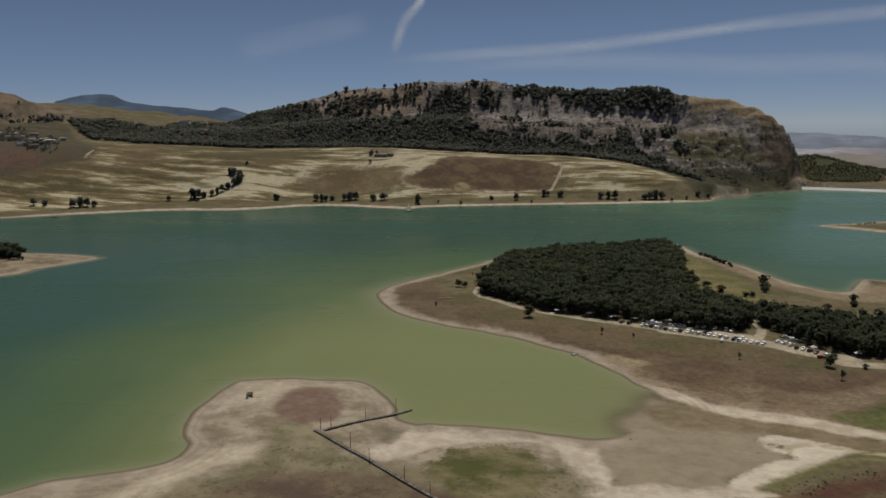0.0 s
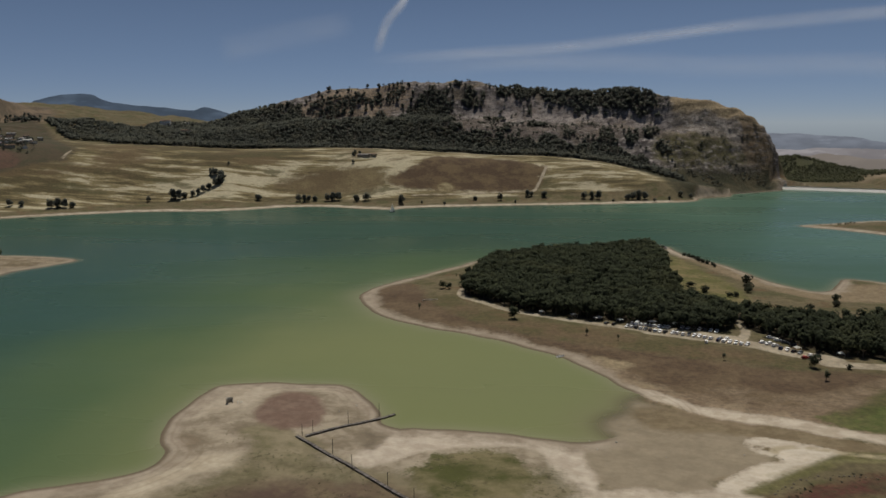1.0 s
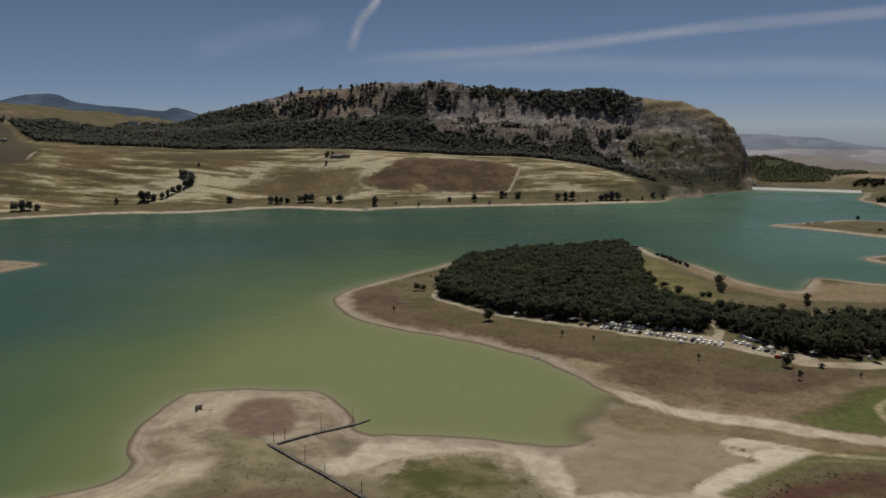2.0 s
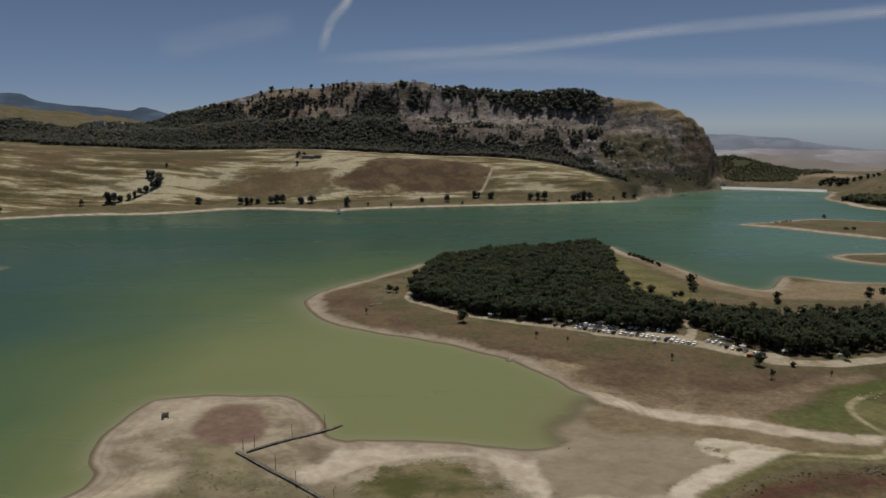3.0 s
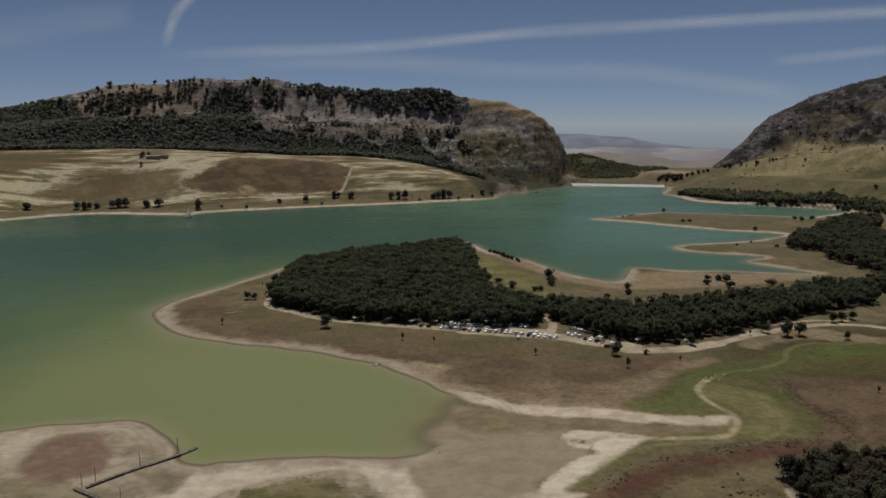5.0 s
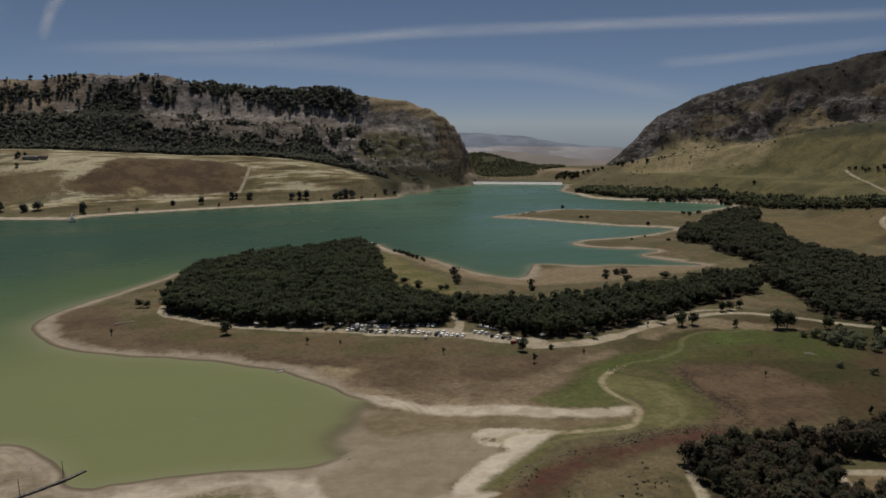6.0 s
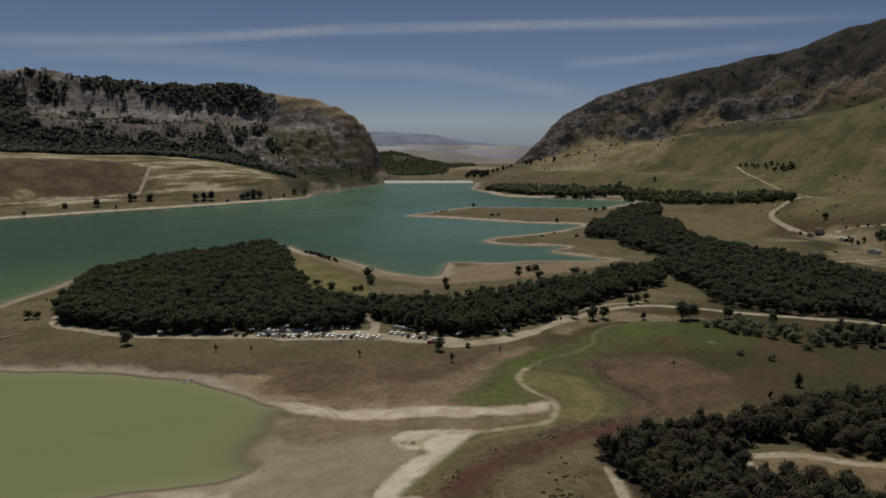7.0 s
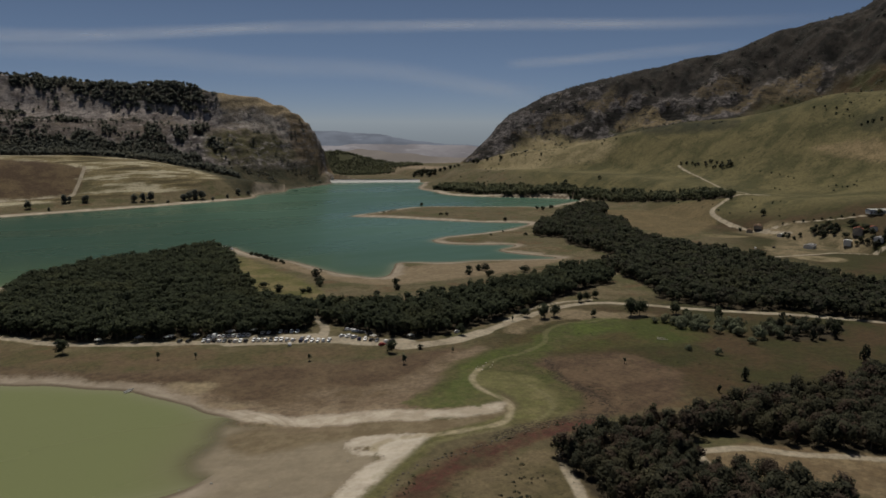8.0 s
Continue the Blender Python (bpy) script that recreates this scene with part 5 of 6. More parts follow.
plant([dict(name="islet_tree", label="dense dark tree on a bare islet", group="trees on the islet", shape=dict(LOW, wide=0.5), leaves=LEAF_GROVE, seed=270 + k) for k in range(3)],
      [(-474, 594, 14), (-463, 598, 12), (-485, 605, 14), (-492, 590, 13), (-480, 580, 13), (-500, 604, 12), (-468, 590, 11), (-460, 594, 9), (-478, 598, 14), (-488, 600, 15), (-470, 584, 12), (-455, 590, 6), (-496, 596, 14), (-460, 584, 12), (-452, 582, 10), (-446, 581, 8), (-473, 605, 15), (-461, 599, 13), (-455, 597, 11), (-441, 580, 4)], 11)
plant([dict(name="field_tree", label="dark round tree at the edge of straw fields", group="trees along the far shore", shape=dict(ROUND, low=0.02, wide=0.52, size=0.06), leaves=LEAF_HILL, seed=280 + k) for k in range(4)],
      [(-692, 946, 10), (-678, 951, 10), (-638, 957, 13), (-630, 960, 14), (-622, 964, 13), (-614, 968, 10), (-527, 1020, 9), (-494, 1033, 16), (-486, 1034, 15), (-479, 1040, 11), (-470, 1046, 10), (-463, 1052, 10), (-458, 1060, 11), (-452, 1069, 12), (-447, 1078, 13), (-442, 1087, 13), (-441, 1096, 13), (-447, 1103, 13), (-456, 1106, 12), (-464, 1106, 10), (-447, 1138, 6), (-372, 1058, 12), (-312, 1072, 11), (-302, 1066, 12), (-297, 1070, 10), (-288, 1076, 10), (-268, 1078, 12), (-261, 1079, 13), (-252, 1080, 13), (-222, 1070, 13)] + [(-206, 1071, 13), (-149, 1040, 15), (-85, 1050, 6), (-41, 1096, 8), (-2, 1100, 12), (40, 1120, 11), (46, 1122, 8), (66, 1122, 12), (127, 1119, 12), (139, 1120, 12), (149, 1121, 14), (196, 1124, 12), (203, 1125, 14), (212, 1126, 15), (222, 1128, 13), (281, 1152, 10), (-253, 1222, 8), (-256, 1216, 7), (-251, 1192, 6), (-246, 1224, 7), (-155, 1080, 5), (20, 1080, 5), (-120, 1060, 5), (170, 1108, 5), (235, 1118, 6), (260, 1132, 6), (300, 1160, 7)], 12)
plant([dict(name="crest_tree", label="dark pine standing alone on a dry hill crest", group="pines of the hill crest", shape=dict(ROUND, count=220, low=0.02, wide=0.42, size=0.09), leaves=LEAF_HILL, seed=310 + k) for k in range(4)],
      [(-452, 1537, 12), (-471, 1558, 13), (-430, 1562, 10), (-425, 1575, 9), (-406, 1583, 10), (-387, 1596, 12), (-367, 1592, 8), (-302, 1610, 9), (-274, 1598, 11), (-250, 1592, 10), (-241, 1596, 10), (-208, 1598, 12), (-196, 1580, 10), (-341, 1588, 9), (-312, 1561, 11), (-296, 1559, 9), (-283, 1562, 10), (-264, 1558, 9), (-229, 1566, 11), (-390, 1559, 10), (-396, 1570, 9), (-295, 1545, 10), (-324, 1544, 9), (-199, 1568, 11), (-216, 1556, 10), (-72, 1570, 11), (-96, 1584, 10), (-82, 1580, 9), (-115, 1588, 10), (-41, 1560, 10)], 15)
plant([dict(name="hill_tree", label="dark tree on a dry grassy hillside", group="trees on the east hillside", shape=dict(ROUND, low=0.08, wide=0.5), leaves=LEAF_WOOD, seed=290 + k) for k in range(3)],
      [(693, 527, 8), (658, 445, 8), (654, 434, 8), (662, 431, 8), (653, 411, 7), (649, 394, 7), (658, 389, 8), (709, 413, 7), (650, 522, 5), (649, 471, 5), (648, 465, 5), (648, 458, 5), (654, 457, 5), (907, 783, 5), (909, 759, 7), (912, 746, 8), (906, 752, 7), (906, 804, 5), (905, 820, 5), (903, 767, 6), (666, 428, 8), (668, 412, 7), (665, 400, 8), (662, 380, 8), (815, 1169, 5), (823, 1162, 4.5), (838, 1155, 4), (894, 1201, 4), (846, 1116, 5), (835, 1105, 4), (950, 1095, 3.5), (909, 1019, 4.5), (793, 1204, 4)] + [(920, 1025, 4), (927, 1002, 4), (935, 983, 3.5), (755, 935, 7), (784, 887, 7), (671, 440, 7), (675, 420, 8), (661, 449, 6), (666, 449, 6), (661, 441, 7), (666, 441, 6), (661, 434, 6), (664, 432, 7), (661, 426, 6), (665, 426, 7), (657, 440, 5), (656, 433, 6), (657, 425, 6), (648, 388, 6), (651, 385, 7), (648, 378, 6), (652, 376, 7), (645, 396, 5), (645, 380, 6), (653, 462, 4), (655, 469, 4), (657, 474, 4)], 13)

plant([dict(name="hillside_bush", label="low dark bush on a dry grassy hillside", group="bushes on the east hillside", category="bush", shape=LOW, leaves=LEAF_WOOD, seed=320 + k) for k in range(3)],
      [(675, 490, 2.5), (678, 480, 2.2), (680, 472, 2.8), (684, 463, 2.4), (688, 457, 2.6), (692, 450, 2.2), (698, 443, 2.5), (703, 434, 2.8), (900, 666, 2.6), (898, 651, 2.4), (893, 635, 2.2), (889, 624, 2.0), (903, 686, 1.8), (851, 625, 2.4), (846, 614, 2.0), (872, 555, 2.6), (868, 545, 2.4), (869, 539, 2.8), (899, 576, 2.0), (994, 575, 4), (992, 585, 4), (990, 591, 3.5), (987, 597, 3), (1019, 688, 3), (1022, 673, 3), (1020, 654, 3.5), (1017, 636, 3)], 16)
plant([dict(name="orchard_tree", label="dark round tree in a small hillside orchard", group="orchard trees", shape=dict(ROUND, low=0.02, wide=0.55), leaves=LEAF_WOOD, seed=330 + k) for k in range(3)],
      [(904, 830, 5), (908, 822, 4.5), (909, 812, 5), (908, 800, 5.5), (914, 791, 5), (918, 784, 6), (917, 772, 5), (917, 762, 5.5), (921, 753, 6), (916, 744, 6), (910, 749, 5), (907, 767, 5), (902, 800, 4)], 17)
plant([dict(name="dam_tree", label="dark round tree beside the end of a dam", group="trees by the dam", shape=dict(ROUND, low=0.0, wide=0.6, size=0.06), leaves=LEAF_WOOD, seed=300 + k) for k in range(3)],
      [(706, 1359, 10), (711, 1352, 11), (716, 1344, 11), (719, 1332, 12), (725, 1326, 10), (729, 1317, 11), (740, 1315, 8), (745, 1305, 8), (750, 1293, 8), (752, 1278, 7), (755, 1269, 7), (700, 1358, 9), (707, 1336, 10), (718, 1321, 9), (779, 1250, 8), (784, 1244, 9), (781, 1238, 9), (792, 1218, 6), (803, 1188, 7), (821, 1168, 5)], 14)


# ---- low growth on the former lake bed ----
def low_growth(name, label, areas, count, tall, leaves, seed, patchy=0.0):
    r = np.random.default_rng(seed)
    xs, ys = [], []
    for area in areas:
        p = np.array(area, float)
        a, b = r.uniform(p[:, 0].min(), p[:, 0].max(), count * 3), r.uniform(p[:, 1].min(), p[:, 1].max(), count * 3)
        k = inside(a, b, area) & (fbm(a, b, 11, 3, seed) + 0.35 * r.normal(size=a.size) > patchy)
        xs.append(a[k][:count])
        ys.append(b[k][:count])
    xs, ys = np.concatenate(xs), np.concatenate(ys)
    shape = dict(count=14, lobes=4, wide=1.3, low=0.0, high=1.0, size=0.42, lift=2.2)
    return bulk_trees(name, label, xs, ys, r.uniform(0.35, 1.0, xs.size) ** 1.5 * tall, shape, leaves, False)


low_growth("bank_scrub", "low green scrub on a dry reddish bank", [[(90, 205), (110, 216), (134, 222), (150, 224), (150, 205), (140, 190), (115, 185)], [(118, 198), (136, 218), (146, 214), (142, 200), (130, 192)]], 70, 0.7, LEAF_NEAR, 401, 0.2)
low_growth("old_bank_tufts", "dark tufts along an old lake bank", [[(84, 218), (104, 231), (120, 237), (140, 238), (165, 240), (186, 236), (186, 232), (165, 235), (140, 233), (120, 232), (104, 226), (88, 214)]], 300, 0.5, LEAF_WOOD, 402)
low_growth("mud_tufts", "weed tufts on dry lake mud near a jetty", [[(-112, 272), (-80, 264), (-64, 250), (-56, 232), (-90, 222), (-108, 246)], [(-60, 232), (-40, 236), (-20, 246), (6, 250), (16, 238), (14, 216), (-30, 210)], [(-110, 180), (-96, 218), (-60, 226), (-20, 214), (0, 200), (0, 170)]], 300, 0.30, LEAF_WEED, 403, 0.4)
low_growth("furrow_tufts", "dark clods and tufts along old drainage furrows", [[(192, 290), (204, 284), (210, 268), (208, 244), (196, 230), (180, 230), (178, 238), (190, 246), (194, 262)]], 260, 0.36, LEAF_WOOD, 404, 0.1)
low_growth("meadow_tufts", "dark rush tufts in a damp meadow", [[(205, 320), (300, 330), (330, 260), (300, 230), (250, 235), (235, 290)]], 300, 0.5, LEAF_DAM, 405, 0.35)


# ---- the jetty ----
gw = Nodes("weathered_boards", 0.85)
WOOD_GREY = gw.done(gw.mix(gw.ramp(gw.math("ADD", gw.math("MULTIPLY", gw.rand(), 0.6), gw.math("MULTIPLY", gw.noise(0.4, 4, (1, 1, 1), 3), 0.4)), 0.2, 0.8), (0.085, 0.075, 0.066), (0.17, 0.155, 0.14)))
WOOD_DARK = plain("tarred_timber", (0.022, 0.019, 0.016), (0.05, 0.042, 0.034), 1.0)
STEEL_RUST = plain("rusted_steel", (0.035, 0.030, 0.026), (0.06, 0.048, 0.04), 0.7, 0.7, 0.3)


def jetty():
    root = thing("jetty", "long weathered floating jetty stranded on dried mud", "jetty", at=(-77, 256, 0.0))
    for line in ([(-79, 257.5), (-26, 210), (-8, 194)], [(-75.5, 257.5), (-65, 266), (-52, 275), (-44, 282.5)]):
        p = smooth(line, 6) - (77 * -1, 256)
        run = np.r_[0, np.cumsum(np.linalg.norm(np.diff(p, axis=0), axis=1))]
        stops = np.linspace(0, run[-1], int(run[-1] / 6) + 1)
        q = np.stack([np.interp(stops, run, p[:, 0]), np.interp(stops, run, p[:, 1])], 1)
        for k, (s, e) in enumerate(zip(q[:-1], q[1:])):
            d = e - s
            length, turn = np.linalg.norm(d), math.atan2(d[1], d[0])
            c = (s + e) / 2
            dip = 0.30 + 0.06 * math.sin(1.7 * k) + max(float(ground_z([c[0] - 77], [c[1] + 256])[0]), -0.4)
            n = np.array([-d[1], d[0]]) / length
            deck = part("deck_section", box(bmesh.new(), (length - 0.12, 0.7, 0.08), (c[0], c[1], 0.20 + dip), turn, 0.01), WOOD_DARK, root, "dark bearers under the deck boards")
            board = bpy.data.meshes.new("board")
            bm = box(bmesh.new(), ((length - 0.1) / 10 - 0.04, 1.15, 0.06), bevel=0.01)
            bm.to_mesh(board)
            bm.free()
            board.materials.append(WOOD_GREY)
            for i in range(10):
                o = (i - 4.5) / 10 * (length - 0.1)
                ob = part("board", board, WOOD_GREY, deck)
                ob.matrix_basis = pose(c[0] + d[0] / length * o, c[1] + d[1] / length * o, 0.275 + dip + 0.012 * math.sin(5.3 * i + k), 0, 0, math.degrees(turn) + 0.8 * math.sin(3.1 * i + 2 * k))
            for side in (-1, 1):
                part("side_beam", box(bmesh.new(), (length - 0.05, 0.12, 0.24), (c[0] + n[0] * 0.64 * side, c[1] + n[1] * 0.64 * side, 0.16 + dip), turn, 0.02), WOOD_DARK, root, "dark timber side beam")
            part("float", box(bmesh.new(), (length * 0.7, 0.95, 0.5), (c[0], c[1], -0.05 + dip), turn, 0.08), WOOD_DARK, root, "dark float below the deck")
    return root


jetty()


def mooring_pole(x, y, tall, lean):
    z = float(ground_z([x], [y])[0])
    root = thing("mooring_pole", "thin rusted steel mooring pole beside the jetty", "pole", "mooring poles of the jetty", (x, y, max(z, -0.2)))
    part("shaft", rod(bmesh.new(), (0, 0, -0.6), (lean, 0.4 * lean, tall), 0.11, 0.09, 8), STEEL_RUST, root)
    part("cap", rod(bmesh.new(), (lean, 0.4 * lean, tall), (lean, 0.4 * lean, tall + 0.12), 0.14, 0.10, 8), STEEL_RUST, root)
    part("guide_ring", rod(bmesh.new(), (0, 0, 1.15), (0.02, 0, 1.3), 0.22, 0.22, 8), STEEL_RUST, root)


for k, (x, y) in enumerate([(-50.5, 280.5), (-61.5, 271), (-73.5, 261), (-77, 258.5), (-61.5, 244), (-51.5, 231), (-37.5, 222), (-27.5, 213)]):
    mooring_pole(x, y, (5.6, 5.4, 5.3, 4.6, 5.8, 6.0, 4.8, 4.2)[k], (0.05, -0.08, 0.1, 0.0, 0.06, -0.05, 0.04, 0.0)[k])

# ---- ruin, stones, logs and boats ----
CONCRETE = plain("old_concrete", (0.20, 0.19, 0.165), (0.34, 0.32, 0.28), 0.9)
STONE = plain("pale_limestone", (0.34, 0.31, 0.25), (0.50, 0.46, 0.38), 0.5)
WHITE_PAINT = plain("white_boat_paint", (0.70, 0.70, 0.68), (0.80, 0.80, 0.78), 0.8, 0.4)
HULL_DARK = plain("dark_hull", (0.03, 0.035, 0.04), (0.06, 0.06, 0.06), 0.6, 0.5)
SAIL = plain("sailcloth", (0.74, 0.73, 0.70), (0.82, 0.81, 0.79), 1.5, 0.8)
glow_through = SAIL.node_tree.nodes.new("ShaderNodeBsdfTranslucent")
glow_through.inputs["Color"].default_value = (0.86, 0.85, 0.82, 1)
cloth = SAIL.node_tree.nodes.new("ShaderNodeMixShader")
cloth.inputs[0].default_value = 0.6
SAIL.node_tree.links.new(SAIL.node_tree.nodes["Principled BSDF"].outputs[0], cloth.inputs[1])
SAIL.node_tree.links.new(glow_through.outputs[0], cloth.inputs[2])
SAIL.node_tree.links.new(cloth.outputs[0], SAIL.node_tree.nodes["Material Output"].inputs[0])
STUMP = plain("dark_mud_stone", (0.07, 0.06, 0.045), (0.13, 0.11, 0.085), 0.5)
LOG = plain("bleached_log", (0.36, 0.32, 0.25), (0.52, 0.47, 0.38), 0.5)


def ruin():
    x, y = -118, 289
    root = thing("ruin", "roofless dark concrete hut standing on pale mud", "ruin", at=(x, y, float(ground_z([x], [y])[0])), turn=12)
    for name, size, at in (("back_wall", (2.6, 0.3, 2.4), (0, 1.0, 1.0)), ("side_wall", (0.3, 1.8, 2.7), (-1.2, 0, 1.1)), ("broken_wall", (0.3, 1.5, 1.3), (1.2, 0.1, 0.45)), ("front_wall", (0.9, 0.3, 2.3), (-0.9, -1.0, 0.95))):
        part(name, box(bmesh.new(), size, at, 0, 0.05), CONCRETE, root)
    part("lintel", box(bmesh.new(), (1.6, 0.34, 0.3), (0.0, -1.0, 2.2), 0.1, 0.04), CONCRETE, root)


ruin()


def boulder(name, label, group, x, y, size, seed, material=STONE):
    r = random.Random(seed)
    bm = bmesh.new()
    bmesh.ops.create_icosphere(bm, subdivisions=2, radius=size)
    for v in bm.verts:
        n = noise.noise(v.co / size * 1.3 + Vector((seed, 0, 0)))
        v.co *= 1 + 0.35 * n
        v.co.z *= 0.6
    me = bpy.data.meshes.new(name)
    bm.to_mesh(me)
    bm.free()
    me.materials.append(material)
    ob = new(name, me)
    ob.matrix_basis = pose(x, y, float(ground_z([x], [y])[0]) + size * 0.15, 0, 0, r.uniform(0, 360))
    return tagged(ob, label, "rock", group)


for k in range(9):
    boulder("rubble_stone", "pale broken stone lying beside a ruin", "stones beside the ruin", -115.5 + 3.2 * random.random(), 288 + 2.6 * random.random(), 0.25 + 0.3 * random.random(), k)
for k, (x, y, s) in enumerate([(176, 300.5, 0.4), (179.4, 304.8, 0.5), (183, 308, 0.35), (174.5, 303.6, 0.3), (181.2, 301.6, 0.3), (177, 306, 0.35), (186.2, 306.4, 0.25), (183.6, 303.6, 0.3)]):
    boulder("pale_rock", "pale rock beside a marshy stream bed", "rocks by the stream", x, y, s, 20 + k)
for k, (x, y, s) in enumerate([(44, 262, 0.5), (36, 255, 0.35), (34, 263, 0.3), (60, 250, 0.3), (88, 252, 0.35), (100, 248, 0.3), (-62, 290, 0.35), (-68, 283, 0.4)]):
    boulder("mud_stone", "dark stone lying on silty mud", "stones on the mud", x, y, s, 40 + k, CONCRETE)
for k in range(60):
    t = k / 59
    x = 88 + 98 * t
    y = float(np.interp(x, [88, 99, 115, 131, 150, 168, 188], [222, 232, 234.5, 234, 236.5, 236, 233])) + random.uniform(-1.2, 1.6)
    boulder("bank_stone", "dark weathered stone in a row along an old lake bank", "stones along the old bank", x, y, 0.2 + 0.3 * random.random(), 60 + k, STUMP)


def log_thing(x1, y1, x2, y2, r0):
    z = float(ground_z([(x1 + x2) / 2], [(y1 + y2) / 2])[0])
    root = thing("fallen_log", "bleached bare log lying on dry ground", "log", "fallen logs", (x1, y1, z + r0 * 0.7))
    d = Vector((x2 - x1, y2 - y1, 0))
    part("stem", rod(bmesh.new(), (0, 0, 0), d, r0, r0 * 0.55, 8), LOG, root)
    side = Vector((-d.y, d.x, 0)).normalized()
    part("branch_stub", rod(bmesh.new(), d * 0.6, d * 0.68 + side * 0.9 + Vector((0, 0, 0.4)), r0 * 0.45, r0 * 0.2, 6), LOG, root)


log_thing(-53, 466.5, -43, 470, 0.4)
log_thing(282, 293, 286, 289, 0.3)
log_thing(284, 295, 287, 292, 0.22)


def hull_mesh(length, beam, depth, bm=None):
    """An open boat's hull: pointed bow, flat stern."""
    bm = bm or bmesh.new()
    rings = []
    for k in range(9):
        t = k / 8
        w = beam / 2 * (1 - max(0, (t - 0.45) / 0.55) ** 2.2) * (0.85 + 0.15 * min(t * 4, 1))
        rise = depth * 0.35 * max(0, t - 0.4) ** 2
        x = length * (t - 0.5)
        prof = [(-w, depth + rise), (-w * 0.9, depth * 0.4 + rise * 0.5), (-w * 0.4, 0.02 + rise * 0.6), (0, rise * 0.7), (w * 0.4, 0.02 + rise * 0.6), (w * 0.9, depth * 0.4 + rise * 0.5), (w, depth + rise)]
        rings.append([bm.verts.new((x, yy, zz)) for yy, zz in prof])
    for a, b in zip(rings[:-1], rings[1:]):
        for i in range(6):
            bm.faces.new((a[i], a[i + 1], b[i + 1], b[i]))
    bm.faces.new(rings[0])
    bmesh.ops.solidify(bm, geom=bm.faces[:], thickness=0.06)
    return bm


def rowing_boat(x, y, turn, label, paint, length=4.2):
    z = max(float(ground_z([x], [y])[0]), -0.12)
    root = thing("boat", label, "boat", at=(x, y, z), turn=turn)
    part("hull", hull_mesh(length, length * 0.36, 0.62), paint, root)
    for o in (-0.25, 0.12):
        part("thwart", box(bmesh.new(), (0.28, length * 0.31, 0.05), (o * length, 0, 0.42)), WOOD_GREY, root)
    part("floorboards", box(bmesh.new(), (length * 0.6, length * 0.2, 0.04), (-0.3, 0, 0.14)), paint, root)


rowing_boat(31, 363, 35, "small white rowing boat pulled up on the shore", WHITE_PAINT, 5.0)
rowing_boat(-616, 880, 10, "small dark boat moored near the far shore", HULL_DARK, 8.0)
rowing_boat(396, 1216, -20, "small dark boat afloat near the rocky shore", HULL_DARK, 7.0)


def sailing_boat(x, y):
    root = thing("sailing_boat", "small sailing boat with a raised white sail", "boat", at=(x, y, -0.25), turn=28)
    part("hull", hull_mesh(8.5, 2.7, 1.1), HULL_DARK, root, "dark hull")
    part("deck", box(bmesh.new(), (5.5, 2.0, 0.08), (-0.6, 0, 0.95), 0, 0.02), WHITE_PAINT, root)
    part("cabin", box(bmesh.new(), (2.2, 1.4, 0.6), (0.2, 0, 1.25), 0, 0.12), WHITE_PAINT, root)
    part("mast", rod(bmesh.new(), (0.6, 0, 0.8), (0.6, 0, 12.2), 0.09, 0.06), WHITE_PAINT, root)
    part("boom", rod(bmesh.new(), (0.6, 0, 1.9), (-3.2, 0.8, 1.9), 0.07), WHITE_PAINT, root)
    for name, pts in (("mainsail", [(0.5, 0, 2.0), (-3.0, 0.75, 2.0), (0.55, 0, 11.8)]), ("foresail", [(4.1, 0, 1.3), (0.9, -0.5, 1.6), (0.65, 0, 9.5)])):
        bm = bmesh.new()
        a, b, c = (Vector(p) for p in pts)
        n = 7
        grid = [[bm.verts.new(a.lerp(b, i / n * (1 - j / n)) + (c - a) * (j / n) + Vector((0, 0.5, 0)) * math.sin(math.pi * i / n) * math.sin(math.pi * j / n)) for i in range(n + 1)] for j in range(n)]
        tip = bm.verts.new(c)
        for j in range(n - 1):
            for i in range(n):
                bm.faces.new((grid[j][i], grid[j][i + 1], grid[j + 1][i + 1], grid[j + 1][i]))
        for i in range(n):
            bm.faces.new((grid[n - 1][i], grid[n - 1][i + 1], tip))
        bmesh.ops.solidify(bm, geom=bm.faces[:], thickness=0.03)
        part(name, bm, SAIL, root, "white sail")


sailing_boat(-152, 975)


# ---- cars ----
def paint(name, colour, metal=0.0):
    n = Nodes(name, 0.4)
    n.bsdf.inputs["Metallic"].default_value = metal
    n.bsdf.inputs["Coat Weight"].default_value = 0.25
    dust = n.ramp(n.noise(0.9, 4, seed=2), 0.45, 0.8, (0.0, 0.10))
    return n.done(n.mix(dust, colour, (0.33, 0.29, 0.22)))


PAINTS = {"white": paint("white_car_paint", (0.92, 0.91, 0.89)), "silver": paint("silver_car_paint", (0.52, 0.53, 0.54), 0.5), "black": paint("black_car_paint", (0.018, 0.018, 0.02)),
          "blue": paint("blue_car_paint", (0.02, 0.032, 0.085)), "grey": paint("grey_car_paint", (0.10, 0.105, 0.11), 0.3), "red": paint("red_car_paint", (0.30, 0.025, 0.02))}
TYRE = plain("tyre_rubber", (0.012, 0.012, 0.012), (0.03, 0.029, 0.027), 0.3)
RIM = plain("alloy_rim", (0.42, 0.42, 0.42), (0.55, 0.55, 0.55), 0.2, 0.35, 0.8)
gl = Nodes("car_glass", 0.06)
gl.bsdf.inputs["Specular IOR Level"].default_value = 0.6
CAR_GLASS = gl.done(gl.mix(gl.ramp(gl.noise(0.8, 2), 0.3, 0.7), (0.012, 0.015, 0.017), (0.03, 0.034, 0.036)))
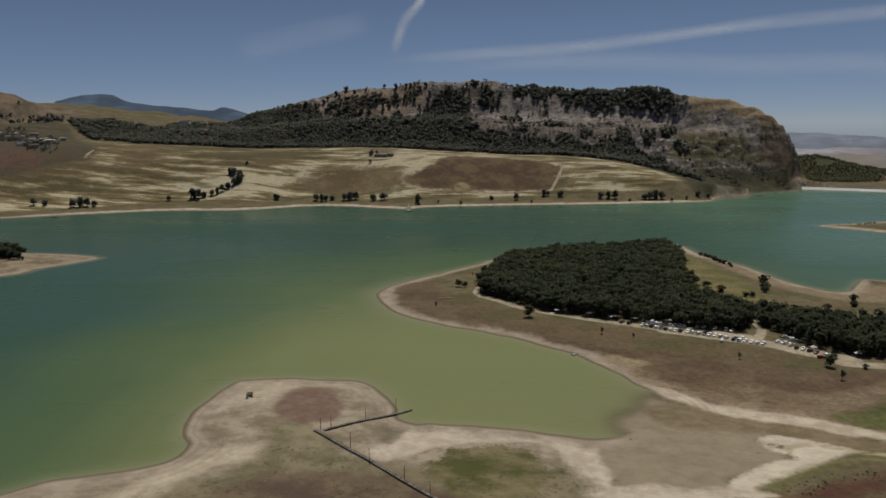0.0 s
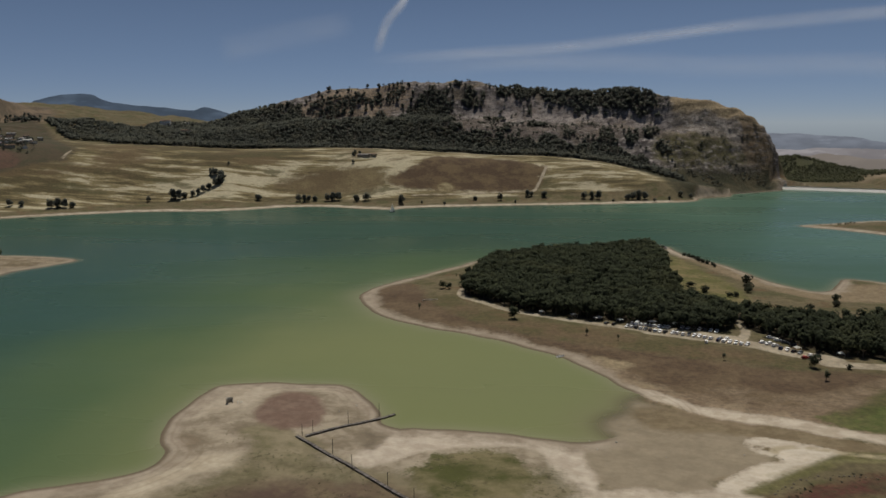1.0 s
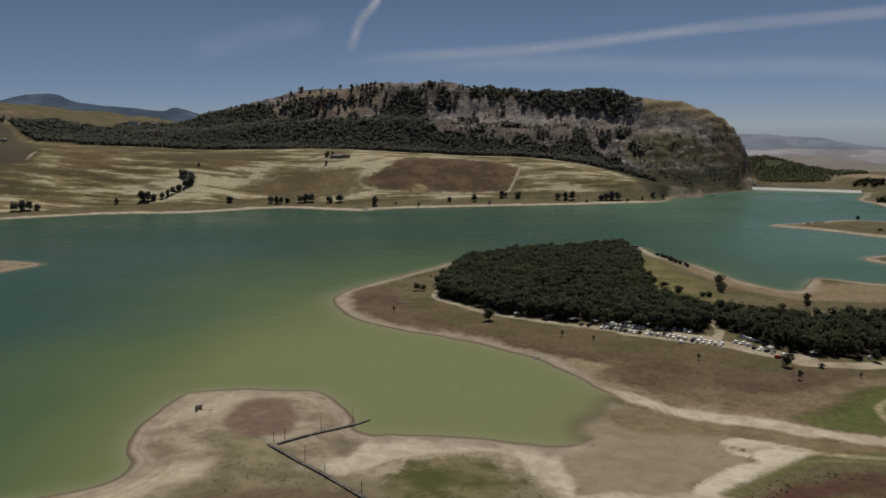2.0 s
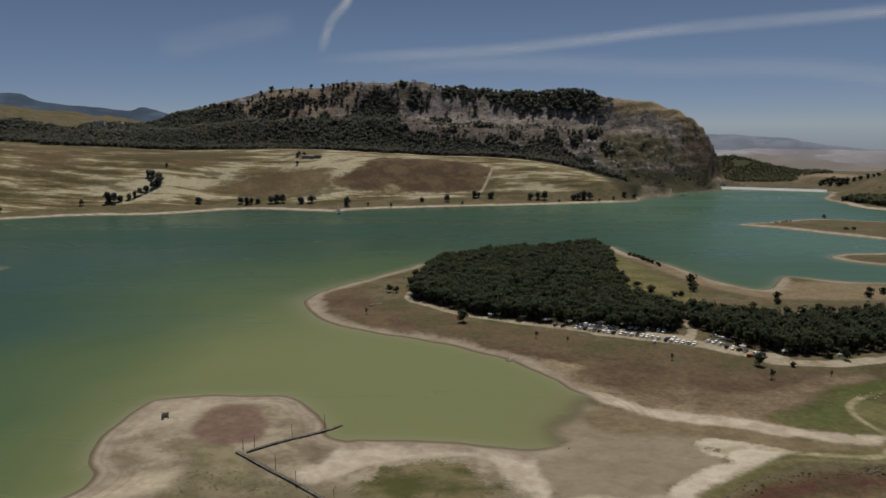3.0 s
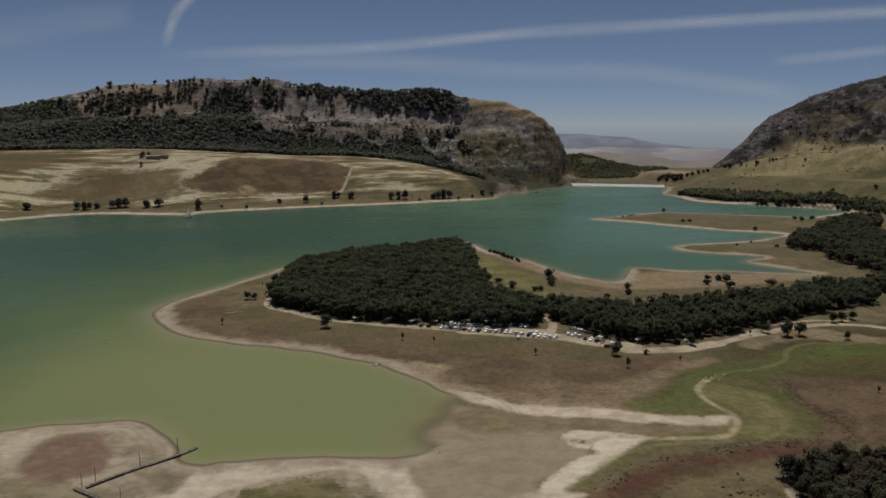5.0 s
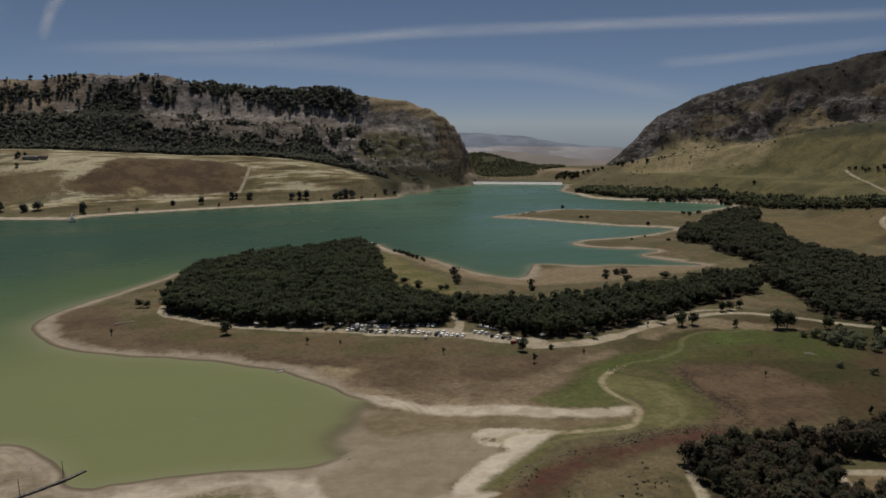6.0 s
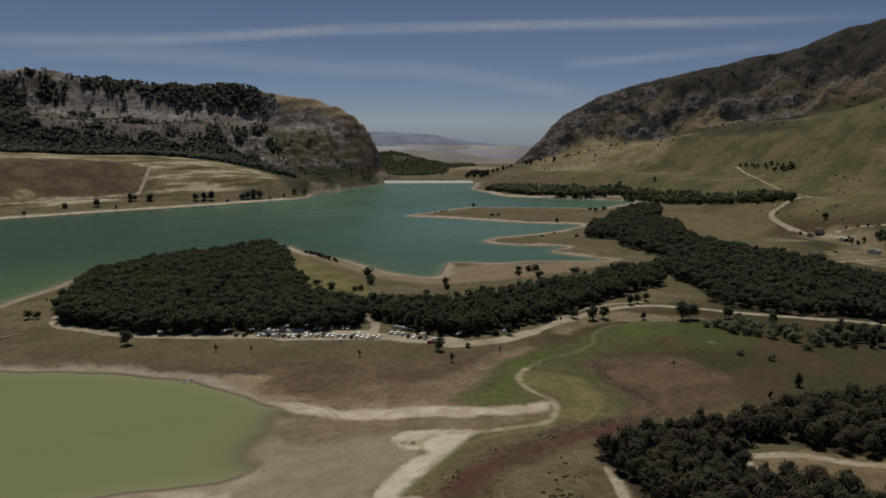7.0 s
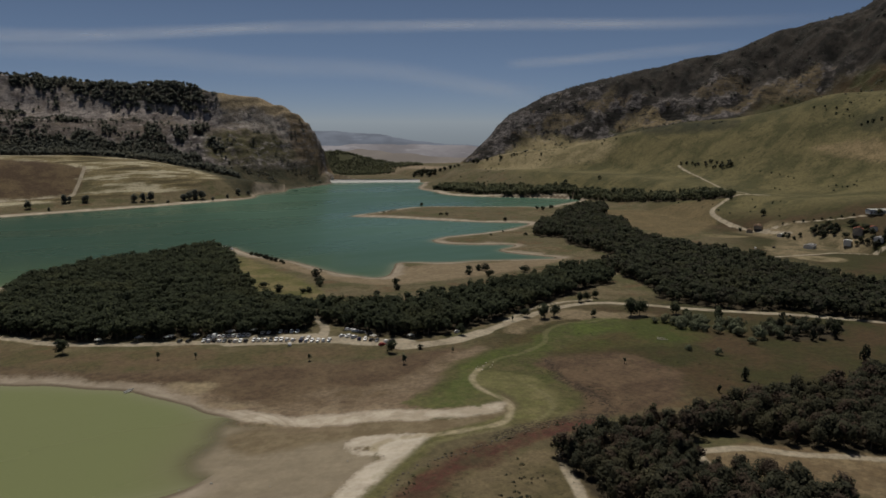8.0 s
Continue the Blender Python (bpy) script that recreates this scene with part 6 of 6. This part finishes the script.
LAMP_GLASS = plain("lamp_glass", (0.55, 0.55, 0.55), (0.68, 0.68, 0.66), 0.1, 0.15)
TAIL_GLASS = plain("tail_lamp_glass", (0.22, 0.012, 0.01), (0.30, 0.02, 0.015), 0.1, 0.2)


def shell(bm, stations, wide, top_in=0.0):
    """A body lofted along x from stations (x, bottom, top, half width share)."""
    rings = []
    for x, low, top, share in stations:
        w, t = wide / 2 * share, wide / 2 * share - top_in
        mid = low + (top - low) * 0.55
        rings.append([bm.verts.new(p) for p in ((x, -w * 0.94, low), (x, -w, mid), (x, -t, top), (x, t, top), (x, w, mid), (x, w * 0.94, low))])
    for a, b in zip(rings[:-1], rings[1:]):
        for i in range(6):
            bm.faces.new((a[i], a[(i + 1) % 6], b[(i + 1) % 6], b[i]))
    bm.faces.new(rings[0]), bm.faces.new(rings[-1])
    return bm


def car(colour, at, turn, van=False):
    kind = "van" if van else "car"
    root = thing(kind, f"{colour} {'van' if van else 'hatchback car'} parked on the dirt car park", kind, "vehicles on the car park", at, turn)
    coat = PAINTS[colour]
    if van:
        body = part("body", shell(bmesh.new(), [(-2.6, 0.35, 2.25, 0.93), (-2.5, 0.28, 2.4, 1), (1.0, 0.28, 2.4, 1), (1.6, 0.28, 1.5, 1), (2.4, 0.3, 1.1, 0.96), (2.6, 0.4, 0.85, 0.88)], 1.95, 0.12), coat, root)
        part("windscreen", shell(bmesh.new(), [(1.06, 1.45, 2.28, 0.9), (1.62, 1.42, 1.52, 0.94)], 1.95, 0.1), CAR_GLASS, root, "dark windscreen")
        part("side_glass", box(bmesh.new(), (0.9, 1.99, 0.55), (0.55, 0, 1.75), 0, 0.03), CAR_GLASS, root, "dark side glass")
        wheel_x, wide = (-1.7, 1.7), 0.9
    else:
        body = part("body", shell(bmesh.new(), [(-2.05, 0.42, 0.78, 0.86), (-1.98, 0.3, 1.0, 0.95), (-1.2, 0.24, 1.04, 1), (0.9, 0.24, 0.99, 1), (1.75, 0.26, 0.82, 0.96), (2.05, 0.38, 0.66, 0.84)], 1.76, 0.05), coat, root)
        part("roof", shell(bmesh.new(), [(-1.45, 1.36, 1.42, 0.78), (-1.2, 1.34, 1.47, 0.90), (0.1, 1.34, 1.46, 0.90), (0.35, 1.31, 1.4, 0.84)], 1.7, 0.05), coat, root)
        part("window_glass", shell(bmesh.new(), [(-1.92, 0.93, 0.97, 0.88), (-1.45, 0.92, 1.37, 0.86), (0.3, 0.92, 1.37, 0.86), (1.02, 0.92, 0.96, 0.9)], 1.70, 0.09), CAR_GLASS, root, "dark window glass")
        wheel_x, wide = (-1.28, 1.28), 0.8
    for x in wheel_x:
        for y in (-wide, wide):
            tyre = part("wheel", rod(bmesh.new(), (x, y - 0.1, 0.31), (x, y + 0.1, 0.31), 0.32, 0.32, 12), TYRE, root, "black rubber wheel")
            s = 0.11 if y > 0 else -0.11
            part("rim", rod(bmesh.new(), (x, y, 0.31), (x, y + s, 0.31), 0.19, 0.17, 10), RIM, tyre)
    front, back = (2.5, -2.6) if van else (1.96, -2.02)
    for y in (-0.58, 0.58):
        part("headlight", box(bmesh.new(), (0.16, 0.32, 0.16), (front, y, 0.72), 0, 0.03), LAMP_GLASS, root)
        part("tail_lamp", box(bmesh.new(), (0.08, 0.2, 0.22), (back, y * 1.1, 0.82), 0, 0.02), TAIL_GLASS, root, "red tail lamp")
    return root


ROWS_OF_CARS = [
    ((77, 415), (96, 408), "white van-white white white silver white white white white", 58),
    ((73, 410), (92, 399), "silver white black white grey black white white black", 60),
    ((96, 398), (114, 388), "white white white black white white white white", 58),
    ((117, 384), (130, 377), "blue white white white white white", 56),
    ((119, 388), (122, 386.5), "silver white", 56),
    ((104, 408), (121, 401), "white white black white grey white white", 60),
    ((139, 380.5), (143.5, 376), "white white white", 20),
    ((145, 372), (152.5, 366), "blue white black grey", 52),
    ((156, 362), (159, 361), "white black", 30),
    ((146, 389), (153, 377), "white white grey black", -15),
    ((62, 416), (66, 414), "grey black", 55),
]
SINGLE_CARS = [((110, 381.5), "white", 75), ((152, 358.5), "red", 10), ((196, 356), "white", 25), ((146, 722), "white", 30), ((150, 717), "grey", 50), ((153, 713), "white", 20), ((156, 708), "white", 80), ((158, 702), "black", 10), ((154, 705), "silver", 60), ((158, 694), "white", 95), ((149, 712), "black", 40), ((143, 724), "black", 20), ((570, 445), "white", 40), ((590, 440), "grey", 10)]
spots = []
for (x1, y1), (x2, y2), colours, turn in ROWS_OF_CARS:
    names = colours.split()
    for k, c in enumerate(names):
        t = k / max(len(names) - 1, 1)
        spots.append((x1 + (x2 - x1) * t + random.uniform(-0.15, 0.15), y1 + (y2 - y1) * t + random.uniform(-0.4, 0.4), c, turn + random.uniform(-5, 5) + (180 if random.random() < 0.4 else 0)))
spots += [(x, y, c, t) for (x, y), c, t in SINGLE_CARS]
made = {}
for (x, y, c, turn), z in zip(spots, ground_z([s[0] for s in spots], [s[1] for s in spots])):
    if c in made:
        copy_thing(made[c], pose(x, y, z + 0.02, 0, 0, turn))
    else:
        made[c] = car(c.replace("van-", ""), (x, y, z + 0.02), turn, c.startswith("van-"))


# ---- canopies at the edge of the grove ----
CANVAS = plain("white_canvas", (0.66, 0.65, 0.61), (0.78, 0.77, 0.74), 0.8)


def canopy(x, y, turn, w, d):
    z = float(ground_z([x], [y])[0])
    root = thing("canopy", "white canvas picnic canopy under the pines", "canopy", "picnic canopies", (x, y, z), turn)
    bm = bmesh.new()
    vs = [bm.verts.new(p) for p in ((-w / 2, -d / 2, 2.2), (w / 2, -d / 2, 2.2), (w / 2, d / 2, 2.2), (-w / 2, d / 2, 2.2), (0, 0, 3.0))]
    for i in range(4):
        bm.faces.new((vs[i], vs[(i + 1) % 4], vs[4]))
    bmesh.ops.solidify(bm, geom=bm.faces[:], thickness=0.04)
    part("roof", bm, CANVAS, root)
    for sx in (-1, 1):
        for sy in (-1, 1):
            part("pole", rod(bmesh.new(), (sx * (w / 2 - 0.1), sy * (d / 2 - 0.1), -0.1), (sx * (w / 2 - 0.1), sy * (d / 2 - 0.1), 2.25), 0.04), RIM, root)


for x, y, turn, w, d in ((25, 435.5, 20, 3, 3), (58, 422.5, 30, 6, 3), (70, 417.5, 30, 3, 3), (88, 414, 30, 5, 3), (100, 411, 25, 4, 3), (44, 428.5, 25, 4, 3), (152, 369, 20, 3, 3), (170, 361, 0, 3, 3)):
    canopy(x, y, turn, w, d)


# ---- the dam ----
DAM_WHITE = plain("limed_dam_concrete", (0.62, 0.60, 0.56), (0.72, 0.70, 0.66), 6.0)
DAM_GREY = plain("dam_concrete", (0.33, 0.31, 0.28), (0.42, 0.40, 0.36), 5.0)


def dam():
    a, b = Vector((512, 1350, 0)), Vector((672, 1278, 0))
    d = b - a
    turn = math.degrees(math.atan2(d.y, d.x))
    root = thing("dam", "low white concrete dam closing the gorge", "dam", at=a, turn=turn)
    n = 16
    for k in range(n):
        w = d.length / n
        bm = bmesh.new()
        x0, x1 = k * w + 0.05, (k + 1) * w - 0.05
        prof = [(-14, -6), (-1.5, 4.6), (4.5, 4.6), (14, -6)]
        r0, r1 = ([bm.verts.new((x, yy, zz)) for yy, zz in prof] for x in (x0, x1))
        for i in range(4):
            bm.faces.new((r0[i], r0[(i + 1) % 4], r1[(i + 1) % 4], r1[i]))
        bm.faces.new(r0), bm.faces.new(r1)
        part("wall_block", bm, DAM_WHITE, root)
        part("parapet", box(bmesh.new(), (w - 0.15, 0.35, 1.1), ((x0 + x1) / 2, -1.3, 5.15), 0, 0.03), DAM_WHITE, root, "white parapet")
    part("road_deck", box(bmesh.new(), (d.length, 6.4, 0.4), (d.length / 2, 1.6, 4.82)), DAM_GREY, root, "grey road deck")
    part("gate_house", box(bmesh.new(), (5, 5, 5), (4, 2, 7.4), 0, 0.1), DAM_GREY, root, "small grey gate house")


dam()


# ---- houses ----
PLASTER = plain("pale_plaster", (0.66, 0.63, 0.56), (0.78, 0.75, 0.68), 1.2)
PLASTER_OLD = plain("weathered_plaster", (0.30, 0.255, 0.19), (0.42, 0.36, 0.28), 1.0)
TILE_RED = plain("red_roof_tiles", (0.24, 0.085, 0.055), (0.34, 0.13, 0.085), 0.8)
TILE_BROWN = plain("brown_roof_tiles", (0.20, 0.13, 0.09), (0.28, 0.19, 0.13), 0.8)
TIN = plain("grey_sheet_roof", (0.36, 0.35, 0.36), (0.50, 0.48, 0.47), 1.4, 0.6)
DOOR_WOOD = plain("door_wood", (0.10, 0.06, 0.035), (0.16, 0.10, 0.06), 0.4)


def house(name, label, x, y, turn, w, d, h, walls, roof, pitch=0.32, group="", sink=0.6):
    z = float(ground_z([x], [y])[0])
    root = thing(name, label, "house", group, (x, y, z), turn)
    bm = bmesh.new()
    low = [(-w / 2, -d / 2), (w / 2, -d / 2), (w / 2, d / 2), (-w / 2, d / 2)]
    base = [bm.verts.new((a, b, -sink)) for a, b in low]
    top = [bm.verts.new((a, b, h)) for a, b in low]
    ridge = [bm.verts.new((s * w / 2, 0, h + d / 2 * pitch)) for s in (-1, 1)]
    for i in range(4):
        bm.faces.new((base[i], base[(i + 1) % 4], top[(i + 1) % 4], top[i]))
    bm.faces.new((top[1], top[2], ridge[1])), bm.faces.new((top[3], top[0], ridge[0]))
    part("wall", bm, walls, root)
    rise, over = d / 2 * pitch, 0.35
    cover = None
    for s in (-1, 1):
        bm = bmesh.new()
        e = [bm.verts.new(p) for p in ((-w / 2 - over, 0, h + rise + 0.12), (w / 2 + over, 0, h + rise + 0.12), (w / 2 + over, s * (d / 2 + over), h - over * pitch + 0.12), (-w / 2 - over, s * (d / 2 + over), h - over * pitch + 0.12))]
        bm.faces.new(e)
        bmesh.ops.solidify(bm, geom=bm.faces[:], thickness=0.16)
        cover = part("roof", bm, roof, root)
    storeys = max(int(h // 2.8), 1)
    for s in range(storeys):
        for side in (-1, 1):
            count = max(int(w // 3), 1)
            for k in range(count):
                px = (k - (count - 1) / 2) * w / count
                if s == 0 and k == 0:
                    part("door", box(bmesh.new(), (1.0, 0.1, 2.05), (px, side * (d / 2 + 0.03), 1.0), 0, 0.02), DOOR_WOOD, root, "dark wooden door")
                    continue
                win = part("window", box(bmesh.new(), (1.1, 0.1, 1.3), (px, side * (d / 2 + 0.03), 1.5 + 2.8 * s), 0, 0.02), DOOR_WOOD, root, "dark window")
                part("pane", box(bmesh.new(), (0.9, 0.04, 1.1), (px, side * (d / 2 + 0.09), 1.5 + 2.8 * s)), CAR_GLASS, win)
    return root


house("farmhouse", "two-storey dark house with a red tiled roof", 660, 404, 25, 10, 8, 5.6, PLASTER_OLD, TILE_RED, 0.4)
house("white_outbuilding", "narrow white outbuilding beside a farmyard", 645, 404, 25, 6, 6, 4.2, PLASTER, CANVAS)
house("barn", "low shed with a grey sheet-metal roof", 620, 424, 15, 11, 8, 3.0, PLASTER, TIN, 0.25)
house("stone_barn", "long stone barn with a brown roof by the road", 668, 514, 35, 15, 8, 2.6, PLASTER_OLD, TILE_BROWN, 0.28)
house("stable", "small brown-roofed stable by the road", 652, 512, 35, 8, 6, 3.0, PLASTER_OLD, TILE_BROWN, 0.3)
house("long_shed", "long white shed with a pale roof above the road", 714, 416, -30, 22, 8, 3.6, PLASTER, CANVAS, 0.2)
house("white_hut", "small white hut beside a road", 655, 478, 10, 6, 5, 2.8, PLASTER, CANVAS)
house("low_house", "low pale house among trees", 652, 380, 15, 9, 7, 3.4, PLASTER, TIN)
house("yard_house", "small pale house in a farmyard", 668, 395, 40, 7, 6, 3.2, PLASTER, TILE_RED)
house("field_house", "long low grey farm building amid straw fields", -236, 1213, -8, 22, 7, 3.4, PLASTER_OLD, TIN, 0.3)
house("field_barn", "small stone barn amid straw fields", -219, 1213, -5, 9, 7, 3.4, PLASTER_OLD, TILE_BROWN, 0.3)
house("wood_house", "white house half hidden in a dark wood", -705, 1462, 10, 20, 12, 12, PLASTER, TILE_BROWN, 0.3)
house("wood_villa", "pale house at the edge of a dark wood", -622, 1374, -20, 18, 12, 10, PLASTER_OLD, TILE_BROWN, 0.3)
house("upper_house", "small white house above a dark wood", -690, 1520, 5, 18, 10, 9, PLASTER, CANVAS, 0.1)
house("shore_hut", "small white hut among trees on the far shore", 668, 1020, 20, 9, 6, 3.5, PLASTER, CANVAS, 0.2)
for k, (x, y) in enumerate([(-972, 1263), (-943, 1240), (-950, 1270), (-915, 1239), (-823, 1130), (-914, 1274), (-829, 1173), (-873, 1257), (-780, 1139), (-790, 1173), (-821, 1104), (-791, 1096), (-771, 1103), (-860, 1190), (-880, 1215), (-845, 1150), (-900, 1230), (-838, 1200), (-976, 1266), (-958, 1256), (-935, 1251), (-917, 1245), (-854, 1171), (-902, 1250), (-825, 1153), (-796, 1132), (-801, 1155), (-914, 1205), (-835, 1124), (-812, 1106)]):
    house("hamlet_house", "small weathered house in a hillside hamlet", x, y, 40 * math.sin(3 * k), 8 + 3 * (k % 3), 7, 3.4 + 1.2 * (k % 2), (PLASTER, PLASTER_OLD)[k % 2], (TILE_BROWN, TIN, CANVAS, TILE_BROWN)[k % 4], 0.3, "hamlet houses")


# ---- cirrus and a contrail ----
def streak(name, label, line, wide, strength, seed):
    n = Nodes(name, 1.0)
    n.bsdf.inputs["Specular IOR Level"].default_value = 0
    across, along = n.attr("across"), n.attr("along")
    wisp = n.math("ADD", n.math("MULTIPLY", n.noise(900, 5, (1, 1, 4), seed), 0.65), n.math("MULTIPLY", n.noise(160, 5, (0.6, 0.6, 3), seed + 2), 0.35))
    edge = n.ramp(n.math("ADD", n.math("ABSOLUTE", across), n.math("MULTIPLY", n.math("SUBTRACT", wisp, 0.5), 1.1)), 0.05, 0.95, (1.0, 0.0))
    ends = n.math("MULTIPLY", n.ramp(along, 0.0, 0.2), n.ramp(along, 0.8, 1.0, (1.0, 0.0)))
    n.put(n.bsdf.inputs["Alpha"], n.math("MULTIPLY", n.math("MULTIPLY", edge, ends), n.math("MULTIPLY", n.ramp(wisp, 0.3, 0.7, (0.35, 1.0)), strength)))
    n.bsdf.inputs["Transmission Weight"].default_value = 0.0
    m = n.done((0.85, 0.87, 0.9))
    glow, clear, veil = (n.tree.nodes.new(k) for k in ("ShaderNodeBsdfTranslucent", "ShaderNodeBsdfTransparent", "ShaderNodeMixShader"))
    glow.inputs["Color"].default_value = (0.85, 0.87, 0.9, 1)
    n.tree.links.new(n.bsdf.inputs["Alpha"].links[0].from_socket, veil.inputs[0])
    n.tree.links.new(clear.outputs[0], veil.inputs[1])
    n.tree.links.new(glow.outputs[0], veil.inputs[2])
    n.tree.links.new(veil.outputs[0], n.tree.nodes["Material Output"].inputs[0])
    p = smooth(line, 10)
    k = len(p)
    rows = np.linspace(-1, 1, 9)
    d = np.gradient(p, axis=0)
    d /= np.linalg.norm(d, axis=1)[:, None]
    out = p / np.linalg.norm(p, axis=1)[:, None]
    up = np.cross(out, d)
    up /= np.linalg.norm(up, axis=1)[:, None]
    v = np.vstack([p + up * r * wide for r in rows])
    i = np.arange(k - 1)
    f = np.vstack([np.stack([r * k + i, r * k + i + 1, (r + 1) * k + i + 1, (r + 1) * k + i], 1) for r in range(8)])
    me = raw_mesh(name, v, f, m, True)
    field(me, "across", np.repeat(rows, k))
    field(me, "along", np.tile(np.linspace(0, 1, k), 9))
    return tagged(new(name, me), label, "cloud", kind="structure")


streak("backdrop_contrail", "short white curved contrail high in the sky", [(-560, 4420, 1010), (-603, 4459, 863), (-706, 4444, 731), (-775, 4435, 540)], 40, 0.75, 1)
streak("backdrop_cirrus_long", "long thin band of cirrus", [(-900, 4500, 510), (-355, 4540, 545), (276, 4560, 575), (776, 4500, 618), (1300, 4390, 668), (1900, 4170, 695), (2659, 3750, 712), (3414, 3100, 700), (4000, 2300, 690)], 52, 0.42, 5)
streak("backdrop_cirrus_low", "faint low veil of cirrus", [(-900, 4450, 450), (278, 4560, 500), (1248, 4390, 450), (1956, 4130, 430), (2500, 3800, 330), (2900, 3500, 260)], 90, 0.22, 9)
streak("backdrop_cirrus_east", "faint short streak of cirrus", [(2600, 3780, 470), (2900, 3580, 492), (3193, 3330, 524), (3700, 2790, 570)], 45, 0.3, 12)
streak("backdrop_cirrus_west", "faint wisps of cirrus", [(-1700, 4240, 560), (-1512, 4320, 601), (-1250, 4400, 673), (-900, 4480, 740)], 110, 0.16, 15)

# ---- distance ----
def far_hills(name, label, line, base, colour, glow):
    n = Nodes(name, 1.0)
    # distance haze is put into the colour, and emission makes the hills glow with it
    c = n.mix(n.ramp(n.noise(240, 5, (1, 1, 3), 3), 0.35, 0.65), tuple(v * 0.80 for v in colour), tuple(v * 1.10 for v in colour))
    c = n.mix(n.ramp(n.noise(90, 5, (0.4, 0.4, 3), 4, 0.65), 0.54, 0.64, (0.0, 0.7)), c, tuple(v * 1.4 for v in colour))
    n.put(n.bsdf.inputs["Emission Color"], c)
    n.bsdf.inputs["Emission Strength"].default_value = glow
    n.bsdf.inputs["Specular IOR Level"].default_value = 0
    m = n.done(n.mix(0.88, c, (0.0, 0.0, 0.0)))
    p = smooth(line, 14)
    p[:, 2] += 9 * fbm(p[:, 0], p[:, 1], 220, 5, 5, 0.6) * 0.6
    out = p[:, :2] / np.linalg.norm(p[:, :2], axis=1)[:, None]
    rows = [np.c_[p[:, :2] - out * back, np.full(len(p), base) + (p[:, 2] - base) * k] for back, k in ((260, 0.0), (150, 0.45), (60, 0.8), (0, 1.0), (-150, 0.0))]
    v = np.vstack(rows)
    k = len(p)
    i = np.arange(k - 1)
    f = np.vstack([np.stack([r * k + i, r * k + i + 1, (r + 1) * k + i + 1, (r + 1) * k + i], 1) for r in range(len(rows) - 1)])
    return tagged(new(name, raw_mesh(name, v, f, m, True)), label, "backdrop", kind="structure")


# blue, lilac and pale tones here are painted haze, thicker with distance
far_hills("backdrop_blue_mountains", "far mountains painted in blue haze", [(-3300, 3000, 120), (-2557, 3581, 225), (-2469, 3642, 252), (-2353, 3718, 286), (-2246, 3783, 290), (-2162, 3832, 248), (-1982, 3928, 224), (-1789, 4020, 205), (-1702, 4058, 221), (-1541, 4121, 165), (-1404, 4170, 141), (-1000, 4300, 100)], -20, (0.085, 0.115, 0.160), 0.9)
far_hills("backdrop_hazy_ridge", "ridge far down the valley, painted in blue-grey haze", [(500, 4300, 76), (896, 4226, 81), (1218, 4144, 81), (1374, 4094, 71), (1526, 4040, 62), (1614, 4005, 59), (1701, 3969, 49), (1842, 3905, 40), (1924, 3865, 25), (2083, 3782, 4), (2208, 3710, -10), (2327, 3636, -20), (2546, 3485, -22), (3000, 3000, -10)], -140, (0.215, 0.238, 0.285), 1.0)
far_hills("backdrop_hazy_plain", "farmland far down the valley, painted in lilac-grey haze", [(500, 3480, 4), (731, 3443, 7), (994, 3376, 7), (1244, 3291, 3), (1387, 3233, 10), (1568, 3149, 9), (1696, 3081, 8), (1817, 3011, 5), (1931, 2939, 2), (2073, 2840, 0), (2500, 2500, 0)], -140, (0.300, 0.282, 0.292), 1.0)
far_hills("backdrop_tan_hills", "tan hills down the valley with haze painted in", [(380, 2600, -2), (543, 2563, -1), (739, 2513, 4), (943, 2443, 10), (996, 2421, 12), (1040, 2403, 19), (1100, 2376, 15), (1150, 2352, 6), (1207, 2323, 4), (1262, 2293, -5), (1323, 2258, -9), (1382, 2222, -13), (1478, 2159, -11), (1700, 2000, 0)], -140, (0.285, 0.250, 0.222), 1.0)
